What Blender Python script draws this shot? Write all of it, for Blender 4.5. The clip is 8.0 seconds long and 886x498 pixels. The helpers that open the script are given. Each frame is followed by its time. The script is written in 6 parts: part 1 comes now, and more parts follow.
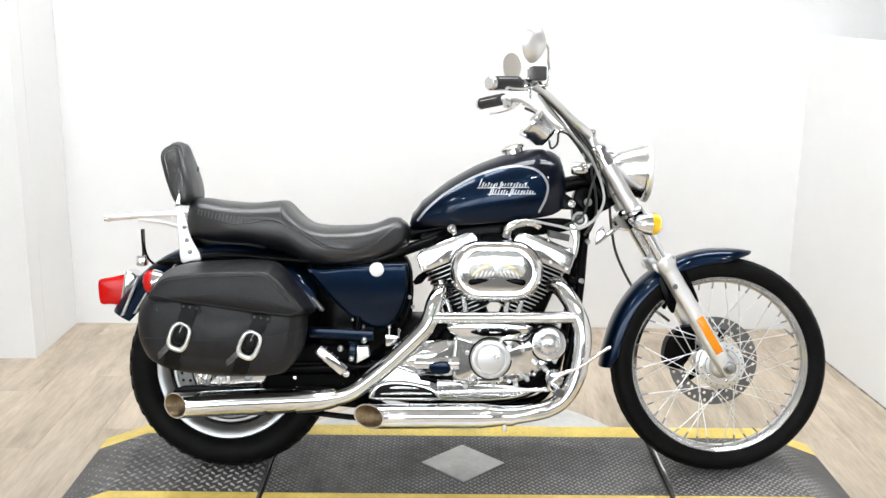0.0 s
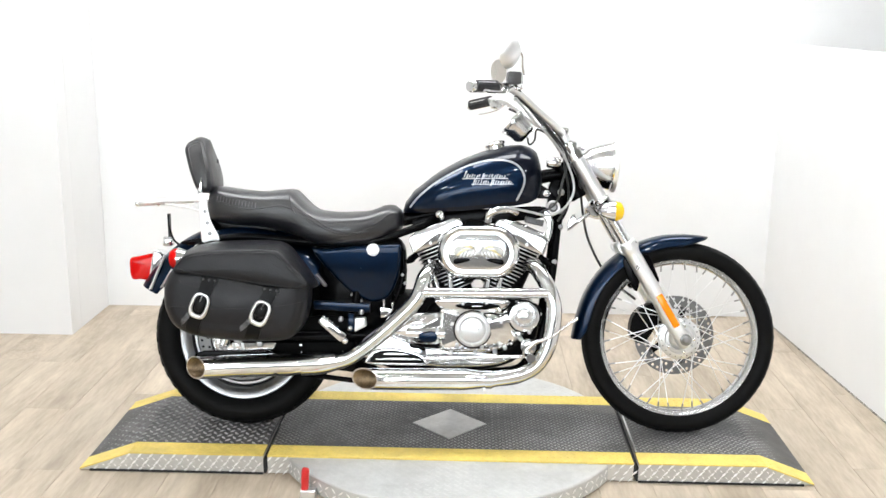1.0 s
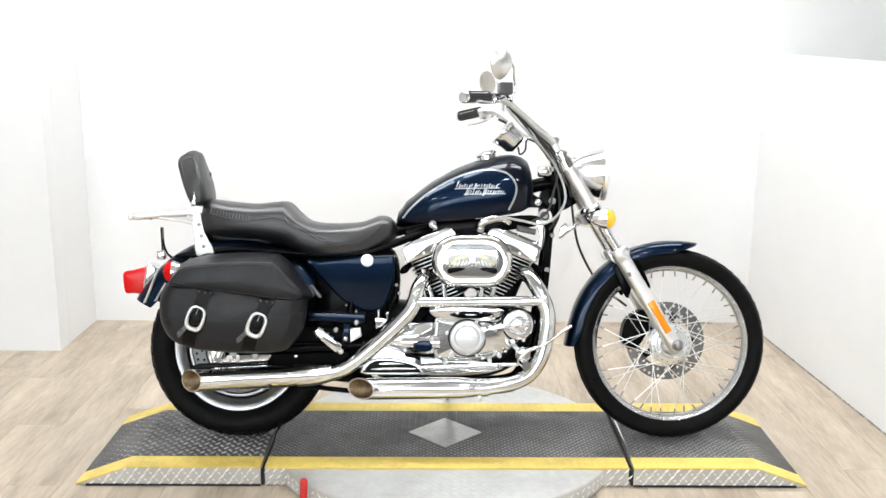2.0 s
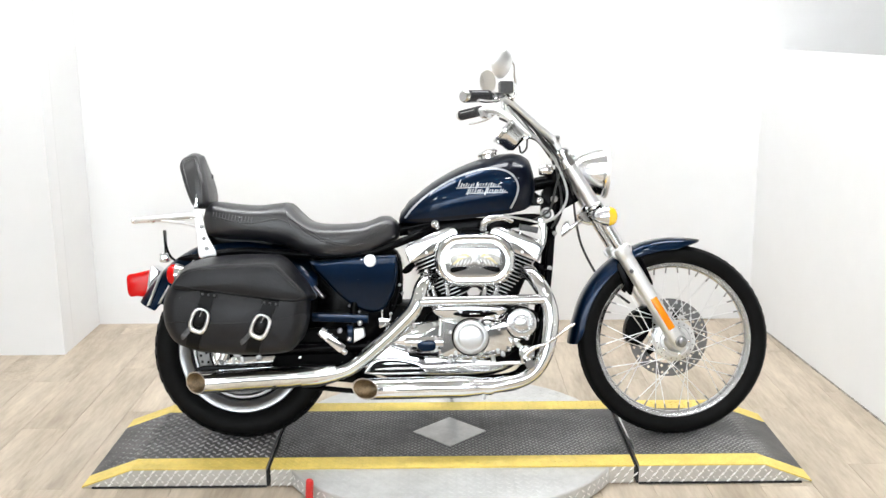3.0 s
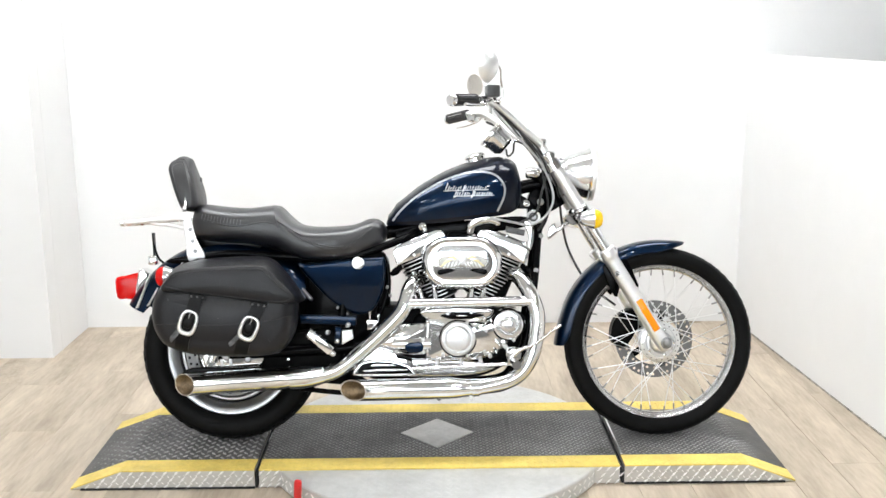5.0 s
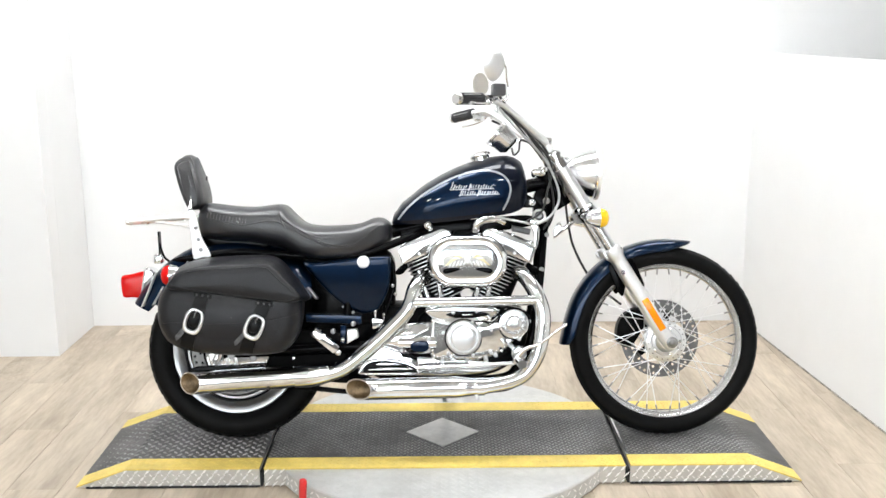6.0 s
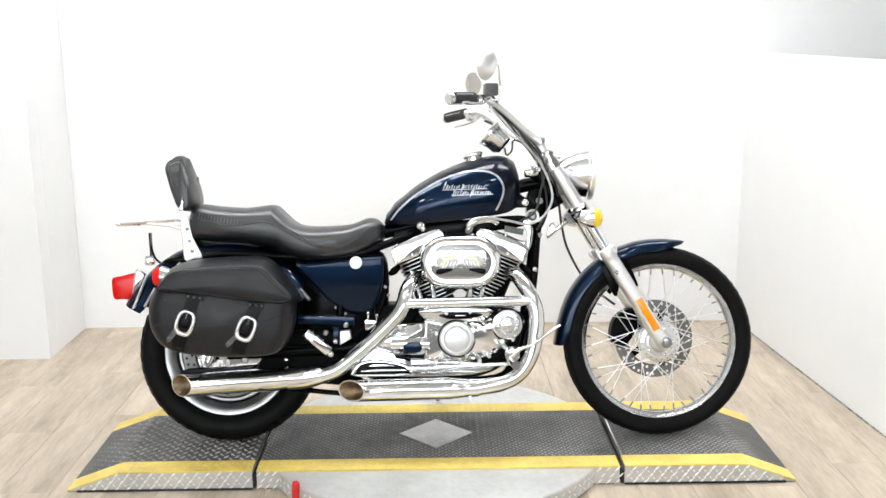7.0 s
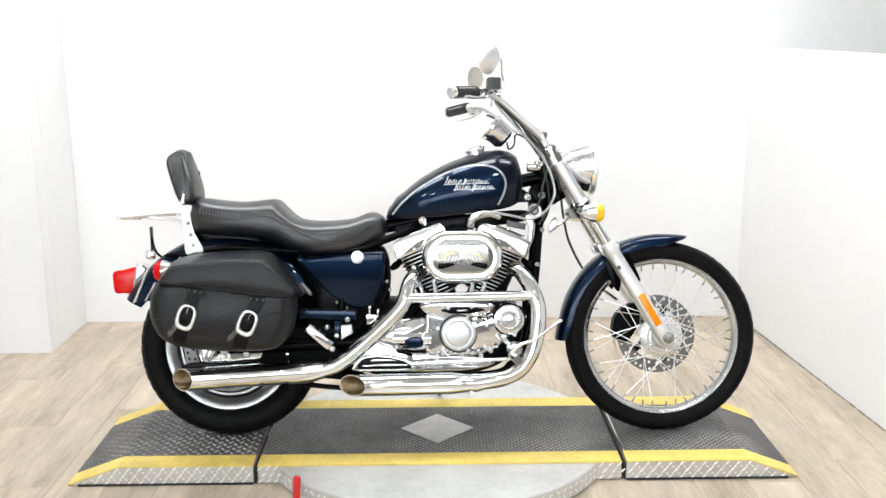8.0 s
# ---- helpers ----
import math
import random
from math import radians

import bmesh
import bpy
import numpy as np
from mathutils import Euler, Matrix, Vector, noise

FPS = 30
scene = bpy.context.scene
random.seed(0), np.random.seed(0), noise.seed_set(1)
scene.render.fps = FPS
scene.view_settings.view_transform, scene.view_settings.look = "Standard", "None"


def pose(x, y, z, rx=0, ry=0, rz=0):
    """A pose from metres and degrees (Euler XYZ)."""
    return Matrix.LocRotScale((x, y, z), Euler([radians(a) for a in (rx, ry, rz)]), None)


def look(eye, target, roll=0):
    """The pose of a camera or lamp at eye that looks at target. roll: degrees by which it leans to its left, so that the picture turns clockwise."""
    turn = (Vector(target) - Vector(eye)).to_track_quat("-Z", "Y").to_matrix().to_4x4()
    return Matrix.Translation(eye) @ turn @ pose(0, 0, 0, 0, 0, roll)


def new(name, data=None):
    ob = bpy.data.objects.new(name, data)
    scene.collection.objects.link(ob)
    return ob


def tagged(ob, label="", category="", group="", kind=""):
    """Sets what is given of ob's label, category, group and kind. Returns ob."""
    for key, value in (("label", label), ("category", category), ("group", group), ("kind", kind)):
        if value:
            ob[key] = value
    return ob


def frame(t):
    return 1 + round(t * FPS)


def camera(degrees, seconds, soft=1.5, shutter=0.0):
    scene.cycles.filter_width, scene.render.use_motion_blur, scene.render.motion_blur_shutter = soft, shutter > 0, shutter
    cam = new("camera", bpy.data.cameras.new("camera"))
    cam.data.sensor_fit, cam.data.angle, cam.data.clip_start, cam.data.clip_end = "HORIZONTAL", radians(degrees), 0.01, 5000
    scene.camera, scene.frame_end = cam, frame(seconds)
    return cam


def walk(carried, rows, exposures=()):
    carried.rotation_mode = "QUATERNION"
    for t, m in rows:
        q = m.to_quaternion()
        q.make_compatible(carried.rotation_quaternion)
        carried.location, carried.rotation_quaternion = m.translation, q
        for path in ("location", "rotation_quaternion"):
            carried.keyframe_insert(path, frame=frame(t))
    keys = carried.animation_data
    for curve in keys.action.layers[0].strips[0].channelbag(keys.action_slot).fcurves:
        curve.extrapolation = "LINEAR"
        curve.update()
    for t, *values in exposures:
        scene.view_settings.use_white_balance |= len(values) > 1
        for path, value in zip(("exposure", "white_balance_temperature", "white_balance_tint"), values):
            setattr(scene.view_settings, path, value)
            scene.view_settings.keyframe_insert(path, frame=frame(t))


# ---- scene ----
from mathutils.bvhtree import BVHTree
cam = camera(47.1, 8.0)
PATH = [
    (0, (-0.08, -2.985, 1.491), (-0.074, -1.041, 1.022), 0.6),
    (0.2, (-0.027, -3.11, 1.499), (-0.062, -1.161, 1.048), 0.6),
    (0.4, (0.012, -3.221, 1.504), (-0.025, -1.276, 1.036), 0.87),
    (0.5, (0.032, -3.276, 1.506), (-0.01, -1.332, 1.037), 1),
    (0.7, (0.059, -3.341, 1.523), (0.028, -1.392, 1.074), 1.1),
    (0.9, (0.05, -3.38, 1.518), (0.007, -1.436, 1.05), 0.83),
    (1, (0.045, -3.399, 1.515), (0.001, -1.453, 1.056), 0.7),
    (1.2, (0.03, -3.412, 1.524), (-0.008, -1.463, 1.078), 0.1),
    (1.5, (-0.007, -3.423, 1.513), (-0.007, -1.471, 1.078), 0.6),
    (3, (-0.02, -3.434, 1.511), (-0.019, -1.482, 1.076), -0.5),
    (3.2, (-0.022, -3.437, 1.508), (-0.017, -1.486, 1.069), -0.5),
    (3.5, (-0.025, -3.441, 1.504), (-0.016, -1.49, 1.065), -0.5),
    (4, (-0.023, -3.45, 1.504), (-0.009, -1.497, 1.073), -0.5),
    (4.2, (-0.019, -3.455, 1.506), (-0.002, -1.5, 1.084), -0.46),
    (4.5, (-0.014, -3.463, 1.51), (0.012, -1.509, 1.085), -0.4),
    (6, (-0.013, -3.459, 1.508), (-0.002, -1.505, 1.08), -0.4),
    (6.3, (-0.012, -3.452, 1.507), (0.009, -1.499, 1.073), -0.4),
    (6.5, (-0.012, -3.447, 1.506), (0.015, -1.495, 1.072), -0.4),
    (7, (-0.013, -3.443, 1.503), (0.012, -1.49, 1.077), -0.5),
    (7.2, (-0.014, -3.441, 1.502), (0.013, -1.489, 1.071), -0.54),
    (7.5, (-0.016, -3.438, 1.501), (0.009, -1.485, 1.07), -0.6),
    (8, (-0.014, -3.433, 1.5), (0.008, -1.482, 1.064), -0.4),
]
walk(cam, [(t, look(eye, target, roll)) for t, eye, target, roll in PATH],
     exposures=[(0, -0.16), (0.6, -0.04), (1.7, -0.06), (2.9, -0.11), (4.7, -0.11), (5.8, -0.07), (8, -0.07)])


# ---- light ----
world = bpy.data.worlds.new("room_air")
scene.world = world
world.use_nodes = True
world.node_tree.nodes["Background"].inputs[0].default_value = (0.9, 0.95, 1.0, 1)
world.node_tree.nodes["Background"].inputs[1].default_value = 0.3


# ---- materials ----
def mat(name, base, rough=0.5, metal=0.0, vary=0.0, scale=8.0, bump=0.0, bump_scale=60.0, coat=0.0, rough_vary=0.0, stretch=(1, 1, 1), other=None, spec=0.5, per_object=0.0, crease=0.0, crease_scale=9.0):
    """A surface with two scales of variation in colour and relief."""
    m = bpy.data.materials.new(name)
    m.use_nodes = True
    nt = m.node_tree
    b = nt.nodes["Principled BSDF"]
    b.inputs["Base Color"].default_value = (*base, 1)
    b.inputs["Roughness"].default_value = rough
    b.inputs["Metallic"].default_value = metal
    b.inputs["Coat Weight"].default_value = coat
    b.inputs["Coat Roughness"].default_value = 0.03
    b.inputs["Specular IOR Level"].default_value = spec
    tc = nt.nodes.new("ShaderNodeTexCoord")
    mp = nt.nodes.new("ShaderNodeMapping")
    mp.inputs["Scale"].default_value = stretch
    nt.links.new(tc.outputs["Object"], mp.inputs[0])
    if per_object:
        shift = nt.nodes.new("ShaderNodeObjectInfo")
        wide = nt.nodes.new("ShaderNodeVectorMath")
        wide.operation = "MULTIPLY"
        wide.inputs[1].default_value = (37.0, 53.0, 11.0)
        nt.links.new(shift.outputs["Random"], wide.inputs[0])
        nt.links.new(wide.outputs[0], mp.inputs["Location"])

    def noise_node(sc, detail=5.0):
        n = nt.nodes.new("ShaderNodeTexNoise")
        n.inputs["Scale"].default_value = sc
        n.inputs["Detail"].default_value = detail
        nt.links.new(mp.outputs[0], n.inputs["Vector"])
        return n

    if vary or per_object:
        n1 = noise_node(scale)
        n2 = noise_node(scale * 7)
        add = nt.nodes.new("ShaderNodeMath")
        add.operation = "MULTIPLY_ADD"
        nt.links.new(n2.outputs["Fac"], add.inputs[0])
        add.inputs[1].default_value = 0.45
        nt.links.new(n1.outputs["Fac"], add.inputs[2])
        rng = nt.nodes.new("ShaderNodeMapRange")
        rng.inputs["From Min"].default_value = 0.45
        rng.inputs["From Max"].default_value = 1.0
        nt.links.new(add.outputs[0], rng.inputs["Value"])
        mix = nt.nodes.new("ShaderNodeMix")
        mix.data_type = "RGBA"
        lo = other or tuple(c * (1 - vary) for c in base)
        mix.inputs["A"].default_value = (*lo, 1)
        mix.inputs["B"].default_value = (*(min(1, c * (1 + vary * 0.6)) for c in base), 1)
        nt.links.new(rng.outputs[0], mix.inputs["Factor"])
        out = mix.outputs["Result"]
        if per_object:
            info = nt.nodes.new("ShaderNodeObjectInfo")
            r2 = nt.nodes.new("ShaderNodeMapRange")
            r2.inputs["To Min"].default_value = 1 - per_object
            r2.inputs["To Max"].default_value = 1 + per_object
            nt.links.new(info.outputs["Random"], r2.inputs["Value"])
            vm = nt.nodes.new("ShaderNodeVectorMath")
            vm.operation = "SCALE"
            nt.links.new(out, vm.inputs[0])
            nt.links.new(r2.outputs[0], vm.inputs["Scale"])
            out = vm.outputs[0]
        nt.links.new(out, b.inputs["Base Color"])
    if rough_vary:
        n3 = noise_node(scale * 2.3)
        r3 = nt.nodes.new("ShaderNodeMapRange")
        r3.inputs["To Min"].default_value = max(0.0, rough - rough_vary)
        r3.inputs["To Max"].default_value = rough + rough_vary
        nt.links.new(n3.outputs["Fac"], r3.inputs["Value"])
        nt.links.new(r3.outputs[0], b.inputs["Roughness"])
    if bump:
        n4 = noise_node(bump_scale, 3.0)
        bp = nt.nodes.new("ShaderNodeBump")
        bp.inputs["Strength"].default_value = bump
        bp.inputs["Distance"].default_value = 0.002
        nt.links.new(n4.outputs["Fac"], bp.inputs["Height"])
        if crease:
            n5 = noise_node(crease_scale, 2.0)
            n5.inputs["Distortion"].default_value = 1.2
            bc = nt.nodes.new("ShaderNodeBump")
            bc.inputs["Strength"].default_value = crease
            bc.inputs["Distance"].default_value = 0.012
            nt.links.new(n5.outputs["Fac"], bc.inputs["Height"])
            nt.links.new(bc.outputs[0], bp.inputs["Normal"])
        nt.links.new(bp.outputs[0], b.inputs["Normal"])
    return m


CHROME = mat("chrome", (0.79, 0.795, 0.80), 0.10, 1.0, vary=0.03, scale=5, rough_vary=0.05, bump=0.08, bump_scale=22)
BRIGHT = mat("soft_polished_chrome", (0.82, 0.825, 0.83), 0.20, 1.0, vary=0.04, scale=6, rough_vary=0.06, bump=0.06, bump_scale=22)
PALE = mat("soft_satin_chrome", (0.86, 0.86, 0.86), 0.42, 1.0, vary=0.05, scale=12, rough_vary=0.06)
SATIN = mat("polished_aluminium", (0.78, 0.785, 0.79), 0.30, 1.0, vary=0.05, scale=9, rough_vary=0.08)
RIM_GREY = mat("dulled_rim_metal", (0.52, 0.525, 0.535), 0.36, 1.0, vary=0.15, scale=9, rough_vary=0.10)
# darker than the spokes: the nipples' dark reflections are in this colour
NIPPLE = mat("darkened_nipple_steel", (0.32, 0.32, 0.32), 0.35, 1.0, vary=0.15, scale=20)
SPOKE = mat("stainless_spoke", (0.86, 0.865, 0.87), 0.34, 1.0, vary=0.08, scale=9)
STEEL = mat("brake_steel", (0.2, 0.2, 0.2), 0.4, 0.9, vary=0.15, scale=20)
BLUE = mat("blue_metallic_paint", (0.0006, 0.0088, 0.028), 0.28, 0.75, vary=0.12, scale=40, coat=0.42, spec=0.1)
NAVY = mat("dark_navy_paint", (0.0010, 0.0028, 0.0095), 0.32, 0.4, vary=0.12, scale=40, coat=0.50, spec=0.1)
SILVER_PAINT = mat("silver_pinstripe_paint", (0.32, 0.34, 0.38), 0.4, 0.0, vary=0.1, coat=0.4)
BLACK = mat("black_gloss_enamel", (0.0015, 0.0015, 0.0018), 0.20, vary=0.3, scale=15, spec=0.07)
FIN_BLACK = mat("black_wrinkle_finish", (0.002, 0.002, 0.0022), 0.45, vary=0.3, scale=30, bump=0.3, bump_scale=400, spec=0.06)
LEATHER = mat("black_leather", (0.0090, 0.0090, 0.0115), 0.40, vary=0.45, scale=7, bump=0.4, bump_scale=210, rough_vary=0.16, spec=0.36, crease=0.35, crease_scale=6)
STRAP = mat("black_strap_leather", (0.0035, 0.0035, 0.004), 0.36, vary=0.3, scale=20, bump=0.3, bump_scale=200, spec=0.16)
WORN = mat("worn_leather_edge", (0.10, 0.10, 0.103), 0.45, vary=0.8, scale=55, other=(0.004, 0.004, 0.004), bump=0.5, bump_scale=150)
DISC_PLATE = mat("bright_turntable_plate", (0.60, 0.60, 0.59), 0.42, 0.45, vary=0.2, scale=5, rough_vary=0.14, bump=0.1, bump_scale=90)
VINYL = mat("black_seat_vinyl", (0.0075, 0.0077, 0.0100), 0.37, vary=0.25, scale=9, bump=0.2, bump_scale=260, rough_vary=0.10, spec=0.85, crease=0.05, crease_scale=8)
THREAD = mat("grey_thread", (0.13, 0.13, 0.135), 0.7, vary=0.4, scale=90)
RUBBER = mat("tyre_rubber", (0.0045, 0.0045, 0.0047), 0.50, vary=0.35, scale=18, bump=0.2, bump_scale=150, spec=0.09)
DARK_GREY = mat("dark_grey_enamel", (0.07, 0.07, 0.072), 0.3, vary=0.3, scale=25, rough_vary=0.1)
GRIP_RUBBER = mat("grip_rubber", (0.03, 0.03, 0.032), 0.55, vary=0.2, scale=30)
CABLE_BLACK = mat("cable_sheath", (0.02, 0.02, 0.02), 0.45, vary=0.2)
CABLE_STEEL = mat("braided_cable", (0.55, 0.56, 0.57), 0.35, 0.9, vary=0.15, scale=200)
RELIEF = mat("dull_relief_ground", (0.50, 0.49, 0.46), 0.42, 1.0, vary=0.4, scale=70, bump=0.8, bump_scale=130)
INSIDE = mat("sooty_pipe_inside", (0.17, 0.115, 0.060), 0.38, 0.6, vary=0.7, scale=25)
BADGE = mat("badge_silver", (0.50, 0.52, 0.55), 0.35, 0.6, vary=0.3, scale=60)
# gold tone stands for the warm glints on the relief vanes
GOLD_RELIEF = mat("warm_glint_relief", (0.80, 0.70, 0.42), 0.36, 1.0, vary=0.3, scale=60, bump=0.8, bump_scale=120)
WALL = mat("white_wall_paint", (0.772, 0.772, 0.774), 0.75, vary=0.03, scale=1.3, bump=0.12, bump_scale=90)
# grey chosen for the unseen front wall so chrome mirrors something darker
GREY_WALL = mat("grey_wall_paint", (0.30, 0.30, 0.305), 0.75, vary=0.06, scale=1.3, bump=0.12, bump_scale=90)
CEIL = mat("ceiling_paint", (0.58, 0.58, 0.575), 0.8, vary=0.06, scale=2)
FLOOR_BASE = mat("floor_bed", (0.33, 0.28, 0.21), 0.8, vary=0.2, scale=3)
PLANK = mat("oak_vinyl_plank", (0.505, 0.432, 0.342), 0.5, vary=0.28, scale=2.2, other=(0.30, 0.242, 0.180), bump=0.1, bump_scale=60, stretch=(5, 0.9, 1), per_object=0.05, rough_vary=0.08)
MAT_BLACK = mat("grey_tread_coating", (0.082, 0.080, 0.079), 0.45, vary=0.75, scale=3.2, bump=0.3, bump_scale=160, rough_vary=0.14)
# paler than the deck through wear, with the lugs' highlights added in
LUG_GREY = mat("worn_lit_grey_lug", (0.31, 0.307, 0.305), 0.30, vary=0.7, scale=3.2, rough_vary=0.12)
TREAD = mat("aluminium_tread_plate", (0.58, 0.565, 0.54), 0.36, 0.5, vary=0.15, scale=6, rough_vary=0.1, bump=0.1, bump_scale=200)
# paler than the plate: the light on the lugs is in the colour
LUG = mat("lit_tread_lug", (0.93, 0.92, 0.90), 0.36, 0.3, vary=0.1, scale=20)
YELLOW = mat("yellow_safety_paint", (0.78, 0.60, 0.15), 0.5, vary=0.22, scale=9, bump=0.3, bump_scale=120, rough_vary=0.12)
RED = mat("red_dipped_rubber", (0.6, 0.02, 0.02), 0.35, vary=0.1, scale=20)
# near-black used where narrow gaps and floor edges fall into shade
SHADOW_GAP = mat("shaded_gap_black", (0.02, 0.02, 0.02), 0.8)
GRIME_SHADE = mat("shaded_grimy_joint", (0.34, 0.32, 0.29), 0.8, vary=0.8, scale=30)
PLATE_GREY = mat("plain_aluminium_sheet", (0.56, 0.56, 0.55), 0.4, 0.8, vary=0.25, scale=9, rough_vary=0.15, bump=0.1, bump_scale=80)


def lens(name, colour, rough=0.12, coat=1.0):
    m = bpy.data.materials.new(name)
    m.use_nodes = True
    b = m.node_tree.nodes["Principled BSDF"]
    b.inputs["Base Color"].default_value = (*colour, 1)
    b.inputs["Roughness"].default_value = rough
    b.inputs["Coat Weight"].default_value = coat
    b.inputs["Specular IOR Level"].default_value = 0.5 * coat
    b.inputs["Subsurface Weight"].default_value = 0.25
    b.inputs["Subsurface Radius"].default_value = (0.02, 0.01, 0.005)
    return m


RED_LENS = lens("red_lens", (0.64, 0.006, 0.005), coat=0.25)
AMBER_LENS = lens("amber_lens", (0.95, 0.60, 0.01))
ORANGE_REFLECTOR = lens("orange_reflector", (0.92, 0.29, 0.006), coat=0.4)
GLASS = bpy.data.materials.new("clear_glass")
GLASS.use_nodes = True
_g = GLASS.node_tree.nodes["Principled BSDF"]
_g.inputs["Transmission Weight"].default_value = 1.0
_g.inputs["Roughness"].default_value = 0.02
_g.inputs["IOR"].default_value = 1.45
# beige tint stands in for the tone the mirrors reflect
MIRROR = mat("beige_tinted_mirror", (0.84, 0.80, 0.74), 0.02, 1.0)
PANEL = bpy.data.materials.new("lit_diffuser")
PANEL.use_nodes = True
_p = PANEL.node_tree.nodes["Principled BSDF"]
_p.inputs["Base Color"].default_value = (0.9, 0.9, 0.9, 1)
_p.inputs["Emission Color"].default_value = (0.965, 0.985, 1.0, 1)
_p.inputs["Emission Strength"].default_value = 21.0

DAY = bpy.data.materials.new("bright_daylight_backdrop")
DAY.use_nodes = True
_nt = DAY.node_tree
_d = _nt.nodes["Principled BSDF"]
_d.inputs["Base Color"].default_value = (0.5, 0.5, 0.5, 1)
_tc = _nt.nodes.new("ShaderNodeTexCoord")
_sep = _nt.nodes.new("ShaderNodeSeparateXYZ")
_ramp = _nt.nodes.new("ShaderNodeValToRGB")
_nt.links.new(_tc.outputs["Generated"], _sep.inputs[0])
# noise darkens the unseen backdrop unevenly, for cloudy reflections
_blotches = _nt.nodes.new("ShaderNodeTexNoise")
_blotches.inputs["Scale"].default_value = 1.6
_blotches.inputs["Detail"].default_value = 6.0
_nt.links.new(_tc.outputs["Object"], _blotches.inputs["Vector"])
_sum = _nt.nodes.new("ShaderNodeMath")
_sum.operation = "MULTIPLY_ADD"
_sum.inputs[1].default_value = -0.9
_nt.links.new(_blotches.outputs["Fac"], _sum.inputs[0])
_nt.links.new(_sep.outputs["Z"], _sum.inputs[2])
_nt.links.new(_sum.outputs[0], _ramp.inputs[0])
_ramp.color_ramp.elements[0].position, _ramp.color_ramp.elements[0].color = 0.02, (0.34, 0.35, 0.34, 1)
_ramp.color_ramp.elements[1].position, _ramp.color_ramp.elements[1].color = 0.34, (0.84, 0.92, 1.0, 1)
_e = _ramp.color_ramp.elements.new(0.20)
_e.color = (0.52, 0.54, 0.54, 1)
_nt.links.new(_ramp.outputs[0], _d.inputs["Emission Color"])
_d.inputs["Emission Strength"].default_value = 9.0
SPOT = PANEL.copy()
SPOT.name = "lit_downlight"
SPOT.node_tree.nodes["Principled BSDF"].inputs["Emission Strength"].default_value = 170.0


# ---- mesh helpers ----
def part(name, bm, material, parent=None, label="", smooth=True, angle=40):
    bmesh.ops.recalc_face_normals(bm, faces=bm.faces[:])
    me = bpy.data.meshes.new(name)
    if smooth:
        for f in bm.faces:
            f.smooth = True
        for e in bm.edges:
            if len(e.link_faces) == 2 and e.calc_face_angle(0) > radians(angle):
                e.smooth = False
    bm.to_mesh(me)
    bm.free()
    me.materials.append(material)
    ob = new(name, me)
    ob.parent = parent
    if label:
        tagged(ob, label)
    return ob


def shared(name, src, m, parent):
    """Another object on the same mesh."""
    ob = new(name, src.data)
    ob.parent = parent
    ob.matrix_basis = m
    return ob


def curve(points, n=8, closed=False):
    """Catmull-Rom through the points (any dimension)."""
    p = [np.array(q, float) for q in points]
    if closed:
        p = [p[-1], *p, p[0], p[1]]
    else:
        p = [2 * p[0] - p[1], *p, 2 * p[-1] - p[-2]]
    out = []
    for a, b, c, d in zip(p, p[1:], p[2:], p[3:]):
        for k in range(n):
            u = k / n
            out.append(0.5 * (2 * b + (c - a) * u + (2 * a - 5 * b + 4 * c - d) * u * u + (3 * b - a - 3 * c + d) * u ** 3))
    if not closed:
        out.append(p[-2])
    return out


def skin(bm, rings, caps=True, wrap=True, closed=False):
    """Faces between rings of equal length."""
    vs = [[bm.verts.new(Vector(q)) for q in r] for r in rings]
    pairs = list(zip(vs, vs[1:])) + ([(vs[-1], vs[0])] if closed else [])
    for a, b in pairs:
        n = len(a)
        for i in range(n if wrap else n - 1):
            j = (i + 1) % n
            bm.faces.new((a[i], a[j], b[j], b[i]))
    if caps and not closed:
        bm.faces.new(vs[0][::-1])
        bm.faces.new(vs[-1])
    return bm


def tube(path, radius, segs=12, n=6, bm=None, caps=True, smooth_path=True, flat=1.0):
    """A round bar along the path; radius may be a list, one for each given point."""
    bm = bm or bmesh.new()
    rad = radius if isinstance(radius, (list, tuple)) else [radius] * len(path)
    pts = [(*p, r) for p, r in zip(path, rad)]
    pts = curve(pts, n) if smooth_path and len(path) > 2 else [np.array(p, float) for p in pts]
    pos = [Vector(p[:3]) for p in pts]
    side = None
    rings = []
    for i, c in enumerate(pos):
        d = (pos[min(i + 1, len(pos) - 1)] - pos[max(i - 1, 0)]).normalized()
        if side is None:
            side = d.cross(Vector((0, 1, 0)))
            if side.length < 0.1:
                side = d.cross(Vector((0, 0, 1)))
        side = (side - d * side.dot(d)).normalized()
        up = d.cross(side)
        r = max(0.0004, pts[i][3])
        rings.append([c + (side * math.cos(a) * flat + up * math.sin(a)) * r for a in (2 * math.pi * k / segs for k in range(segs))])
    return skin(bm, rings, caps)


def lathe(profile, segs=40, centre=(0, 0, 0), axis="y", bm=None, closed=False, turn=None):
    """Revolve (radius, height) about an axis through the centre; turn: a matrix in place of the axis."""
    bm = bm or bmesh.new()
    if turn is None:
        turn = {"y": Matrix(((1, 0, 0), (0, 0, 1), (0, 1, 0))), "x": Matrix(((0, 0, 1), (1, 0, 0), (0, 1, 0))), "z": Matrix.Identity(3)}[axis]
    c = Vector(centre)
    rings = [[c + turn @ Vector((max(r, 0.0003) * math.cos(a), max(r, 0.0003) * math.sin(a), h)) for a in (2 * math.pi * k / segs for k in range(segs))] for r, h in profile]
    return skin(bm, rings, not closed, True, closed)


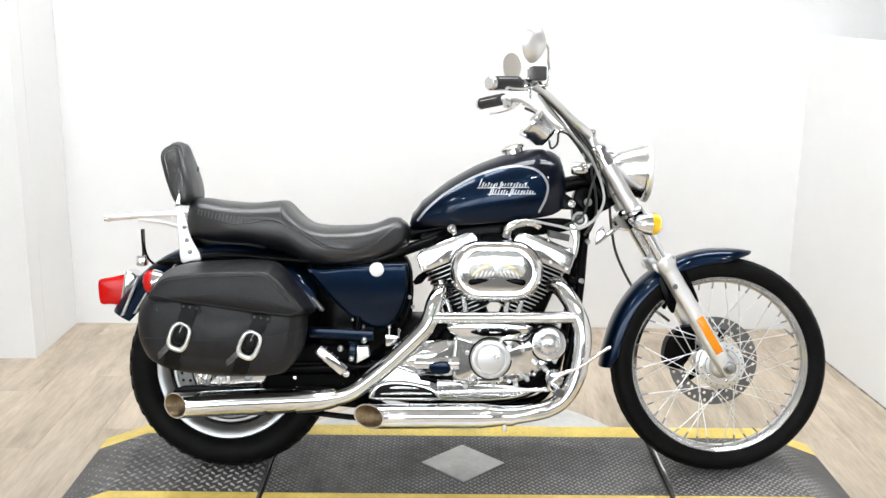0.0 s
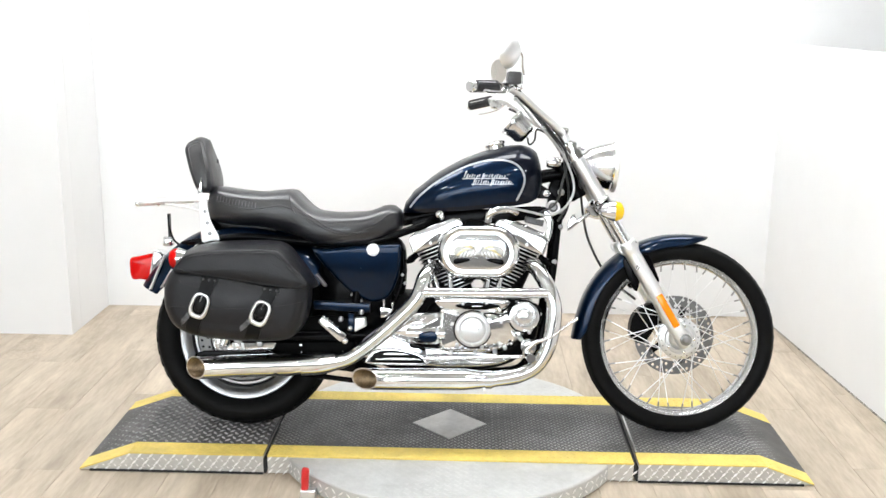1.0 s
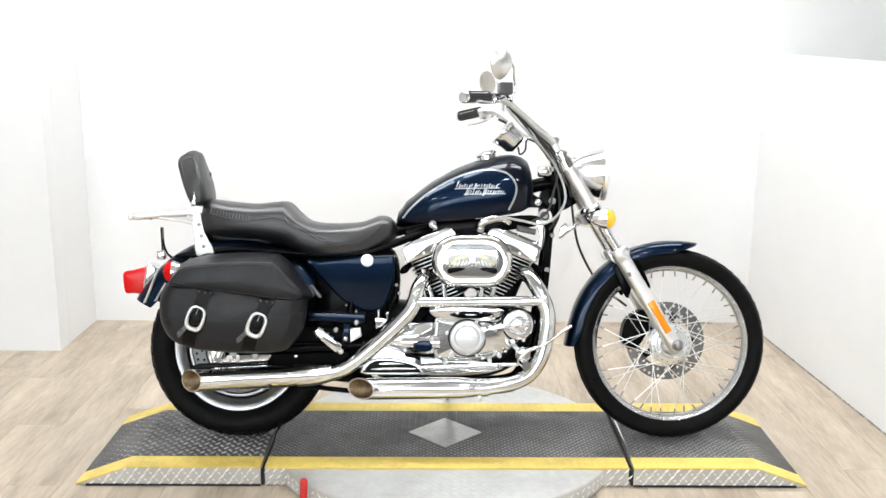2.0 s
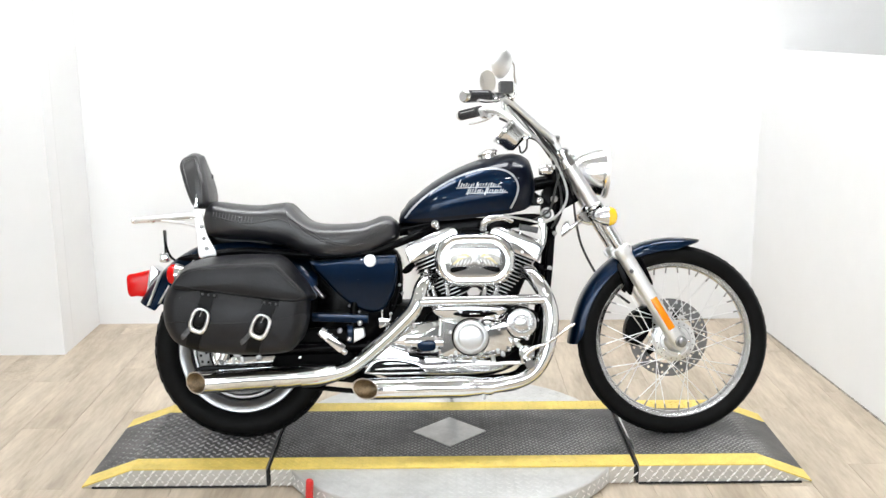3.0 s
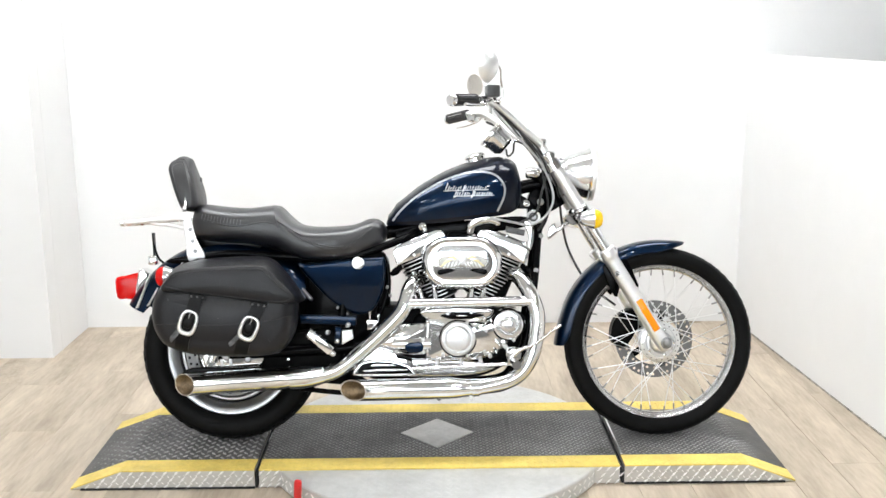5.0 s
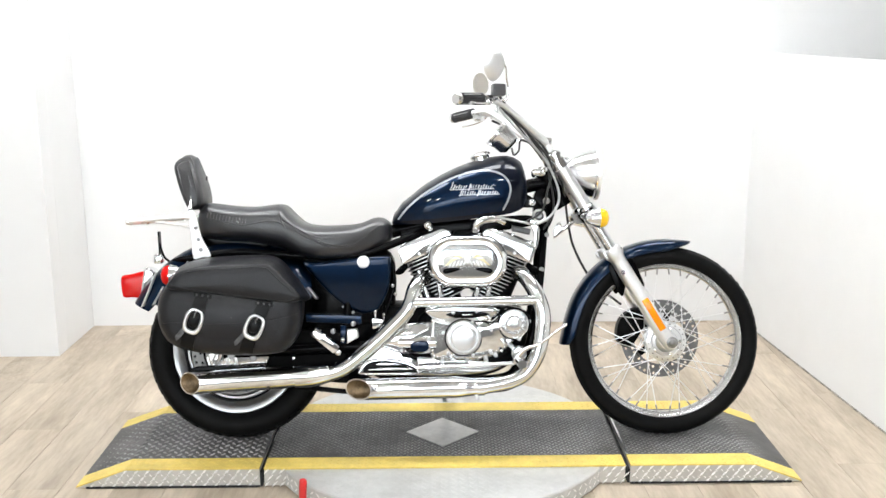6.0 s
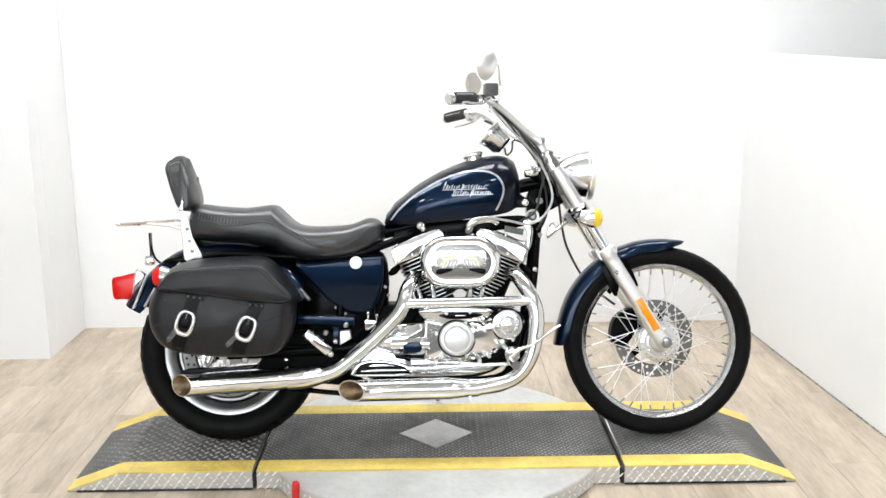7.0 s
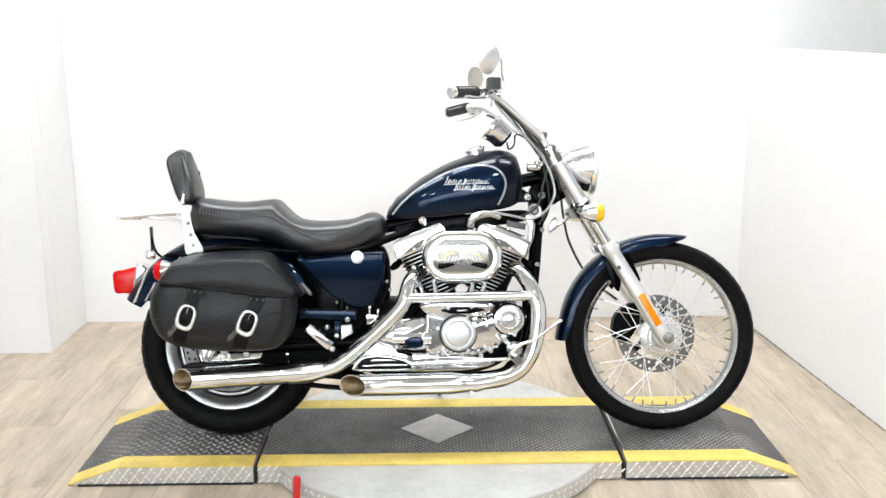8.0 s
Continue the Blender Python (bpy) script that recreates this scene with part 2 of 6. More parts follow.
def aim(d):
    """The turn that takes z to the direction d."""
    return Vector((0, 0, 1)).rotation_difference(Vector(d)).to_matrix()


def inset(ring, d):
    """A closed outline in a plane, drawn in by d."""
    n = len(ring)
    area = sum(ring[i][0] * ring[(i + 1) % n][1] - ring[(i + 1) % n][0] * ring[i][1] for i in range(n))
    s = 1 if area > 0 else -1
    out = []
    for i in range(n):
        t = ring[(i + 1) % n] - ring[i - 1]
        nrm = np.array((-t[1], t[0])) * s
        out.append(ring[i] + nrm / (np.linalg.norm(nrm) + 1e-9) * d)
    return out


def slab(outline, y0, y1, edge=0.01, bm=None, smooth=6, both=True, steps=3, dome=0.0):
    """A solid with an outline in x and z, from y0 (far) to y1 (the shown side), with rounded edges."""
    bm = bm or bmesh.new()
    ring = curve(outline, smooth, True) if smooth else [np.array(p, float) for p in outline]
    s = 1 if y1 > y0 else -1
    rows = []
    if both:
        for k in range(steps):
            a = math.pi / 2 * k / steps
            rows.append((edge * (1 - math.sin(a)), y0 + s * edge * (1 - math.cos(a))))
    else:
        rows.append((0, y0))
    rows_end = []
    for k in range(steps + 1):
        a = math.pi / 2 * k / steps
        rows_end.append((edge * (1 - math.cos(a)), y1 - s * edge * (1 - math.sin(a))))
    rings = [[(p[0], y, p[1]) for p in inset(ring, d)] for d, y in rows + rows_end]
    if dome:
        last = np.array([(p[0], p[2]) for p in rings[-1]])
        mid = last.mean(axis=0)
        for k, h in ((0.95, 0.0975), (0.88, 0.2256), (0.78, 0.39), (0.65, 0.5775), (0.5, 0.75), (0.35, 0.8775), (0.2, 0.96), (0.08, 0.9936)):
            rings.append([(q[0], y1 + s * dome * h, q[1]) for q in mid + (last - mid) * k])
    return skin(bm, rings)


def loft_y(levels, bm=None, smooth=5):
    """A solid through outlines in x and z at several y; each level: y, outline, inset."""
    bm = bm or bmesh.new()
    rings = []
    for y, outline, d in levels:
        rings.append([(p[0], y, p[1]) for p in inset(curve(outline, smooth, True), d)])
    return skin(bm, rings)


def between(a, b, u):
    return [(p[0] + (q[0] - p[0]) * u, p[1] + (q[1] - p[1]) * u) for p, q in zip(a, b)]


def block(size, centre=(0, 0, 0), bevel=0.004, turn=None, bm=None):
    bm = bm or bmesh.new()
    m = Matrix.Translation(centre) @ (turn.to_4x4() if turn else Matrix.Identity(4)) @ Matrix.Diagonal((*size, 1))
    made = bmesh.ops.create_cube(bm, size=1, matrix=m)
    if bevel:
        edges = list({e for v in made["verts"] for e in v.link_edges})
        bmesh.ops.bevel(bm, geom=edges, offset=bevel, segments=2, affect="EDGES", profile=0.5)
    return bm


def interp(table, x):
    """Smooth reading of a small table (x, values...)."""
    xs = [r[0] for r in table]
    x = min(max(x, xs[0]), xs[-1])
    i = max(0, min(len(xs) - 2, int(np.searchsorted(xs, x)) - 1))
    a, b, c, d = (np.array(table[max(0, min(len(xs) - 1, k))][1:], float) for k in (i - 1, i, i + 1, i + 2))
    u = (x - xs[i]) / (xs[i + 1] - xs[i])
    m0 = (c - a) / 2 if i > 0 else c - b
    m1 = (d - b) / 2 if i < len(xs) - 2 else c - b
    return (2 * u ** 3 - 3 * u * u + 1) * b + (u ** 3 - 2 * u * u + u) * m0 + (-2 * u ** 3 + 3 * u * u) * c + (u ** 3 - u * u) * m1


def from_lists(name, verts, faces, material, parent, label="", kind=""):
    me = bpy.data.meshes.new(name)
    me.from_pydata(verts, [], faces)
    me.materials.append(material)
    ob = new(name, me)
    ob.parent = parent
    return tagged(ob, label, kind=kind)


# ---- the room ----
BACK, LEFT_X, LEFT_Y, CEILING = 1.63, -1.80, 1.13, 3.0


def setting(name, bm, material, label):
    return tagged(part(name, bm, material, None, smooth=False), label, "wall" if name.startswith("wall") else name.split("_")[0], kind="structure")


floor = setting("floor", block((13, 11, 0.2), (0, -1.9, -0.1045), 0), FLOOR_BASE, "floor bed under light oak vinyl planks")
setting("wall_back", block((9.4, 0.12, CEILING), (0.9, BACK + 0.06, CEILING / 2), 0), WALL, "plain white painted back wall of the display bay")
setting("wall_return", block((0.12, BACK - LEFT_Y - 0.124, CEILING), (LEFT_X - 0.06, (BACK + LEFT_Y + 0.12) / 2, CEILING / 2), 0), WALL, "short white painted return beside the display bay")
setting("wall_side", block((3.0, 0.12, CEILING), (LEFT_X - 1.5, LEFT_Y + 0.06, CEILING / 2), 0), WALL, "white painted wall standing forward of the bay")
low = block((0.1, 4.6, 1.368), (0, -2.3, 0.684), 0.003)
bmesh.ops.transform(low, matrix=Matrix.Translation((1.562 + 0.05, BACK + 0.03, 0)) @ Matrix.Rotation(radians(3.9), 4, "Z"), verts=low.verts[:])
setting("wall_partition", low, WALL, "low white partition wall beside the turntable")
# thin strip carrying both the grime and the shadow line at the foot
seam = block((0.004, 4.58, 0.006), (-0.0521, -2.3, 0.0035), 0)
bmesh.ops.transform(seam, matrix=Matrix.Translation((1.562 + 0.05, BACK + 0.03, 0)) @ Matrix.Rotation(radians(3.9), 4, "Z"), verts=seam.verts[:])
setting("trim_joint", seam, GRIME_SHADE, "grimy joint and shadow line between partition and floor")
setting("wall_far_left", block((0.12, 8.3, CEILING), (-4.86, -3.01, CEILING / 2), 0), WALL, "white painted side wall of the showroom")
setting("wall_far_right", block((0.12, 9.8, CEILING), (5.66, -2.27, CEILING / 2), 0), WALL, "white painted side wall of the showroom")
# unseen front side: window and door assumed from bright reflections on the bike
FRONT, SILL, HEAD, WIN = -5.9, 1.30, 2.80, (-4.2, 1.6)
DOOR = (-3.9, -2.3)
wf = bmesh.new()
for xa, xb in ((-4.8, DOOR[0]), (DOOR[1], 5.6)):
    block((xb - xa, 0.12, SILL), ((xa + xb) / 2, FRONT, SILL / 2), 0, bm=wf)
block((10.4, 0.12, CEILING - HEAD), (0.4, FRONT, (CEILING + HEAD) / 2), 0, bm=wf)
for xa, xb in ((-4.8, WIN[0]), (WIN[1], 5.6)):
    block((xb - xa, 0.12, HEAD - SILL), ((xa + xb) / 2, FRONT, (HEAD + SILL) / 2), 0, bm=wf)
setting("wall_front", wf, GREY_WALL, "unseen front wall, greyed to darken reflections, with a wide shop window")
shop = tagged(new("window_1"), "unseen wide shop window assumed as front light, slim dark mullions, bright daylight outside", "window", kind="structure")
for k in range(5):
    part("mullion", block((0.06, 0.08, HEAD - SILL), (WIN[0] + (WIN[1] - WIN[0]) * k / 4, FRONT, (HEAD + SILL) / 2), 0.003), BLACK, shop, smooth=False)
part("window_sill", block((WIN[1] - WIN[0], 0.2, 0.03), (sum(WIN) / 2, FRONT + 0.06, SILL - 0.014), 0.004), WALL, shop, smooth=False)
entry = tagged(new("door_1"), "unseen glazed double shop door assumed under the window, slim dark frames", "door", kind="structure")
for xa in (DOOR[0] + 0.03, sum(DOOR) / 2, DOOR[1] - 0.03):
    part("stile", block((0.06, 0.07, SILL - 0.07), (xa, FRONT, SILL / 2 - 0.01), 0.003), BLACK, entry, smooth=False)
part("bottom_rail", block((DOOR[1] - DOOR[0] - 0.002, 0.07, 0.12), (sum(DOOR) / 2, FRONT, 0.062), 0.003), BLACK, entry, smooth=False)
setting("backdrop", block((9.5, 0.02, 3.2), (0.4, FRONT - 0.7, 1.4), 0), DAY, "unseen glowing backdrop of overcast daylight outside the shop window")
setting("ceiling", block((11, 11, 0.1), (0.4, -1.9, CEILING + 0.052), 0), CEIL, "white painted ceiling")


# unseen overhead panels, added to brighten the bay's walls and floor
def ceiling_light(x, y, sx, sy):
    top = tagged(new("ceiling_light"), "unseen flat white light panel in a slim frame, added to light the bay", "ceiling light", "ceiling lights")
    top.location = (x, y, CEILING)
    f = bmesh.new()
    for cx, cy, w, d in ((0, sy / 2, sx + 0.04, 0.04), (0, -sy / 2, sx + 0.04, 0.04), (sx / 2, 0, 0.04, sy - 0.041), (-sx / 2, 0, 0.04, sy - 0.041)):
        block((w, d, 0.05), (cx, cy, -0.026), 0.003, bm=f)
    part("frame", f, SATIN, top, smooth=False)
    part("diffuser", block((sx - 0.045, sy - 0.045, 0.02), (0, 0, -0.025), 0), PANEL, top, "glowing white diffuser", smooth=False)


for lx in (-1.5, -0.18, 1.14):
    ceiling_light(lx, 0.36, 1.1, 0.6)


def downlight(x, y):
    top = tagged(new("downlight"), "small round recessed ceiling downlight with a white trim", "downlight", "ceiling downlights")
    top.location = (x, y, CEILING)
    part("trim", lathe([(0.085, 0.0), (0.115, 0.0), (0.118, -0.006), (0.112, -0.012), (0.086, -0.010)], 28, axis="z", closed=True), WALL, top)
    part("lamp", lathe([(0.084, -0.001), (0.08, -0.005), (0.002, -0.007)], 24, axis="z"), SPOT, top, "glowing lamp face")


for ly in (-1.9, -3.1):
    for lx in (-1.9, -0.6, 0.7, 2.0):
        downlight(lx, ly)


# ---- the turntable and its ramps ----
TOP = 0.068
NEAR, FAR = -0.29, 0.30
STRIPE = 0.085


def lugs(spots, length, width, height, name, material, parent, label, turn=None):
    """Raised tread lugs: low pyramids with slanted ends, alternately turned."""
    vs, fs = [], []
    for x, y, z, a in spots:
        ca, sa = math.cos(a), math.sin(a)
        base = len(vs)
        for lx, ly, lz in ((-1, 0, 0), (0, -1, 0), (1, 0, 0), (0, 1, 0), (-0.55, 0, 1), (0.55, 0, 1)):
            px, py = lx * length / 2, ly * width / 2
            p = Vector((px * ca - py * sa, px * sa + py * ca, lz * height))
            if turn:
                p = turn @ p
            vs.append((x + p.x, y + p.y, z + p.z))
        for f in ((0, 1, 4), (1, 5, 4), (1, 2, 5), (2, 3, 5), (3, 4, 5), (3, 0, 4)):
            fs.append([base + k for k in f])
    return from_lists(name, vs, fs, material, parent, label, "stuff")


def deck_height(x, foot, ridge):
    if abs(x) <= abs(ridge):
        return TOP
    return 0.004 + (TOP - 0.004) * (abs(foot) - abs(x)) / (abs(foot) - abs(ridge))


def diamonds(x0, x1, y0, y1, pitch):
    """Diamond tread: columns of lugs of one lean, each second column set half a step on and leaning the other way."""
    out = []
    for i in range(int((x1 - x0) / pitch) + 1):
        y = y0 + (pitch if i % 2 else 0)
        while y < y1:
            out.append((x0 + i * pitch, y, radians(45 if i % 2 else -45)))
            y += 2 * pitch
    return out


def ramp(inner, ridge, foot, pitch, label):
    top = tagged(new("access_ramp"), label, "ramp", "turntable ramps")
    s = 1 if foot > 0 else -1
    prof = [(inner, 0.003), (inner, TOP - 0.004), (ridge, TOP - 0.004), (foot, 0.003)]
    bm = bmesh.new()
    skin(bm, [[(x, y, z) for x, z in prof] for y in (NEAR + 0.002, FAR - 0.002)])
    part("body", bm, TREAD, top, "bare aluminium tread plate sides", smooth=False)

    # black edging strip that is also the shadow line under the side
    part("rubber_foot", block((abs(foot - inner) - 0.03, 0.004, 0.0065), ((inner + foot) / 2 - s * 0.015, NEAR - 0.001, 0.0038), 0), SHADOW_GAP, top, "black rubber edging and shadow line on the floor", smooth=False)
    # black filler stands in for the shade between ramp and deck
    part("end_seal", block((0.008, FAR - NEAR - 0.006, TOP - 0.018), (inner - s * 0.0045, (NEAR + FAR) / 2, (TOP - 0.012) / 2), 0), SHADOW_GAP, top, "black filler for the shade in the gap to the deck", smooth=False)

    def sheet(y0, y1, lift, mat_, name, lab):
        b = bmesh.new()
        out = [(inner, TOP - 0.004), (ridge, TOP - 0.004), (foot + s * 0.004, 0.0035)]
        up = [(x, z + lift) for x, z in out]
        skin(b, [[(x, y, z) for x, z in out + up[::-1]] for y in (y0, y1)])
        return part(name, b, mat_, top, lab, smooth=False)

    sheet(NEAR + STRIPE, FAR - STRIPE, 0.004, MAT_BLACK, "tread_deck", "dark grey coated tread deck")
    sheet(NEAR, NEAR + STRIPE, 0.0045, YELLOW, "edge_stripe", "yellow painted edge")
    sheet(FAR - STRIPE, FAR, 0.0045, YELLOW, "edge_stripe", "yellow painted edge")
    spots = diamonds(abs(inner) + 0.012, abs(foot) - 0.008, NEAR + STRIPE + 0.010, FAR - STRIPE - 0.008, pitch)
    spots = [(s * x, y, deck_height(x, foot, ridge) + 0.0002, a) for x, y, a in spots]
    lugs(spots, pitch * 1.28, pitch * 0.54, 0.0042 if pitch > 0.012 else 0.0020, "tread", LUG_GREY, top, "worn raised tread lugs, highlights in their colour")
    spots = []
    for y0, y1 in ((NEAR + 0.010, NEAR + STRIPE - 0.008), (FAR - STRIPE + 0.010, FAR - 0.008)):
        spots += [(s * x, y, deck_height(x, foot, ridge) + 0.0006, a) for x, y, a in diamonds(abs(inner) + 0.012, abs(foot) - 0.008, y0, y1, pitch)]
    lugs(spots, pitch * 1.25, pitch * 0.40, 0.0018, "stripe_tread", YELLOW, top, "painted raised tread lugs")
    side = Matrix(((1, 0, 0), (0, 0, -1), (0, 1, 0)))
    # lugs of the dimmer lean are kept small, as they catch less light
    for tilt, rows_, size in ((45, ((0.009, 0.019), (0.033, 0.0), (0.057, 0.019)), (0.030, 0.0085, 0.0030)), (135, ((0.021, 0.0095), (0.021, 0.0285), (0.045, 0.0095), (0.045, 0.0285)), (0.014, 0.004, 0.0010))):
        spots = []
        for z, start in rows_:
            x = abs(inner) + 0.014 + start
            while x < abs(foot) - 0.03:
                if z < deck_height(x, foot, ridge) - 0.009:
                    spots.append((s * x, NEAR + 0.0015, z, radians(tilt)))
                x += 0.038
        lugs(spots, *size, "side_tread", LUG, top, "bright raised lugs", side)
    return top


ramp(-0.615, -1.062, -1.228, 0.0187, "tread plate ramp with grey deck and yellow painted edges")
right_ramp = ramp(0.629, 1.045, 1.203, 0.0118, "tread plate ramp with grey deck and yellow painted edges")
part("edge_strip", block((0.007, FAR - NEAR - 2 * STRIPE - 0.01, 0.006), (0.6325, (NEAR + FAR) / 2, TOP - 0.0005), 0.001), SATIN, right_ramp, "worn bright metal edge strip", smooth=False)

table = tagged(new("turntable_platform"), "motorcycle turntable with grey tread deck, yellow edges and an aluminium disc", "turntable")
part("base", block((0.9, 0.62, 0.05), (0, 0, 0.0255), 0.002), BLACK, table, smooth=False)
R_DISC = 0.607
disc = lathe([(R_DISC - 0.02, 0.004), (R_DISC, 0.004), (R_DISC, TOP - 0.012), (R_DISC - 0.004, TOP - 0.008), (0.02, TOP - 0.008)], 96, (0, 0.012, 0), "z")
disc_part = part("disc", disc, DISC_PLATE, table, "bright aluminium tread plate disc", angle=25)
deck = block((1.212, FAR - NEAR - 0.004, 0.058), (0.006, (NEAR + FAR) / 2, 0.0335), 0)
part("deck_body", deck, TREAD, table, "bare tread plate sides", smooth=False)
part("tread_deck", block((1.212, FAR - NEAR - 2 * STRIPE, 0.0055), (0.006, (NEAR + FAR) / 2, TOP - 0.00275), 0), MAT_BLACK, table, "dark grey coated tread deck, scuffed", smooth=False)
for yy in (NEAR + STRIPE / 2, FAR - STRIPE / 2):
    part("edge_stripe", block((1.212, STRIPE - 0.001, 0.006), (0.006, yy, TOP - 0.0028), 0), YELLOW, table, "yellow painted edge", smooth=False)
dia = bmesh.new()
skin(dia, [[(-0.132, 0.006, z), (0, -0.128, z), (0.132, 0.006, z), (0, 0.140, z)] for z in (TOP - 0.001, TOP + 0.0028)])
part("diamond_plate", dia, PLATE_GREY, table, "plain aluminium diamond plate", smooth=False)
spots = [(x, y, TOP + 0.0001, a) for x, y, a in diamonds(-0.592, 0.606, NEAR + STRIPE + 0.008, FAR - STRIPE - 0.006, 0.0118) if abs(x) / 0.140 + abs(y - 0.006) / 0.142 > 1]
lugs(spots, 0.0150, 0.0052, 0.0024, "tread", LUG_GREY, table, "worn raised tread lugs, highlights in their colour")
spots = []
for y0, y1 in ((NEAR + 0.008, NEAR + STRIPE - 0.006), (FAR - STRIPE + 0.008, FAR - 0.006)):
    spots += [(x, y, TOP + 0.0002, a) for x, y, a in diamonds(-0.592, 0.606, y0, y1, 0.0118)]
lugs(spots, 0.0145, 0.0046, 0.0016, "stripe_tread", YELLOW, table, "painted raised tread lugs")
spots = [(x, y, TOP - 0.008, a) for x, y, a in diamonds(-0.59, 0.59, -0.585, 0.61, 0.0155) if math.hypot(x, y - 0.012) < R_DISC - 0.02 and (y < NEAR - 0.012 or y > FAR + 0.012)]
lugs(spots, 0.0205, 0.006, 0.0010, "disc_tread", DISC_PLATE, table, "raised tread lugs")
spots = []
side = Matrix(((1, 0, 0), (0, 0, -1), (0, 1, 0)))
for x in (-0.592, -0.566, -0.54, 0.545, 0.575, 0.605):
    for row in range(3):
        spots.append((x + 0.012 * (row % 2), NEAR + 0.0015, 0.010 + 0.023 * row, radians(45)))
lugs(spots, 0.031, 0.0075, 0.0028, "side_tread", LUG, table, "bright raised lugs", side)
vs, fs = [], []
for k in range(44):
    a = -math.pi / 2 + (k - 21.5) * 0.05
    for row in range(2):
        z0 = 0.018 + 0.022 * row
        tilt = 0.010 * (1 if (k + row) % 2 else -1)
        base = len(vs)
        for u, v, w in ((-1, 0, 0), (0, -1, 0), (1, 0, 0), (0, 1, 0), (-0.5, 0, 1), (0.5, 0, 1)):
            ang = a + (u * 0.010 - v * 0.002 * (1 if tilt > 0 else -1)) / R_DISC
            zz = z0 + u * tilt * 0.8 + v * 0.003
            r = R_DISC + 0.0002 + w * 0.0016
            vs.append((r * math.cos(ang), 0.012 + r * math.sin(ang), zz))
        for f in ((0, 1, 4), (1, 5, 4), (1, 2, 5), (2, 3, 5), (3, 4, 5), (3, 0, 4)):
            fs.append([base + q for q in f])
from_lists("rim_lugs", vs, fs, LUG, table, "bright raised lugs", "stuff")

lever = tagged(new("locking_lever"), "turntable locking lever with a red rubber grip beside the disc", "lever")
lever.location = (-0.448, -0.445, 0)
part("grip", tube([(-0.003, 0, 0.028), (-0.002, 0, 0.06), (0, 0.002, 0.093), (0.001, 0.003, 0.1)], [0.012, 0.0125, 0.012, 0.006], 14), RED, lever, "red rubber grip")
part("bracket", block((0.05, 0.03, 0.028), (0.008, 0.0, 0.0145), 0.003), SATIN, lever, smooth=False)


# ---- the motorcycle ----
bike = tagged(new("motorcycle"), "dark blue cruiser motorcycle with chrome engine and black leather saddlebags", "motorcycle")
bike.matrix_basis = pose(0, -0.02, TOP, -10.5, 0, 0)

# running gear: front wheel, turned a little to the left
RAKE = radians(31.2)
AXLE = Vector((0.797, 0.0, 0.337))
STEER = 0.4
STEER_AXIS = Vector((-math.sin(RAKE), 0, math.cos(RAKE)))
NECK = Vector((0.36, 0, 0.95))
TURNED = Matrix.Translation(NECK) @ Matrix.Rotation(radians(STEER), 4, STEER_AXIS) @ Matrix.Translation(-NECK)


def tyre_bm(R, width, height, grooves, segs=96):
    """A tyre round y: treaded crown, shoulders, sidewalls and beads."""
    h, w = height, width / 2
    half = [(R - h * 0.98, w * 0.52), (R - h * 0.92, w * 0.70), (R - h * 0.70, w * 0.93), (R - h * 0.48, w), (R - h * 0.30, w * 0.96), (R - h * 0.20, w * 0.87)]
    crown = []
    for k in range(13):
        u = 0.80 * (1 - k / 6)
        r = R - h * 0.17 * abs(u / 0.80) ** 2.2
        if any(abs(u - g) < 0.05 for g in grooves):
            r -= 0.004
        crown.append((r, w * u))
    prof = half + crown + [(r, -y) for r, y in half[::-1]] + [(R - h * 1.02, -w * 0.4), (R - h * 1.02, w * 0.4)]
    return lathe(prof, segs, closed=True)


def tread_cuts(R, width, count, name, parent):
    """Slanted rubber blocks proud of the crown."""
    vs, fs = [], []
    for k in range(count):
        for s in (-1, 1):
            a0 = 2 * math.pi * (k + (0.5 if s > 0 else 0)) / count
            base = len(vs)
            for u, v in ((0, 0.30), (0.011, 0.30), (0.026, 0.80), (0.015, 0.80)):
                for lift in (-0.004, 0.0012):
                    y = s * v * width / 2
                    r = R - 0.17 * 0.075 * (v / 0.80) ** 2.2 * (R / 0.337) + lift
                    a = a0 + u / R * 1.2
                    vs.append((r * math.cos(a), y, r * math.sin(a)))
            fs += [[base + q for q in f] for f in ((1, 3, 5, 7), (0, 1, 3, 2), (2, 3, 5, 4), (4, 5, 7, 6), (6, 7, 1, 0))]
    from_lists(name, vs, fs, RUBBER, parent, "raised tread blocks", "stuff")


front_wheel = new("front_wheel")
front_wheel.parent = bike
front_wheel.matrix_basis = TURNED @ Matrix.Translation(AXLE)
tyre = part("tyre", tyre_bm(0.337, 0.088, 0.067, (-0.28, 0.28)), RUBBER, front_wheel, "narrow black rubber tyre")
tread_cuts(0.337, 0.088, 60, "tread", tyre)
rim_prof = [(r + 0.004, y) for r, y in ((0.276, 0.030), (0.281, 0.027), (0.272, 0.024), (0.268, 0.017), (0.262, 0.012), (0.259, 0.0), (0.262, -0.012), (0.268, -0.017), (0.272, -0.024), (0.281, -0.027), (0.276, -0.030), (0.268, -0.029), (0.262, -0.021), (0.254, -0.013), (0.252, 0.0), (0.254, 0.013), (0.262, 0.021), (0.268, 0.029))]
part("rim", lathe(rim_prof, 96, closed=True), BRIGHT, front_wheel, "chromed laced rim")
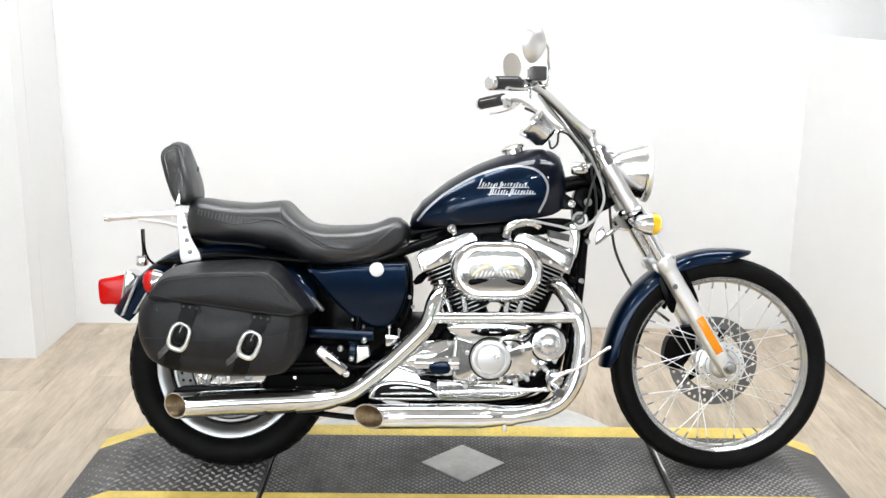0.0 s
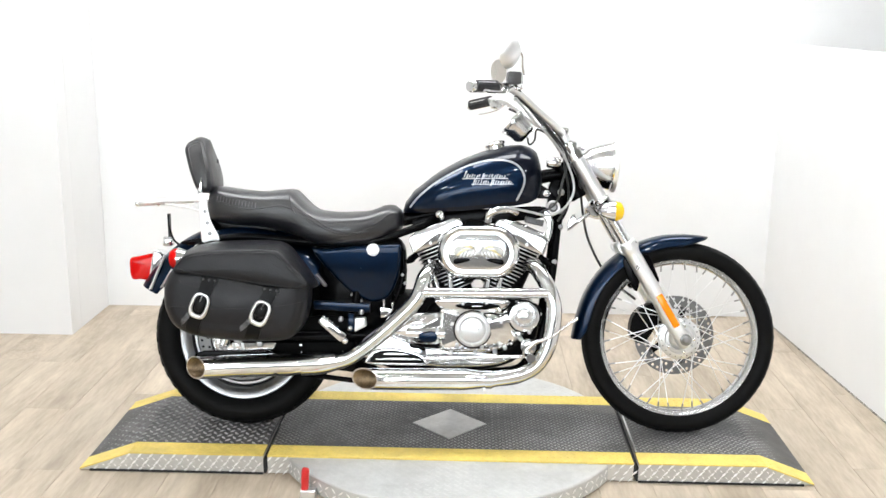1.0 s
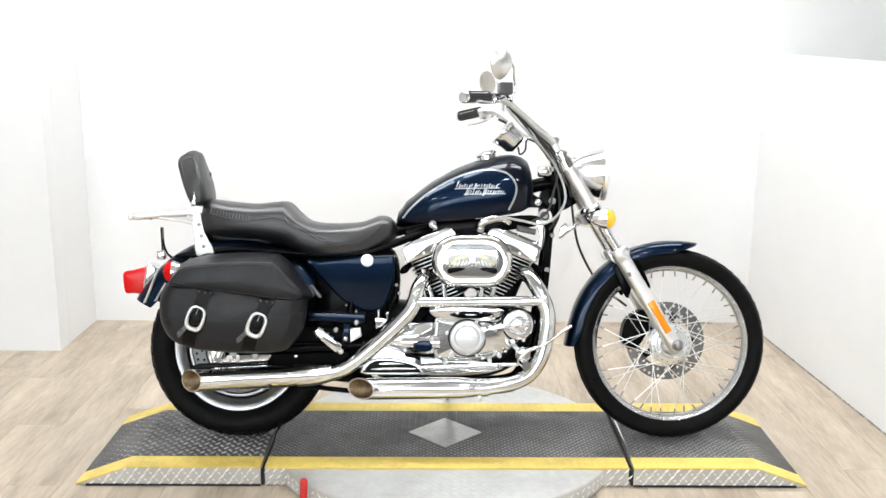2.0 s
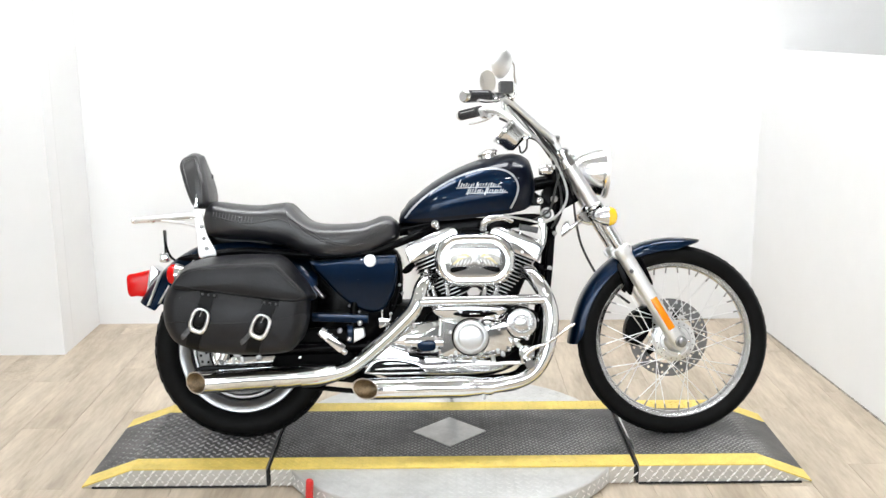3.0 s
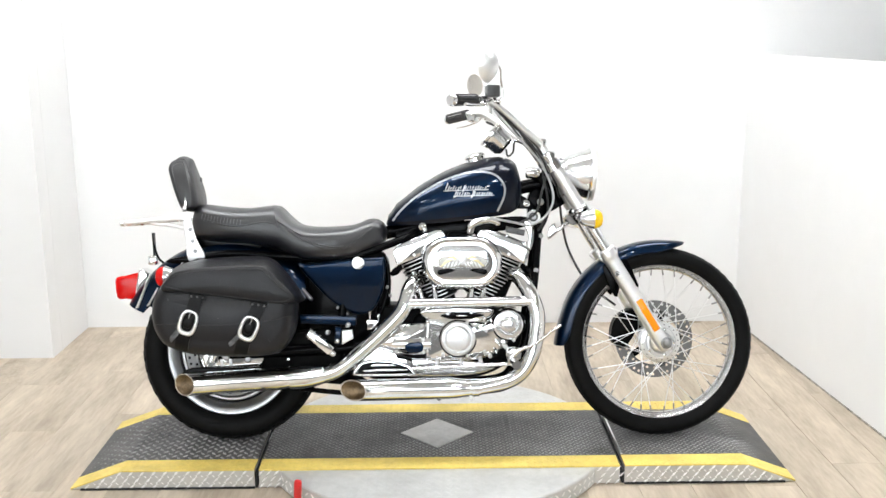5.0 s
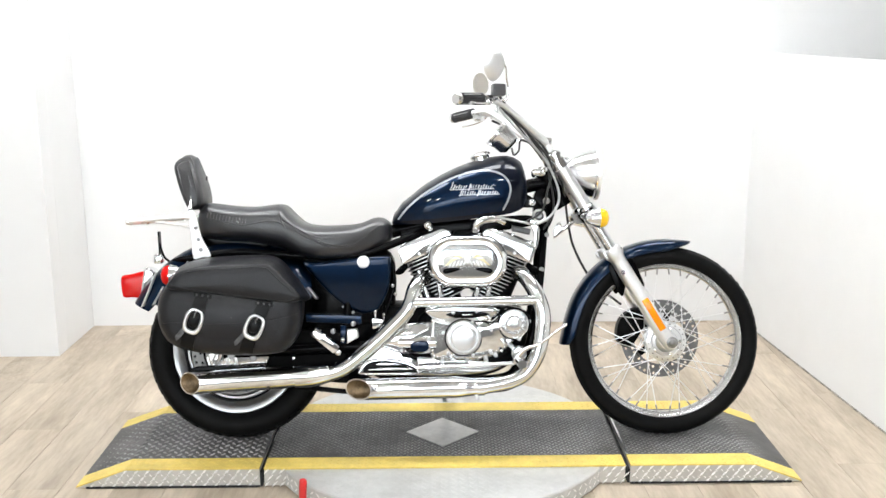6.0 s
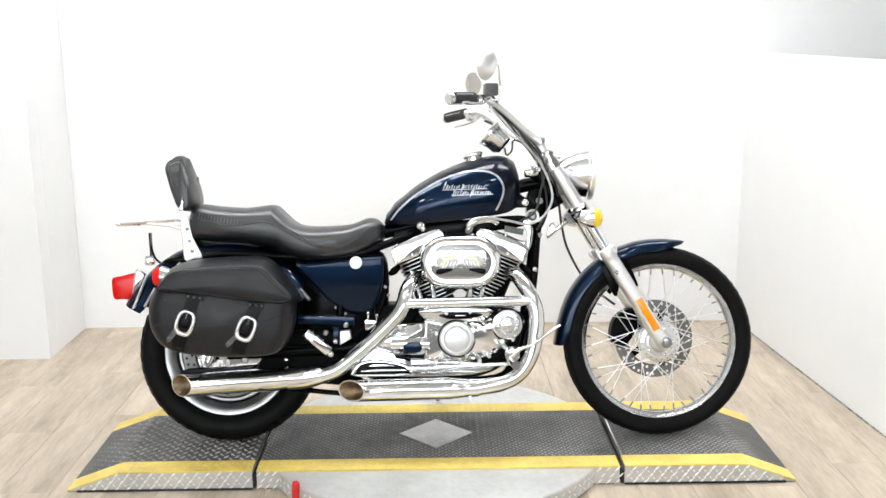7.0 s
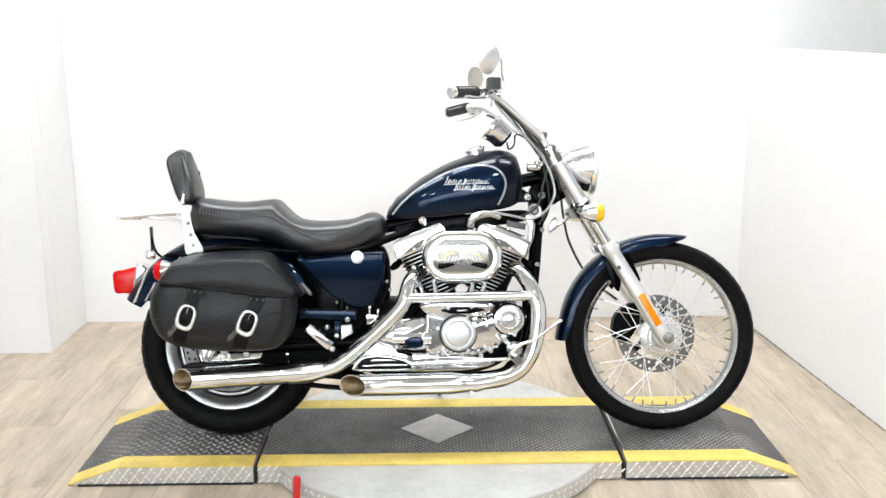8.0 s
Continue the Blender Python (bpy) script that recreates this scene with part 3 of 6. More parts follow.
part("hub", lathe([(0.012, -0.062), (0.026, -0.060), (0.030, -0.056), (0.036, -0.052), (0.039, -0.047), (0.041, -0.052), (0.050, -0.051), (0.053, -0.046), (0.056, -0.049), (0.068, -0.047), (0.073, -0.043), (0.073, -0.036), (0.040, -0.030), (0.030, -0.012), (0.028, 0.012), (0.040, 0.026), (0.060, 0.032), (0.062, 0.040), (0.050, 0.046), (0.012, 0.048)], 48), SATIN, front_wheel, "polished spool hub")
for k in range(20):
    a = 2 * math.pi * (k + 0.3) / 20
    part("spoke_head", lathe([(0.0026, -0.044), (0.0026, -0.0490), (0.0012, -0.0500)], 8, (0.0635 * math.cos(a), 0, 0.0635 * math.sin(a))), NIPPLE, front_wheel)
for k in range(5):
    a = 2 * math.pi * k / 5
    part("hub_bolt", lathe([(0.006, -0.046), (0.006, -0.052), (0.003, -0.054)], 10, (0.048 * math.cos(a), 0, 0.048 * math.sin(a))), CHROME, front_wheel)


def brake_disc(parent, y, r_out, r_in, count):
    """A steel ring drilled through in slanted pairs of round holes."""
    b = bmesh.new()
    hole, wide = 0.0052, 2 * math.pi / count
    for k in range(count):
        a0 = wide * k
        for band, (ra, rb) in enumerate(((r_in, (r_in + r_out) / 2), ((r_in + r_out) / 2, r_out))):
            rc = (ra + rb) / 2
            mid = a0 + wide * (0.36 if (k + band) % 2 else 0.64)
            around = []
            for i in range(16):
                q = 2 * math.pi * i / 16
                u, v = math.cos(q), math.sin(q)
                m = max(abs(u), abs(v))
                edge_a = a0 + wide * (0.5 + 0.5 * u / m)
                edge_r = rc + (rb - ra) / 2 * v / m
                around.append(((edge_r * math.cos(edge_a), edge_r * math.sin(edge_a)), ((rc + hole * v) * math.cos(mid + hole * u / rc), (rc + hole * v) * math.sin(mid + hole * u / rc))))
            for i in range(16):
                (p, h), (p2, h2) = around[i], around[(i + 1) % 16]
                for yy, flip in ((y, 1), (y + 0.005, -1)):
                    b.faces.new([b.verts.new((q_[0], yy, q_[1])) for q_ in (p, p2, h2, h)[::flip]])
                b.faces.new([b.verts.new((q_[0], yy, q_[1])) for q_, yy in ((h, y), (h2, y), (h2, y + 0.005), (h, y + 0.005))])
    for r in (r_in, r_out):
        for k in range(96):
            a, a2 = 2 * math.pi * k / 96, 2 * math.pi * (k + 1) / 96
            b.faces.new([b.verts.new((r * math.cos(q_), yy, r * math.sin(q_))) for q_, yy in ((a, y), (a2, y), (a2, y + 0.005), (a, y + 0.005))])
    bmesh.ops.remove_doubles(b, verts=b.verts[:], dist=0.0002)
    d = part("brake_disc", b, STEEL, parent, "drilled steel brake disc", smooth=False)
    c = bmesh.new()
    for k in range(5):
        a = 2 * math.pi * k / 5
        t_ = Matrix.Rotation(-a, 3, "Y")
        block((r_in + 0.012 - 0.035, 0.006, 0.022), t_ @ Vector(((r_in + 0.047) / 2, y + 0.003, 0)), 0.001, t_, c)
    part("carrier", c, FIN_BLACK, d, "black disc carrier arms", smooth=False)


brake_disc(front_wheel, 0.052, 0.141, 0.094, 30)
spoke_mesh = nipple_mesh = None
for k in range(40):
    side_ = 1 if k % 2 else -1
    a = 2 * math.pi * (k + 0.5) / 40
    lead = (1.15 if (k // 2) % 2 else -1.15)
    p0 = Vector((0.062 * math.cos(a + lead), side_ * 0.038, 0.062 * math.sin(a + lead)))
    p1 = Vector((0.261 * math.cos(a), side_ * 0.006, 0.261 * math.sin(a)))
    d = p1 - p0
    turned_ = Vector((0, 0, 1)).rotation_difference(d)
    mtx = Matrix.LocRotScale(p0, turned_, None)
    tip = Matrix.LocRotScale(p0.lerp(p1, 0.90), turned_, None)
    if spoke_mesh is None:
        L = d.length
        spoke_mesh = part("spoke", tube([(0, 0, 0), (0, 0, L * 0.91)], 0.00165, 6, smooth_path=False), SPOKE, front_wheel)
        spoke_mesh.matrix_basis = mtx
        nipple_mesh = part("nipple", tube([(0, 0, 0), (0, 0, L * 0.10)], 0.0029, 6, smooth_path=False), NIPPLE, front_wheel)
        nipple_mesh.matrix_basis = tip
    else:
        shared("spoke", spoke_mesh, mtx, front_wheel)
        shared("nipple", nipple_mesh, tip, front_wheel)

# front fork
fork = new("front_fork")
fork.parent = bike
fork.matrix_basis = TURNED


def down(s, y=0.0, off=0.0):
    """A point s metres above the axle along the fork, y to the left, off ahead of the fork line."""
    f = Vector((math.cos(RAKE), 0, math.sin(RAKE)))
    return AXLE + STEER_AXIS * s + Vector((0, y, 0)) + f * off


for sgn in (-1, 1):
    y = 0.088 * sgn
    part("fork_tube", tube([down(0.33, y), down(0.765, y)], 0.0195, 20, smooth_path=False), BRIGHT, fork, "chromed fork tube")
    sl = tube([down(-0.028, y), down(-0.015, y), down(0.05, y), down(0.30, y), down(0.345, y), down(0.36, y), down(0.385, y), down(0.392, y)], [0.014, 0.022, 0.0255, 0.0265, 0.0265, 0.031, 0.031, 0.024], 24, 4)
    slider = part("fork_slider", sl, PALE, fork, "polished fork slider")
    ax_ = lathe([(0.001, sgn * 0.040), (0.007, sgn * 0.0395), (0.012, sgn * 0.036), (0.0145, sgn * 0.030), (0.019, sgn * 0.0285), (0.020, sgn * 0.026), (0.020, -sgn * 0.012)], 24, down(0.0, y, 0.008))
    part("axle_clamp", ax_, NIPPLE, slider, "chrome axle nut")
    part("fork_cap", lathe([(0.026, 0), (0.026, 0.012), (0.018, 0.02), (0.012, 0.024), (0.002, 0.024)], 20, down(0.765, y), turn=aim(STEER_AXIS)), CHROME, fork)
    rf = block((0.024, 0.008, 0.125), (0, 0, 0), 0.003, Matrix.Rotation(-RAKE, 3, "Y"))
    bmesh.ops.translate(rf, verts=rf.verts[:], vec=down(0.118, y + sgn * 0.0275, 0.004))
    part("reflector", rf, ORANGE_REFLECTOR, slider, "long orange side reflector")
    ear = slab([(-0.033, -0.012), (-0.035, 0.012), (-0.022, 0.020), (0.0, 0.014), (0.022, 0.020), (0.034, 0.012), (0.032, -0.012), (0.0, -0.018)], sgn * -0.012, sgn * 0.012, 0.003, smooth=2)
    bmesh.ops.transform(ear, matrix=Matrix.Translation(down(0.372, y)) @ Matrix.Rotation(-RAKE, 4, "Y"), verts=ear.verts[:])
    part("slider_collar", ear, SATIN, slider, "polished slider collar with ears")
    for off in (-0.027, 0.027):
        part("collar_bolt", lathe([(0.0045, -sgn * 0.004), (0.0045, sgn * 0.004), (0.002, sgn * 0.005)], 8, down(0.376, y + sgn * 0.011, off)), NIPPLE, slider)
    bolt = lathe([(0.008, -0.006), (0.008, 0.006)], 12, down(0.30, y + sgn * 0.024, -0.012))
    part("fender_bolt", bolt, CHROME, slider)


def clamp(s, thick, r, off):
    b = bmesh.new()
    ring = []
    for k in range(12):
        a = math.pi * k / 11
        ring.append((r * math.cos(a), 0.088 + r * math.sin(a)))
    for k in range(12):
        a = math.pi + math.pi * k / 11
        ring.append((r * math.cos(a), -0.088 + r * math.sin(a)))
    rot_ = Matrix.Rotation(-RAKE, 3, "Y")
    rings = []
    for z in (-thick / 2, thick / 2):
        rings.append([down(s) + rot_ @ Vector((u + off, v, z)) for u, v in ring])
    skin(b, rings)
    bmesh.ops.bevel(b, geom=[e for e in b.edges if len(e.link_faces) == 2 and e.calc_face_angle(0) > 0.9], offset=0.004, segments=2, affect="EDGES")
    return b


part("upper_clamp", clamp(0.735, 0.03, 0.032, -0.006), CHROME, fork, "chrome upper fork clamp")
part("lower_clamp", clamp(0.535, 0.034, 0.033, -0.006), BLACK, fork, "black lower fork clamp")
for sgn in (-1, 1):
    part("clamp_cover", tube([down(0.505, 0.088 * sgn), down(0.52, 0.088 * sgn), down(0.555, 0.088 * sgn), down(0.565, 0.088 * sgn)], [0.024, 0.029, 0.029, 0.024], 20), CHROME, fork, "chrome clamp sleeve")
    part("upper_sleeve", tube([down(0.565, 0.088 * sgn), down(0.72, 0.088 * sgn)], 0.0235, 20, smooth_path=False), PALE, fork, "chrome upper fork sleeve")

# front fender hugging the tyre
def arc_fender(R, half, side, a0, a1, thick, n=40, flare0=0.0, flare1=0.0, ends=1.0, beak=0.0):
    """A curved fender round y: arched across, with rolled sides; angles from straight ahead, up."""
    b = bmesh.new()
    rings = []
    for i in range(n + 1):
        u = i / n
        a = a0 + (a1 - a0) * u
        g = flare0 * max(0, 1 - u * 6) ** 2 + flare1 * max(0, 1 - (1 - u) * 6) ** 2
        front = max(0.0, 1 - u / beak) if beak else 0.0
        taper = 1 - ends * (0.5 * max(0, 1 - u * 14) ** 2 * (0 if beak else 1) + 0.35 * max(0, 1 - (1 - u) * 14) ** 2)
        sharp = math.sqrt(max(0.0, 1 - front ** 2.2))
        sharp = max(0.04, sharp)
        sec = []
        for t_ in np.linspace(-1, 1, 15):
            y = half * sharp * math.sin(t_ * math.pi / 2) * (1 if taper > 0.99 else taper ** 0.4)
            r = R + g - (side * taper * (1 - front ** 1.5 * 0.9)) * (1 - math.cos(t_ * math.pi / 2)) ** 1.35
            sec.append((r, y))
        inner = [(r - thick, y * (half - thick) / half) for r, y in sec[::-1]]
        rings.append([(r * math.cos(a), y, r * math.sin(a)) for r, y in sec + inner])
    return skin(b, rings)


ff = arc_fender(0.364, 0.060, 0.040, radians(74.5), radians(181.5), 0.004, n=56, flare0=0.005, flare1=0.010, beak=0.16)
front_fender = part("front_fender", ff, BLUE, bike, "dark blue front fender")
front_fender.matrix_basis = TURNED @ Matrix.Translation(AXLE)
for sgn in (-1, 1):
    br = slab([(-0.206, 0.262), (-0.190, 0.282), (-0.140, 0.296), (-0.118, 0.290), (-0.079, 0.205), (-0.095, 0.206), (-0.132, 0.245), (-0.150, 0.180), (-0.158, 0.163), (-0.176, 0.185)], sgn * 0.050, sgn * 0.062, 0.003, smooth=3)
    part("fender_bracket", br, BLACK, front_fender, "black fender bracket")
# left front brake caliper
cal = slab([(-0.15, 0.07), (-0.10, 0.11), (-0.06, 0.10), (-0.075, 0.02), (-0.12, -0.03), (-0.16, 0.0)], 0.028, 0.085, 0.008)
calp = part("brake_caliper", cal, FIN_BLACK, bike, "black front brake caliper")
calp.matrix_basis = TURNED @ Matrix.Translation(AXLE)

# headlight
headlight = new("headlight")
headlight.parent = bike
headlight.matrix_basis = TURNED
HEAD_AT = (0.554, 0, 0.938)
part("shell", lathe([(0.004, -0.138), (0.022, -0.132), (0.044, -0.112), (0.064, -0.08), (0.079, -0.042), (0.087, -0.010), (0.093, -0.007), (0.094, 0.004), (0.089, 0.008), (0.083, 0.0), (0.074, -0.02)], 40, HEAD_AT, turn=aim((1, 0, -0.03))), BRIGHT, headlight, "chrome bullet headlight shell")
part("reflector_bowl", lathe([(0.081, -0.004), (0.064, -0.045), (0.03, -0.065), (0.004, -0.066)], 32, HEAD_AT, turn=aim((1, 0, -0.03))), CHROME, headlight)
gl = part("glass", lathe([(0.084, 0.0), (0.072, 0.009), (0.042, 0.016), (0.004, 0.019), (0.004, 0.016), (0.042, 0.013), (0.072, 0.006), (0.083, -0.002)], 32, HEAD_AT, turn=aim((1, 0, -0.03))), GLASS, headlight, "clear headlight glass")
gl.visible_shadow = False
part("bracket", tube([(0.480, 0, 0.985), (0.455, 0, 0.992), (0.42, 0, 0.985), (0.40, 0, 0.975)], [0.008, 0.011, 0.014, 0.016], 14), CHROME, headlight, "chrome headlight bracket")
part("trim_ring", lathe([(0.083, 0.002), (0.092, -0.004), (0.0955, 0.002), (0.0945, 0.010), (0.088, 0.013), (0.083, 0.009)], 40, HEAD_AT, turn=aim((1, 0, -0.03)), closed=True), PALE, headlight, "chrome headlight trim ring")
part("bracket", tube([(0.51, 0, 0.862), (0.49, 0, 0.865), (0.46, 0, 0.875)], [0.006, 0.01, 0.012], 12), CHROME, headlight)


def turn_signal(name, at, facing, mat_, label, body=0.052, r=0.034):
    ob = new(name)
    ob.parent = bike
    t_ = aim(facing)
    part("housing", lathe([(0.004, -body), (0.014, -body * 0.96), (0.024, -body * 0.72), (0.031, -body * 0.36), (r, -0.004), (r + 0.001, 0.0), (r - 0.003, 0.002)], 28, at, turn=t_), CHROME, ob, "chrome bullet housing")
    part("lens", lathe([(r - 0.002, 0.0), (r - 0.001, 0.006), (r - 0.004, 0.018), (r - 0.010, 0.026), (0.012, 0.031), (0.002, 0.032)], 28, at, turn=t_), mat_, ob, label)
    return ob


for sgn in (-1, 1):
    sig = turn_signal("turn_signal", (0.536, 0.200 * sgn, 0.778), (1, 0, 0), AMBER_LENS, "amber lens")
    sig.matrix_basis = TURNED
    part("stalk", tube([(0.500, 0.200 * sgn, 0.778), (0.485, 0.16 * sgn, 0.785), down(0.535, 0.10 * sgn)], 0.008, 10), CHROME, sig)

# handlebar
bar = new("handlebar")
bar.parent = bike
bar.matrix_basis = TURNED
half_bar = [(0.372, 0.0, 1.045), (0.370, 0.06, 1.045), (0.352, 0.105, 1.055), (0.300, 0.150, 1.090), (0.235, 0.200, 1.140), (0.190, 0.245, 1.168), (0.140, 0.290, 1.172), (0.060, 0.372, 1.163)]
full = [(x, -y, z) for x, y, z in half_bar[:0:-1]] + [(x, y, z + 0.014 * min(1, max(0, (y - 0.15) / 0.1))) for x, y, z in half_bar]
part("bar", tube(full, 0.0128, 14, 8), PALE, bar, "chrome handlebar")
for sgn in (-1, 1):
    part("riser", tube([down(0.735, 0.04 * sgn, -0.01), (0.374, 0.042 * sgn, 1.045)], [0.018, 0.017], 16, smooth_path=False), PALE, bar, "chrome handlebar riser")
    part("riser_cap", block((0.045, 0.03, 0.026), (0.372, 0.042 * sgn, 1.05), 0.006), CHROME, bar)
    lift_ = 0.014 if sgn > 0 else 0.0
    g0, g1 = Vector((0.133, sgn * 0.297, 1.172 + lift_)), Vector((0.050 + 0.4 * lift_, sgn * 0.384, 1.162 + lift_))
    dirg = (g1 - g0).normalized()
    L = (g1 - g0).length
    grip = part("grip", lathe([(0.013, 0), (0.020, 0.002), (0.020, 0.01), (0.0178, 0.013), (0.0178, L - 0.02), (0.020, L - 0.014), (0.020, L - 0.01)], 20, g0, turn=aim(dirg)), GRIP_RUBBER, bar, "black rubber grip with chrome bands")
    for k in range(12):
        a = 2 * math.pi * k / 12
        off = aim(dirg) @ Vector((0.0178 * math.cos(a), 0.0178 * math.sin(a), 0))
        part("rib", tube([g0 + off + dirg * 0.016, g0 + off + dirg * (L - 0.022)], 0.0022, 6, smooth_path=False), CHROME if k % 4 == 0 else GRIP_RUBBER, grip)
    part("grip_end", lathe([(0.020, L - 0.010), (0.020, L), (0.016, L + 0.005), (0.002, L + 0.006)], 20, g0, turn=aim(dirg)), CHROME, grip, "chrome grip end")
    sw = block((0.040, 0.034, 0.034), (0.152, sgn * 0.278, 1.170), 0.008, Matrix.Rotation(radians(-sgn * 45), 3, "Z"))
    part("switch_housing", sw, CHROME, bar, "chrome switch housing")
    mc = block((0.044, 0.040, 0.040), (0.190, sgn * 0.277, 1.202), 0.005, Matrix.Rotation(radians(-sgn * 12), 3, "Z"))
    part("brake_reservoir" if sgn < 0 else "clutch_perch", mc, DARK_GREY if sgn < 0 else PALE, bar, "dark grey brake fluid reservoir" if sgn < 0 else "chrome clutch perch")
    lv = tube([(0.185, sgn * 0.285, 1.172), (0.165, sgn * 0.32, 1.158), (0.13, sgn * 0.36, 1.148), (0.095, sgn * 0.405, 1.146)], [0.007, 0.008, 0.007, 0.008], 10, flat=0.6)
    part("lever", lv, CHROME, bar, "chrome control lever")
    # round mirror on a bent stem
    if sgn < 0:
        c, nrm, r_m = Vector((0.173, -0.335, 1.281)), Vector((-0.80, 0.58, 0.10)).normalized(), 0.055
    else:
        c, nrm, r_m = Vector((0.166, 0.335, 1.302)), Vector((-0.70, -0.62, -0.12)).normalized(), 0.046
    mir = part("mirror_stem", tube([(0.195, sgn * 0.285, 1.168), (0.218, sgn * 0.289, 1.172), (0.222, sgn * 0.292, 1.212), (0.217, sgn * 0.302, 1.236), (0.215, sgn * 0.312, c.z - 0.014), (0.206, sgn * 0.322, c.z - 0.002), (c.x + 0.014, sgn * 0.332, c.z)], 0.0044, 10), CHROME, bar, "chrome mirror stem")
    t_ = nrm.to_track_quat("Z", "Y").to_matrix()
    shell_ = bmesh.new()
    glass_ = bmesh.new()

    def oval(bm_, rows):
        skin(bm_, [[c + t_ @ Vector((r_m * r * math.cos(a), r_m * 1.04 * r * math.sin(a), h)) for a in (2 * math.pi * k / 40 for k in range(40))] for r, h in rows])

    oval(shell_, [(0.02, -0.030), (0.3, -0.028), (0.55, -0.022), (0.8, -0.011), (0.95, -0.001), (1.0, 0.003), (0.98, 0.006), (0.94, 0.005)])
    oval(glass_, [(0.93, 0.004), (0.93, 0.0055), (0.01, 0.0075)])
    part("mirror_shell", shell_, PALE, mir, "round chrome mirror shell")
    part("mirror_glass", glass_, MIRROR, mir, "round mirror glass")

# speedometer under the bar
SPEEDO_AT = (0.209, -0.01, 1.076)
speedo = part("speedometer", lathe([(0.004, -0.054), (0.038, -0.052), (0.044, -0.044), (0.046, -0.014), (0.050, -0.009), (0.051, 0.006), (0.054, 0.009), (0.054, 0.016), (0.048, 0.020), (0.043, 0.014), (0.004, 0.014)], 36, SPEEDO_AT, turn=aim(Vector((-0.75, -0.05, 0.66)).normalized())), BRIGHT, bike, "chrome speedometer housing")
part("back_cover", lathe([(0.004, -0.062), (0.03, -0.060), (0.036, -0.053)], 28, SPEEDO_AT, turn=aim(Vector((-0.75, -0.05, 0.66)).normalized())), BLACK, speedo)
part("cable", tube([(0.255, -0.01, 1.03), (0.262, -0.012, 1.005), (0.28, -0.015, 1.02), (0.285, -0.02, 1.055), (0.31, -0.02, 1.05), (0.34, -0.02, 1.035)], 0.0035, 8), CABLE_BLACK, speedo, "black speedometer cable")
part("bracket", tube([(0.26, -0.01, 1.05), (0.31, -0.01, 1.065), (0.36, -0.01, 1.05)], 0.009, 10, flat=0.5), CHROME, speedo)

# ---- frame ----
chassis = new("chassis")
chassis.parent = bike
part("steering_head", tube([NECK - STEER_AXIS * 0.010 + Vector((0.006, 0, 0)), NECK - STEER_AXIS * 0.15 + Vector((0.004, 0, 0))], 0.029, 20, smooth_path=False), BLACK, chassis, "black steering head")
part("backbone", tube([(0.385, 0, 0.905), (0.29, 0, 0.886), (0.1, 0, 0.80), (-0.2, 0, 0.73)], 0.024, 14), BLACK, chassis)
for sgn in (-1, 1):
    part("down_tube", tube([(0.385, 0.03 * sgn, 0.87), (0.362, 0.055 * sgn, 0.72), (0.345, 0.085 * sgn, 0.56), (0.315, 0.10 * sgn, 0.36), (0.285, 0.105 * sgn, 0.25), (0.22, 0.11 * sgn, 0.19), (0.0, 0.115 * sgn, 0.185), (-0.2, 0.115 * sgn, 0.195), (-0.30, 0.115 * sgn, 0.26), (-0.33, 0.115 * sgn, 0.40), (-0.31, 0.11 * sgn, 0.60)], 0.0145, 12), BLACK, chassis, "black frame tube")
    part("seat_rail", tube([(-0.02, 0.05 * sgn, 0.755), (-0.15, 0.10 * sgn, 0.70), (-0.30, 0.115 * sgn, 0.655), (-0.50, 0.115 * sgn, 0.655), (-0.70, 0.112 * sgn, 0.67), (-0.86, 0.11 * sgn, 0.655)], 0.013, 10), BLACK, chassis)
    part("swingarm_arm", tube([(-0.26, 0.12 * sgn, 0.34), (-0.5, 0.12 * sgn, 0.33), (-0.76, 0.12 * sgn, 0.322)], 0.022, 12), BLACK, chassis, "black swingarm tube")
part("gusset", slab([(0.335, 0.868), (0.385, 0.880), (0.405, 0.80), (0.37, 0.73), (0.335, 0.77)], 0.035, -0.035, 0.006), BLACK, chassis)
part("wiring_cover", slab([(-0.14, 0.735), (0.0, 0.765), (0.30, 0.79), (0.32, 0.755), (0.20, 0.735), (0.03, 0.715), (-0.10, 0.69)], 0.07, -0.07, 0.008), BLACK, chassis, "black plate under the tank")
part("inner_fender", slab([(-0.47, 0.65), (-0.18, 0.66), (-0.20, 0.30), (-0.33, 0.25), (-0.47, 0.30)], 0.07, -0.07, 0.02), FIN_BLACK, chassis, "black inner splash panel")
part("battery_box", block((0.26, 0.20, 0.30), (-0.33, 0.0, 0.47), 0.02), BLACK, chassis, "black battery and oil housing")
part("gearbox", block((0.34, 0.22, 0.22), (-0.10, 0.02, 0.37), 0.03), FIN_BLACK, chassis, "black transmission case")
part("tension_bar", slab([(-0.470, 0.455), (-0.278, 0.448), (-0.279, 0.417), (-0.470, 0.426)], -0.10, -0.135, 0.004, smooth=0), BLUE, chassis, "dark blue lower side panel")

# ---- fuel tank ----
TANK = [(-0.174, 0.764, 0.772, 0.030), (-0.167, 0.760, 0.800, 0.052), (-0.137, 0.760, 0.840, 0.075), (-0.057, 0.764, 0.903, 0.105), (0.042, 0.772, 0.957, 0.124), (0.142, 0.782, 0.991, 0.131), (0.222, 0.792, 1.004, 0.126), (0.262, 0.802, 0.997, 0.115), (0.290, 0.818, 0.977, 0.096), (0.302, 0.845, 0.937, 0.07), (0.307, 0.86, 0.905, 0.03)]


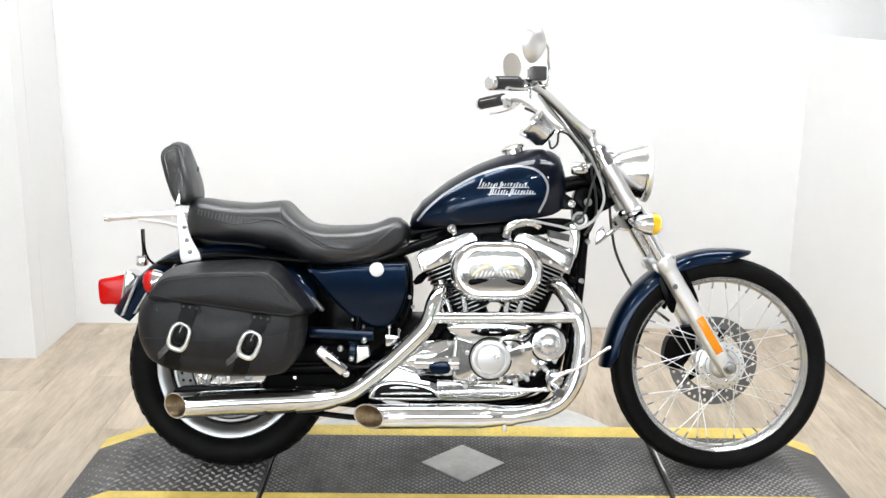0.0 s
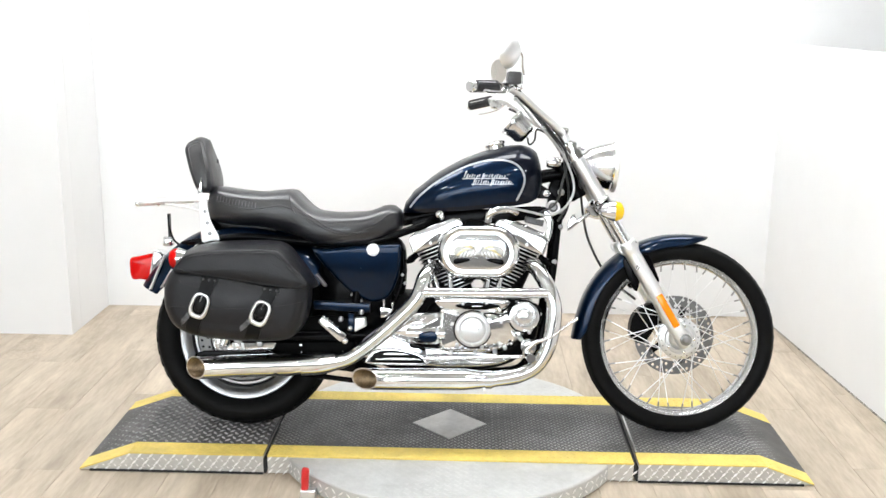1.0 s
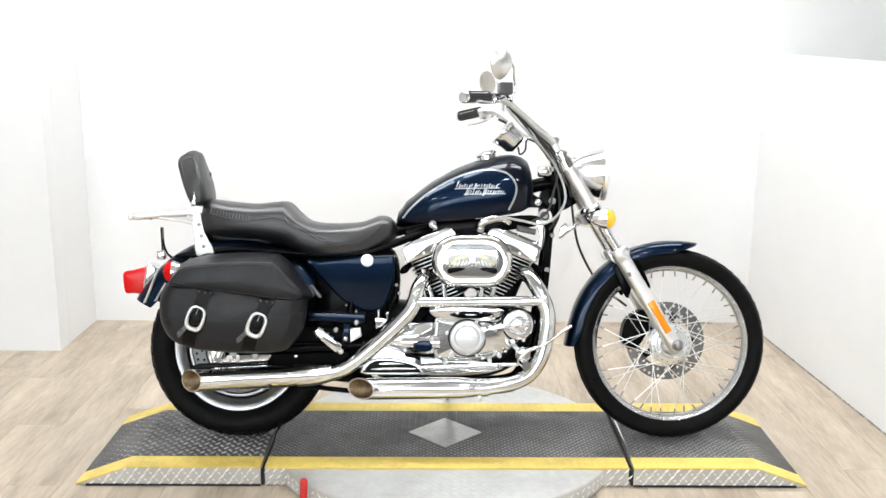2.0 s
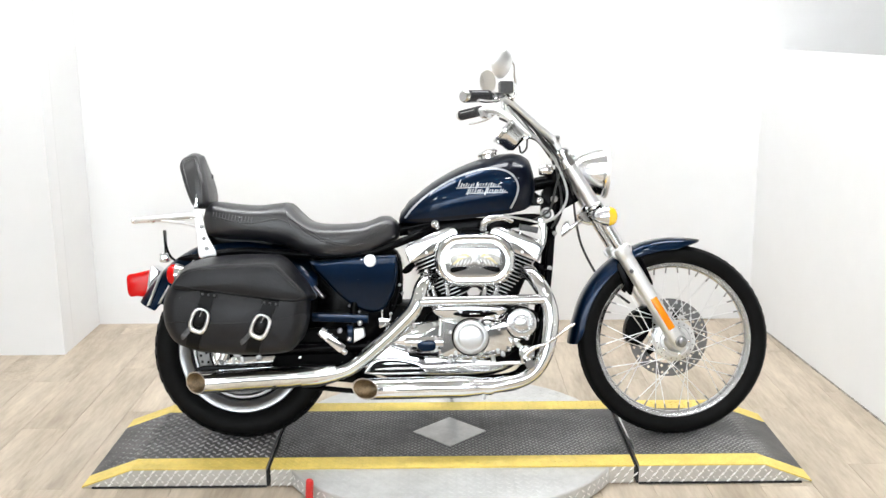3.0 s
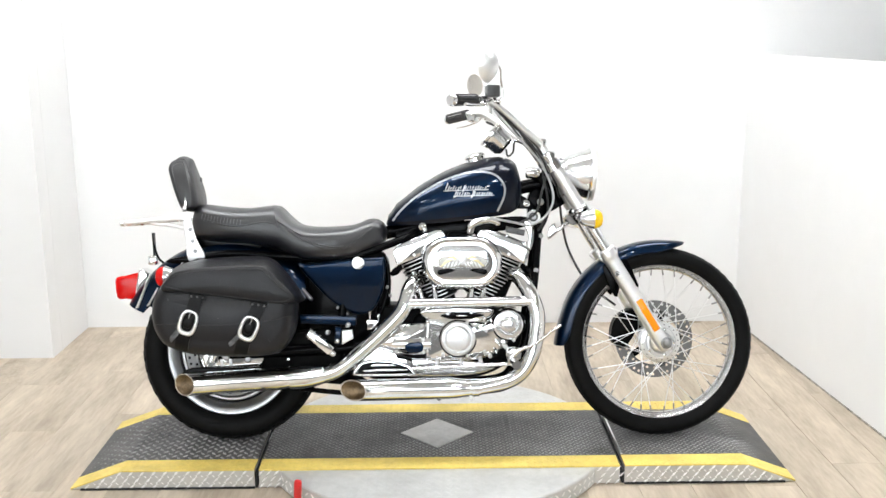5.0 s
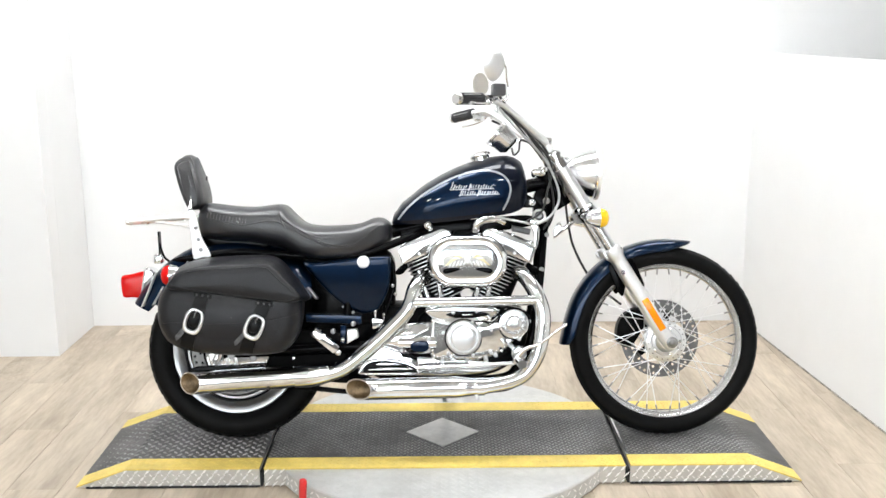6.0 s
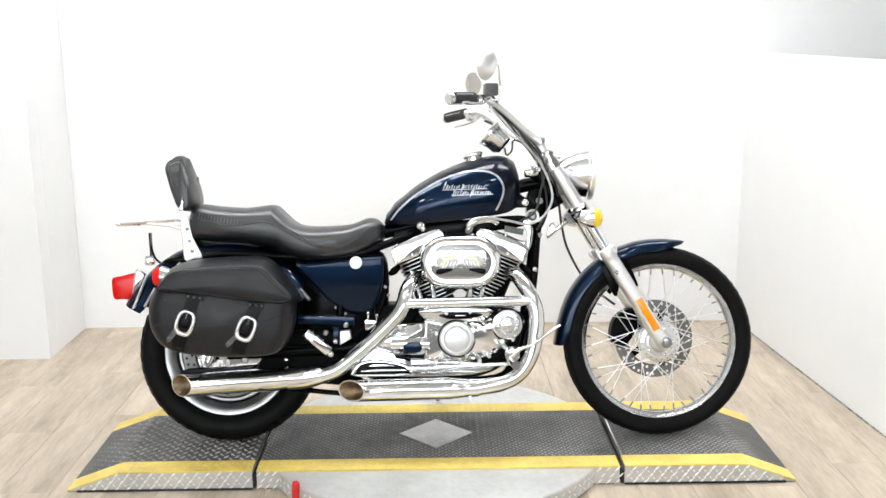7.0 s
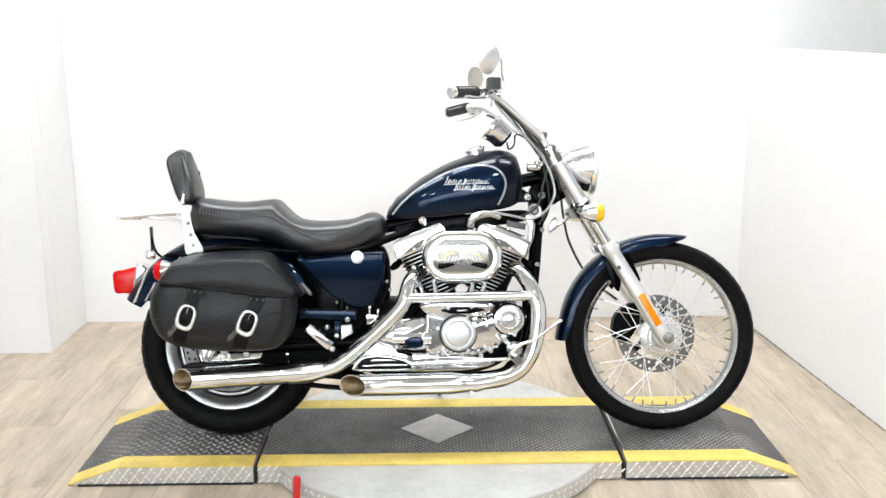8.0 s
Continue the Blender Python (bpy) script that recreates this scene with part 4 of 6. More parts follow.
def tank_half(x, v):
    """Half width of the tank at height v (0 bottom, 1 top) of station x."""
    z0, z1, w = interp(TANK, x)
    shape = (1 - max(0, (v - 0.36) / 0.64) ** 2.3) ** 0.55 if v > 0.36 else (0.86 + 0.14 * math.sin(min(1, v / 0.36) * math.pi / 2))
    return w * shape


tb = bmesh.new()
rings = []
stations = [-0.174, -0.172, -0.167, -0.155, -0.137, -0.11, -0.08] + list(np.linspace(-0.05, 0.25, 18)) + [0.262, 0.275, 0.288, 0.296, 0.302, 0.3055, 0.307]
for x in stations:
    z0, z1, w = interp(TANK, x)
    right = []
    for v in (0, 0.04, 0.12, 0.24, 0.36, 0.48, 0.58, 0.68, 0.76, 0.83, 0.89, 0.94, 0.975, 0.995):
        right.append((-tank_half(x, v), z0 + (z1 - z0) * v))
    ring = [(x, y, z) for y, z in right] + [(x, 0, z1)] + [(x, -y, z) for y, z in right[::-1]]
    rings.append(ring)
skin(tb, rings)
tank = part("fuel_tank", tb, NAVY, bike, "dark blue teardrop fuel tank with silver pinstripe", angle=60)


def on_tank(x, z, lift=0.0015):
    z0, z1, w = interp(TANK, x)
    v = min(0.99, max(0, (z - z0) / (z1 - z0)))
    return Vector((x, -(tank_half(x, v) + lift), z))


stripe = [(-0.150, 0.778), (-0.12, 0.815), (-0.075, 0.855), (-0.03, 0.885), (0.021, 0.913), (0.07, 0.932), (0.118, 0.944), (0.165, 0.946), (0.205, 0.936), (0.230, 0.915), (0.242, 0.885), (0.236, 0.85), (0.216, 0.808)]
path = [on_tank(p[0], p[1], 0.0003) for p in curve(stripe, 6)]
sb = bmesh.new()
rings = []
for i, p in enumerate(path):
    d = (path[min(i + 1, len(path) - 1)] - path[max(0, i - 1)]).normalized()
    e1 = on_tank(p.x + d.z * 0.0034, p.z - d.x * 0.0034, 0.0010)
    e2 = on_tank(p.x - d.z * 0.0034, p.z + d.x * 0.0034, 0.0010)
    q1, q2 = e1 + Vector((0, 0.003, 0)), e2 + Vector((0, 0.003, 0))
    rings.append([e1, e2, q2, q1])
skin(sb, rings)
part("pinstripe", sb, SILVER_PAINT, tank, "silver grey pinstripe arch")
# the bluer painted panel inside the arch
arch = curve(stripe, 10)
peak = max(range(len(arch)), key=lambda k: arch[k][0])
over, under = arch[:peak + 1], arch[peak:][::-1]
cols = []
for x in np.linspace(-0.146, 0.2405, 60):
    z_hi = float(np.interp(x, [q[0] for q in over], [q[1] for q in over]))
    z_lo = interp(TANK, x)[0] + 0.014
    if x > under[0][0]:
        z_lo = max(z_lo, float(np.interp(x, [q[0] for q in under], [q[1] for q in under])))
    cols.append([on_tank(x, z_lo + (max(z_hi, z_lo + 0.001) - z_lo) * k / 14, 0.00025) for k in range(15)])
pan = bmesh.new()
grid = [[pan.verts.new(q) for q in c_] for c_ in cols]
back_ = [[pan.verts.new(q + Vector((0, 0.002, 0))) for q in c_] for c_ in cols]
for g_ in (grid, back_):
    for i in range(len(g_) - 1):
        for k in range(14):
            pan.faces.new((g_[i][k], g_[i + 1][k], g_[i + 1][k + 1], g_[i][k + 1]))
part("side_panel", pan, BLUE, tank, "blue painted side panel", angle=60)
# badge: plain slanted strokes in two rows, with a long underline
badge = new("badge")
badge.parent = tank
rng = random.Random(5)
for row, (xa, xb, zc, h, n) in enumerate(((0.034, 0.178, 0.889, 0.014, 17), (0.064, 0.200, 0.869, 0.014, 16))):
    for k in range(n):
        x0 = xa + (xb - xa) * k / n
        wide = (xb - xa) / n * rng.uniform(0.35, 0.62)
        hh = h * (1.75 if k in (0, 7) else rng.uniform(0.7, 1.15))
        zz = zc + rng.uniform(-0.002, 0.002) + (0.006 if k == 0 and row == 0 else 0)
        b = bmesh.new()
        corners = [(x0, zz - hh / 2), (x0 + wide, zz - hh / 2 + 0.001), (x0 + wide + hh * 0.35, zz + hh / 2), (x0 + hh * 0.35, zz + hh / 2 - 0.001)]
        skin(b, [[on_tank(px, pz, lf) for px, pz in corners] for lf in (-0.002, 0.0022)])
        part("stroke", b, BADGE, badge, smooth=False)
for xa, xb, zc in ((0.03, 0.185, 0.880), (0.062, 0.205, 0.861)):
    b = bmesh.new()
    skin(b, [[on_tank(px, zc + dz + (px - xa) * 0.02, 0.0012 if lf else -0.002) for lf, dz in ((0, -0.0014), (1, -0.0014), (1, 0.0014), (0, 0.0014))] for px in np.linspace(xa, xb, 14)])
    part("underline", b, BADGE, badge, smooth=False)
part("fuel_cap", lathe([(0.034, -0.022), (0.034, -0.004), (0.038, -0.003), (0.039, 0.003), (0.034, 0.009), (0.020, 0.013), (0.002, 0.014)], 28, (0.143, 0, 1.003), turn=aim((-0.28, 0, 0.96))), CHROME, tank, "chrome fuel cap")
part("petcock", tube([(-0.045, -0.10, 0.765), (-0.04, -0.115, 0.752), (-0.035, -0.12, 0.742)], [0.010, 0.012, 0.008], 12), CHROME, tank, "chrome bolt under the tank")
part("tank_bolt", lathe([(0.010, 0.01), (0.013, 0.0), (0.013, -0.006), (0.006, -0.010), (0.005, -0.006)], 18, (-0.045, -0.115, 0.757)), CHROME, tank)

# ---- seat ----
SEAT = [(-0.858, 0.735, 0.802, 0.048), (-0.850, 0.722, 0.826, 0.074), (-0.822, 0.714, 0.842, 0.102), (-0.750, 0.706, 0.834, 0.128), (-0.660, 0.702, 0.828, 0.138), (-0.585, 0.686, 0.835, 0.142), (-0.555, 0.678, 0.834, 0.145), (-0.525, 0.664, 0.804, 0.150), (-0.490, 0.646, 0.774, 0.158), (-0.430, 0.636, 0.763, 0.166), (-0.350, 0.638, 0.764, 0.163), (-0.290, 0.643, 0.769, 0.145), (-0.240, 0.654, 0.785, 0.122), (-0.205, 0.680, 0.785, 0.105), (-0.182, 0.700, 0.768, 0.085), (-0.173, 0.715, 0.748, 0.05)]


def seat_ring(x):
    z0, z1, w = interp(SEAT, x)
    out = []
    zc, h = (z0 + z1) / 2, (z1 - z0) / 2
    for k in range(36):
        a = 2 * math.pi * k / 36
        cs, sn = math.cos(a), math.sin(a)
        py = math.copysign(abs(cs) ** 0.50, cs) * w
        pz = math.copysign(abs(sn) ** 0.64, sn) * h
        dip = -0.004 * (1 - (py / w) ** 2) if sn > 0 and -0.5 < x < -0.25 else 0
        py *= 1 - 0.03 * -sn if sn < 0 else 1 - 0.15 * sn ** 1.5
        out.append((x, py, zc + pz + dip))
    return out


se = bmesh.new()
xs = [-0.858, -0.855, -0.848, -0.836, -0.822] + list(np.linspace(-0.81, -0.60, 10)) + [-0.58, -0.568, -0.556, -0.544, -0.53, -0.515, -0.50, -0.48] + list(np.linspace(-0.455, -0.24, 11)) + [-0.222, -0.205, -0.192, -0.182, -0.177, -0.173]
skin(se, [seat_ring(x) for x in xs])
seat = part("seat", se, VINYL, bike, "black vinyl two-up stepped seat", angle=70)


def on_seat(x, f, side=-1, lift=0.001):
    """A point on the seat's side: f 0 bottom, 1 top."""
    z0, z1, w = interp(SEAT, x)
    s = 2 * f - 1
    sn = math.copysign(abs(s) ** (1 / 0.64), s)
    cs = math.sqrt(max(0, 1 - sn * sn))
    y = abs(cs) ** 0.50 * w * (1 - 0.15 * sn ** 1.5 if sn > 0 else 1 - 0.03 * -sn)
    return Vector((x, side * (y + lift), (z0 + z1) / 2 + s * (z1 - z0) / 2))


for sgn in (-1, 1):
    for seam in (((-0.85, 0.60), (-0.80, 0.58), (-0.74, 0.52), (-0.69, 0.48), (-0.64, 0.55), (-0.59, 0.62), (-0.55, 0.60)), ((-0.568, 0.97), (-0.556, 0.80), (-0.546, 0.62), (-0.535, 0.56)), ((-0.545, 0.70), (-0.50, 0.78), (-0.46, 0.72), (-0.42, 0.56), (-0.37, 0.44), (-0.32, 0.42), (-0.27, 0.52), (-0.22, 0.72), (-0.19, 0.86)), ((-0.50, 0.70), (-0.46, 0.63), (-0.42, 0.50), (-0.37, 0.38), (-0.32, 0.37), (-0.29, 0.42))):
        part("piping", tube([on_seat(x, f, sgn, -0.0012) for x, f in seam], 0.0026, 8, 6), VINYL, seat, "stitched seam piping")
    for k in range(13):
        x = -0.812 + k * 0.0115
        st = tube([on_seat(x, 0.60 - 0.006 * k, sgn, 0.0), on_seat(x + 0.003, 0.74 - 0.006 * k, sgn, 0.0006)], 0.0013, 6, smooth_path=False)
        part("stitch", st, THREAD, seat)

# black slab filling the gap under the rear of the seat
part("seat_pan", slab([(-0.848, 0.735), (-0.80, 0.728), (-0.72, 0.716), (-0.62, 0.71), (-0.62, 0.68), (-0.72, 0.685), (-0.80, 0.688), (-0.845, 0.688)], 0.065, -0.065, 0.006), BLACK, bike, "black filler under the rear of the seat")

# ---- backrest, its supports and the luggage rack ----
backrest = new("backrest")
backrest.parent = bike
pad = bmesh.new()
rows = []


def pad_y(y, z):
    """The cushion narrows towards its rounded top and its foot."""
    return 0.92 * y * (1 - 0.62 * max(0, (z - 0.87) / 0.142) ** 1.8 - 0.12 * max(0, (0.87 - z) / 0.05) ** 2)


for yv, d in ((0.112, 0.016), (0.108, 0.006), (0.098, 0.0), (0.075, -0.002), (0.03, -0.003), (-0.03, -0.003), (-0.075, -0.002), (-0.098, 0.0), (-0.108, 0.006), (-0.112, 0.016)):
    ring = curve([(-0.933, 0.965), (-0.928, 0.990), (-0.910, 1.008), (-0.888, 1.012), (-0.873, 1.000), (-0.859, 0.955), (-0.842, 0.89), (-0.838, 0.838), (-0.856, 0.820), (-0.884, 0.828), (-0.905, 0.880), (-0.922, 0.93)], 5, True)
    bulge = 0.007 * (1 - (yv / 0.112) ** 2)
    rows.append([(p[0] + (bulge if p[0] > -0.875 else 0), pad_y(yv, p[1]), p[1] - 0.010 * (yv / 0.1) ** 2 * min(1, max(0, (p[1] - 0.93) / 0.06))) for p in inset(ring, d)])
skin(pad, rows)
part("pad", pad, VINYL, backrest, "black padded backrest cushion", angle=70)
pad_ring = [(-0.933, 0.965), (-0.928, 0.988), (-0.910, 1.000), (-0.888, 1.003), (-0.873, 0.992), (-0.859, 0.95), (-0.842, 0.89), (-0.838, 0.838), (-0.856, 0.820), (-0.884, 0.828), (-0.905, 0.880), (-0.922, 0.93)]
for yv, d in ((-0.099, 0.0015), (0.099, 0.0015), (-0.109, 0.011)):
    loop = [(p[0], pad_y(yv, p[1]), p[1]) for p in inset(curve(pad_ring, 5, True), d)]
    part("pad_piping", tube(loop + loop[:2], 0.0028, 6, smooth_path=False), VINYL, backrest, "stitched pad piping")
part("tuft_button", lathe([(0.009, 0.0), (0.007, 0.004), (0.001, 0.005)], 12, (-0.832, -0.02, 0.93), axis="x"), VINYL, backrest)
for sgn in (-1, 1):
    plate_ = slab([(-0.874, 0.812), (-0.860, 0.815), (-0.844, 0.79), (-0.828, 0.725), (-0.796, 0.660), (-0.826, 0.652), (-0.857, 0.650), (-0.864, 0.72), (-0.873, 0.79)], sgn * 0.118, sgn * 0.128, 0.003, smooth=3)
    up_ = part("side_plate", plate_, PALE, backrest, "chrome backrest side plate")
    for bx, bz in ((-0.846, 0.755), (-0.838, 0.715), (-0.83, 0.68)):
        part("bolt", lathe([(0.007, -sgn * 0.002), (0.007, sgn * 0.004), (0.003, sgn * 0.006)], 12, (bx, sgn * 0.128, bz)), NIPPLE, up_)
part("hoop", tube([(-0.868, -0.118, 0.82), (-0.872, -0.085, 0.855), (-0.893, -0.055, 0.925), (-0.90, 0, 0.94), (-0.893, 0.055, 0.925), (-0.872, 0.085, 0.855), (-0.868, 0.118, 0.82)], 0.008, 10), CHROME, backrest, "chrome backrest hoop")
rack = new("luggage_rack")
rack.parent = bike
part("rack_rail", tube([(-0.862, -0.122, 0.79), (-0.90, -0.122, 0.793), (-1.0, -0.120, 0.785), (-1.07, -0.112, 0.778), (-1.092, -0.08, 0.776), (-1.096, 0, 0.776), (-1.092, 0.08, 0.776), (-1.07, 0.112, 0.778), (-1.0, 0.12, 0.785), (-0.90, 0.122, 0.793), (-0.862, 0.122, 0.79)], 0.0085, 12), PALE, rack, "polished rack rail")
for yv in (-0.06, 0.0, 0.06):
    part("rack_bar", tube([(-0.885, yv, 0.788), (-1.0, yv, 0.784), (-1.094, yv, 0.775)], 0.005, 10), CHROME, rack)
part("rack_brace", tube([(-0.868, -0.121, 0.757), (-0.91, -0.121, 0.768), (-0.985, -0.12, 0.777)], 0.006, 10), PALE, rack)
part("rack_cross", tube([(-0.885, -0.12, 0.789), (-0.885, 0.12, 0.789)], 0.006, 10, smooth_path=False), CHROME, rack)
for sgn in (-1, 1):
    part("rack_tip", lathe([(0.002, -0.012), (0.009, -0.010), (0.010, 0.0), (0.009, 0.010), (0.002, 0.012)], 14, (-1.082, sgn * 0.105, 0.777), axis="x"), CHROME, rack)

# ---- rear fender, lamps ----
HUB_R = Vector((-0.728, 0, 0.320))
rf = arc_fender(0.398, 0.088, 0.075, radians(30), radians(154.5), 0.004, n=48, flare1=0.004, ends=0.3)
rear_fender = part("rear_fender", rf, BLUE, bike, "dark blue rear fender")
rear_fender.matrix_basis = Matrix.Translation(HUB_R)
for sgn in (-1, 1):
    st = slab([(-0.94, 0.645), (-0.87, 0.662), (-0.72, 0.675), (-0.50, 0.670), (-0.50, 0.645), (-0.72, 0.648), (-0.88, 0.635)], sgn * 0.089, sgn * 0.106, 0.004, smooth=3)
    part("fender_strut", st, BLACK, rear_fender).matrix_basis = Matrix.Translation(-HUB_R)
# two pale strips model the bright reflections on the fender end
for k, strip in enumerate((((-1.002, 0.600), (-0.994, 0.601), (-1.041, 0.482), (-1.053, 0.480)), ((-0.976, 0.552), (-0.970, 0.550), (-1.003, 0.489), (-1.014, 0.487)))):
    part("fender_trim", slab(strip, -0.078, -0.0905, 0.004, smooth=0, steps=3, dome=0.003), PALE, rear_fender, "pale strip standing in for a reflection on the fender end").matrix_basis = Matrix.Translation(-HUB_R)
tail = new("tail_light")
tail.parent = bike
part("base", slab([(-1.054, 0.606), (-1.035, 0.612), (-1.018, 0.590), (-1.036, 0.525), (-1.052, 0.498), (-1.070, 0.504)], 0.045, -0.045, 0.008), CHROME, tail, "chrome tail light base")
part("lens", slab([(-1.133, 0.584), (-1.100, 0.592), (-1.048, 0.600), (-1.046, 0.555), (-1.062, 0.512), (-1.10, 0.510), (-1.128, 0.512), (-1.136, 0.55)], 0.044, -0.044, 0.010), RED_LENS, tail, "red tail light lens")
part("licence_bracket", block((0.005, 0.028, 0.105), (-1.006, 0, 0.690), 0.001, Matrix.Rotation(radians(-3), 3, "Y")), BLACK, tail, "black number plate bracket", smooth=False)
part("bracket_stay", tube([(-1.0, -0.03, 0.70), (-0.985, -0.03, 0.655), (-0.965, -0.03, 0.635)], 0.004, 8), BLACK, tail)
part("plate_lamp", block((0.03, 0.05, 0.034), (-1.006, -0.01, 0.645), 0.006), CHROME, tail, "chrome plate lamp")
for sgn in (-1, 1):
    rs = turn_signal("turn_signal", (-0.915, sgn * 0.205, 0.596), (-1, 0, -0.03), RED_LENS, "red lens", 0.05, 0.036)
    part("stalk", tube([(-0.885, sgn * 0.20, 0.600), (-0.88, sgn * 0.15, 0.62), (-0.875, sgn * 0.10, 0.64)], 0.009, 10), CHROME, rs)

# ---- rear wheel ----
rear_wheel = new("rear_wheel")
rear_wheel.parent = bike
rear_wheel.matrix_basis = Matrix.Translation(HUB_R)
tyre = part("tyre", tyre_bm(0.319, 0.130, 0.098, (-0.25, 0.25)), RUBBER, rear_wheel, "wide black rubber tyre")
tread_cuts(0.319, 0.130, 44, "tread", tyre)
part("rim", lathe([(0.222, 0.052), (0.226, 0.047), (0.214, 0.044), (0.208, 0.036), (0.196, 0.030), (0.192, 0.0), (0.196, -0.030), (0.208, -0.036), (0.214, -0.044), (0.226, -0.047), (0.222, -0.052), (0.208, -0.050), (0.198, -0.042), (0.188, -0.034), (0.184, 0.0), (0.188, 0.034), (0.198, 0.042), (0.208, 0.050)], 80, closed=True), RIM_GREY, rear_wheel, "polished rear rim")
part("hub", lathe([(0.012, -0.075), (0.035, -0.072), (0.045, -0.05), (0.050, 0.0), (0.045, 0.05), (0.035, 0.07), (0.012, 0.072)], 32), SATIN, rear_wheel)
part("wheel_web", lathe([(0.04, 0.020), (0.190, 0.022), (0.190, -0.016), (0.04, -0.020)], 72, closed=True), FIN_BLACK, rear_wheel, "black wheel centre")
part("wheel_ring", lathe([(0.164, -0.014), (0.177, -0.014), (0.177, -0.036), (0.174, -0.040), (0.167, -0.040), (0.164, -0.036)], 72, closed=True), RIM_GREY, rear_wheel, "polished inner ring")
part("pulley_ring", lathe([(0.060, -0.05), (0.104, -0.05), (0.106, -0.078), (0.100, -0.084), (0.085, -0.080), (0.064, -0.086), (0.060, -0.08)], 56, closed=True), CHROME, rear_wheel, "chrome hub ring")
for k in range(5):
    a = 2 * math.pi * k / 5 + 0.5
    part("hub_bolt", lathe([(0.007, -0.078), (0.007, -0.092), (0.003, -0.094)], 12, (0.085 * math.cos(a), 0, 0.085 * math.sin(a))), CHROME, rear_wheel, "chrome hub bolt")
brake_disc(rear_wheel, -0.062, 0.156, 0.116, 30)
part("axle_nut", lathe([(0.015, -0.150), (0.017, -0.146), (0.017, -0.138), (0.014, -0.136), (0.014, 0.15)], 6), NIPPLE, rear_wheel)
# shock absorbers and rear caliper
for sgn in (-1, 1):
    a, b_ = Vector((-0.775, sgn * 0.152, 0.300)), Vector((-0.655, sgn * 0.135, 0.61))
    shock = part("shock_absorber", tube([a, a.lerp(b_, 0.3), a.lerp(b_, 0.31), b_], [0.017, 0.017, 0.012, 0.012], 14, smooth_path=False), CHROME, bike, "chrome rear shock absorber")
    coil = []
    d = (b_ - a)
    t_ = aim(d.normalized())
    for k in range(110):
        u = 0.12 + 0.78 * k / 109
        ang = 2 * math.pi * 9.5 * k / 109
        coil.append(a + d * u + t_ @ Vector((0.027 * math.cos(ang), 0.027 * math.sin(ang), 0)))
    part("coil_spring", tube(coil, 0.0055, 8, smooth_path=False), CHROME, shock, "chrome coil spring")
    part("lower_eye", lathe([(0.008, -0.014), (0.015, -0.014), (0.015, 0.014), (0.008, 0.014)], 20, a), CHROME, shock)
part("brake_caliper", slab([(-0.808, 0.326), (-0.76, 0.334), (-0.66, 0.330), (-0.60, 0.322), (-0.598, 0.300), (-0.62, 0.272), (-0.70, 0.262), (-0.79, 0.266), (-0.812, 0.29)], -0.075, -0.128, 0.010), CHROME, bike, "chrome rear brake caliper")
for k in range(3):
    part("caliper_rib", block((0.010, 0.006, 0.040), (-0.775 + 0.030 * k, -0.129, 0.298), 0.002, Matrix.Rotation(radians(-8), 3, "Y")), SATIN, bike, "polished caliper rib")
part("caliper_pin", lathe([(0.012, 0.012), (0.012, -0.004), (0.009, -0.007), (0.001, -0.0075)], 18, (-0.655, -0.128, 0.302)), NIPPLE, bike, "chrome caliper pin")
bracket = slab([(-0.76, 0.335), (-0.66, 0.330), (-0.60, 0.322), (-0.60, 0.296), (-0.66, 0.292), (-0.78, 0.280)], -0.09, -0.112, 0.006, smooth=3)
part("caliper_bracket", bracket, CHROME, bike, "polished caliper bracket")
part("belt_guard", slab([(-0.87, 0.268), (-0.80, 0.276), (-0.60, 0.270), (-0.46, 0.262), (-0.46, 0.222), (-0.86, 0.222)], -0.118, -0.132, 0.004, smooth=2), BLACK, bike, "black lower fork guard")
part("worn_lettering", block((0.105, 0.002, 0.006), (-0.722, -0.1325, 0.2455), 0.0008, Matrix.Rotation(radians(2), 3, "Y")), THREAD, bike, "worn grey lettering bar", smooth=False)
part("rear_splash_plate", slab([(-0.625, 0.345), (-0.47, 0.40), (-0.34, 0.38), (-0.33, 0.25), (-0.45, 0.235), (-0.61, 0.262)], -0.075, -0.112, 0.010), FIN_BLACK, bike, "black plate behind the muffler")
for cx, cz, r_ in ((-0.795, 0.318, 0.010), (-0.765, 0.296, 0.009), (-0.70, 0.312, 0.012), (-0.665, 0.300, 0.009), (-0.625, 0.312, 0.010), (-0.560, 0.318, 0.008), (-0.515, 0.300, 0.007)):
    part("caliper_bolt", lathe([(r_, 0.012), (r_, -0.008), (r_ * 0.7, -0.014), (0.001, -0.015)], 14, (cx, -0.112, cz)), CHROME, bike, "small chrome bolt")

# ---- saddlebags ----
def surface(bm):
    """A tree to find where a bag's outer skin lies."""
    return BVHTree.FromBMesh(bm)


def skin_y(trees, x, z, sgn, lift=0.0):
    """The outermost point of the given skins at x and z."""
    best = 0.0
    for tree in trees:
        at_, _n, _i, _d = tree.ray_cast(Vector((x, sgn * 0.6, z)), Vector((0, -sgn, 0)))
        if at_ is not None:
            best = max(best, abs(at_.y))
    return Vector((x, sgn * (best + lift), z))


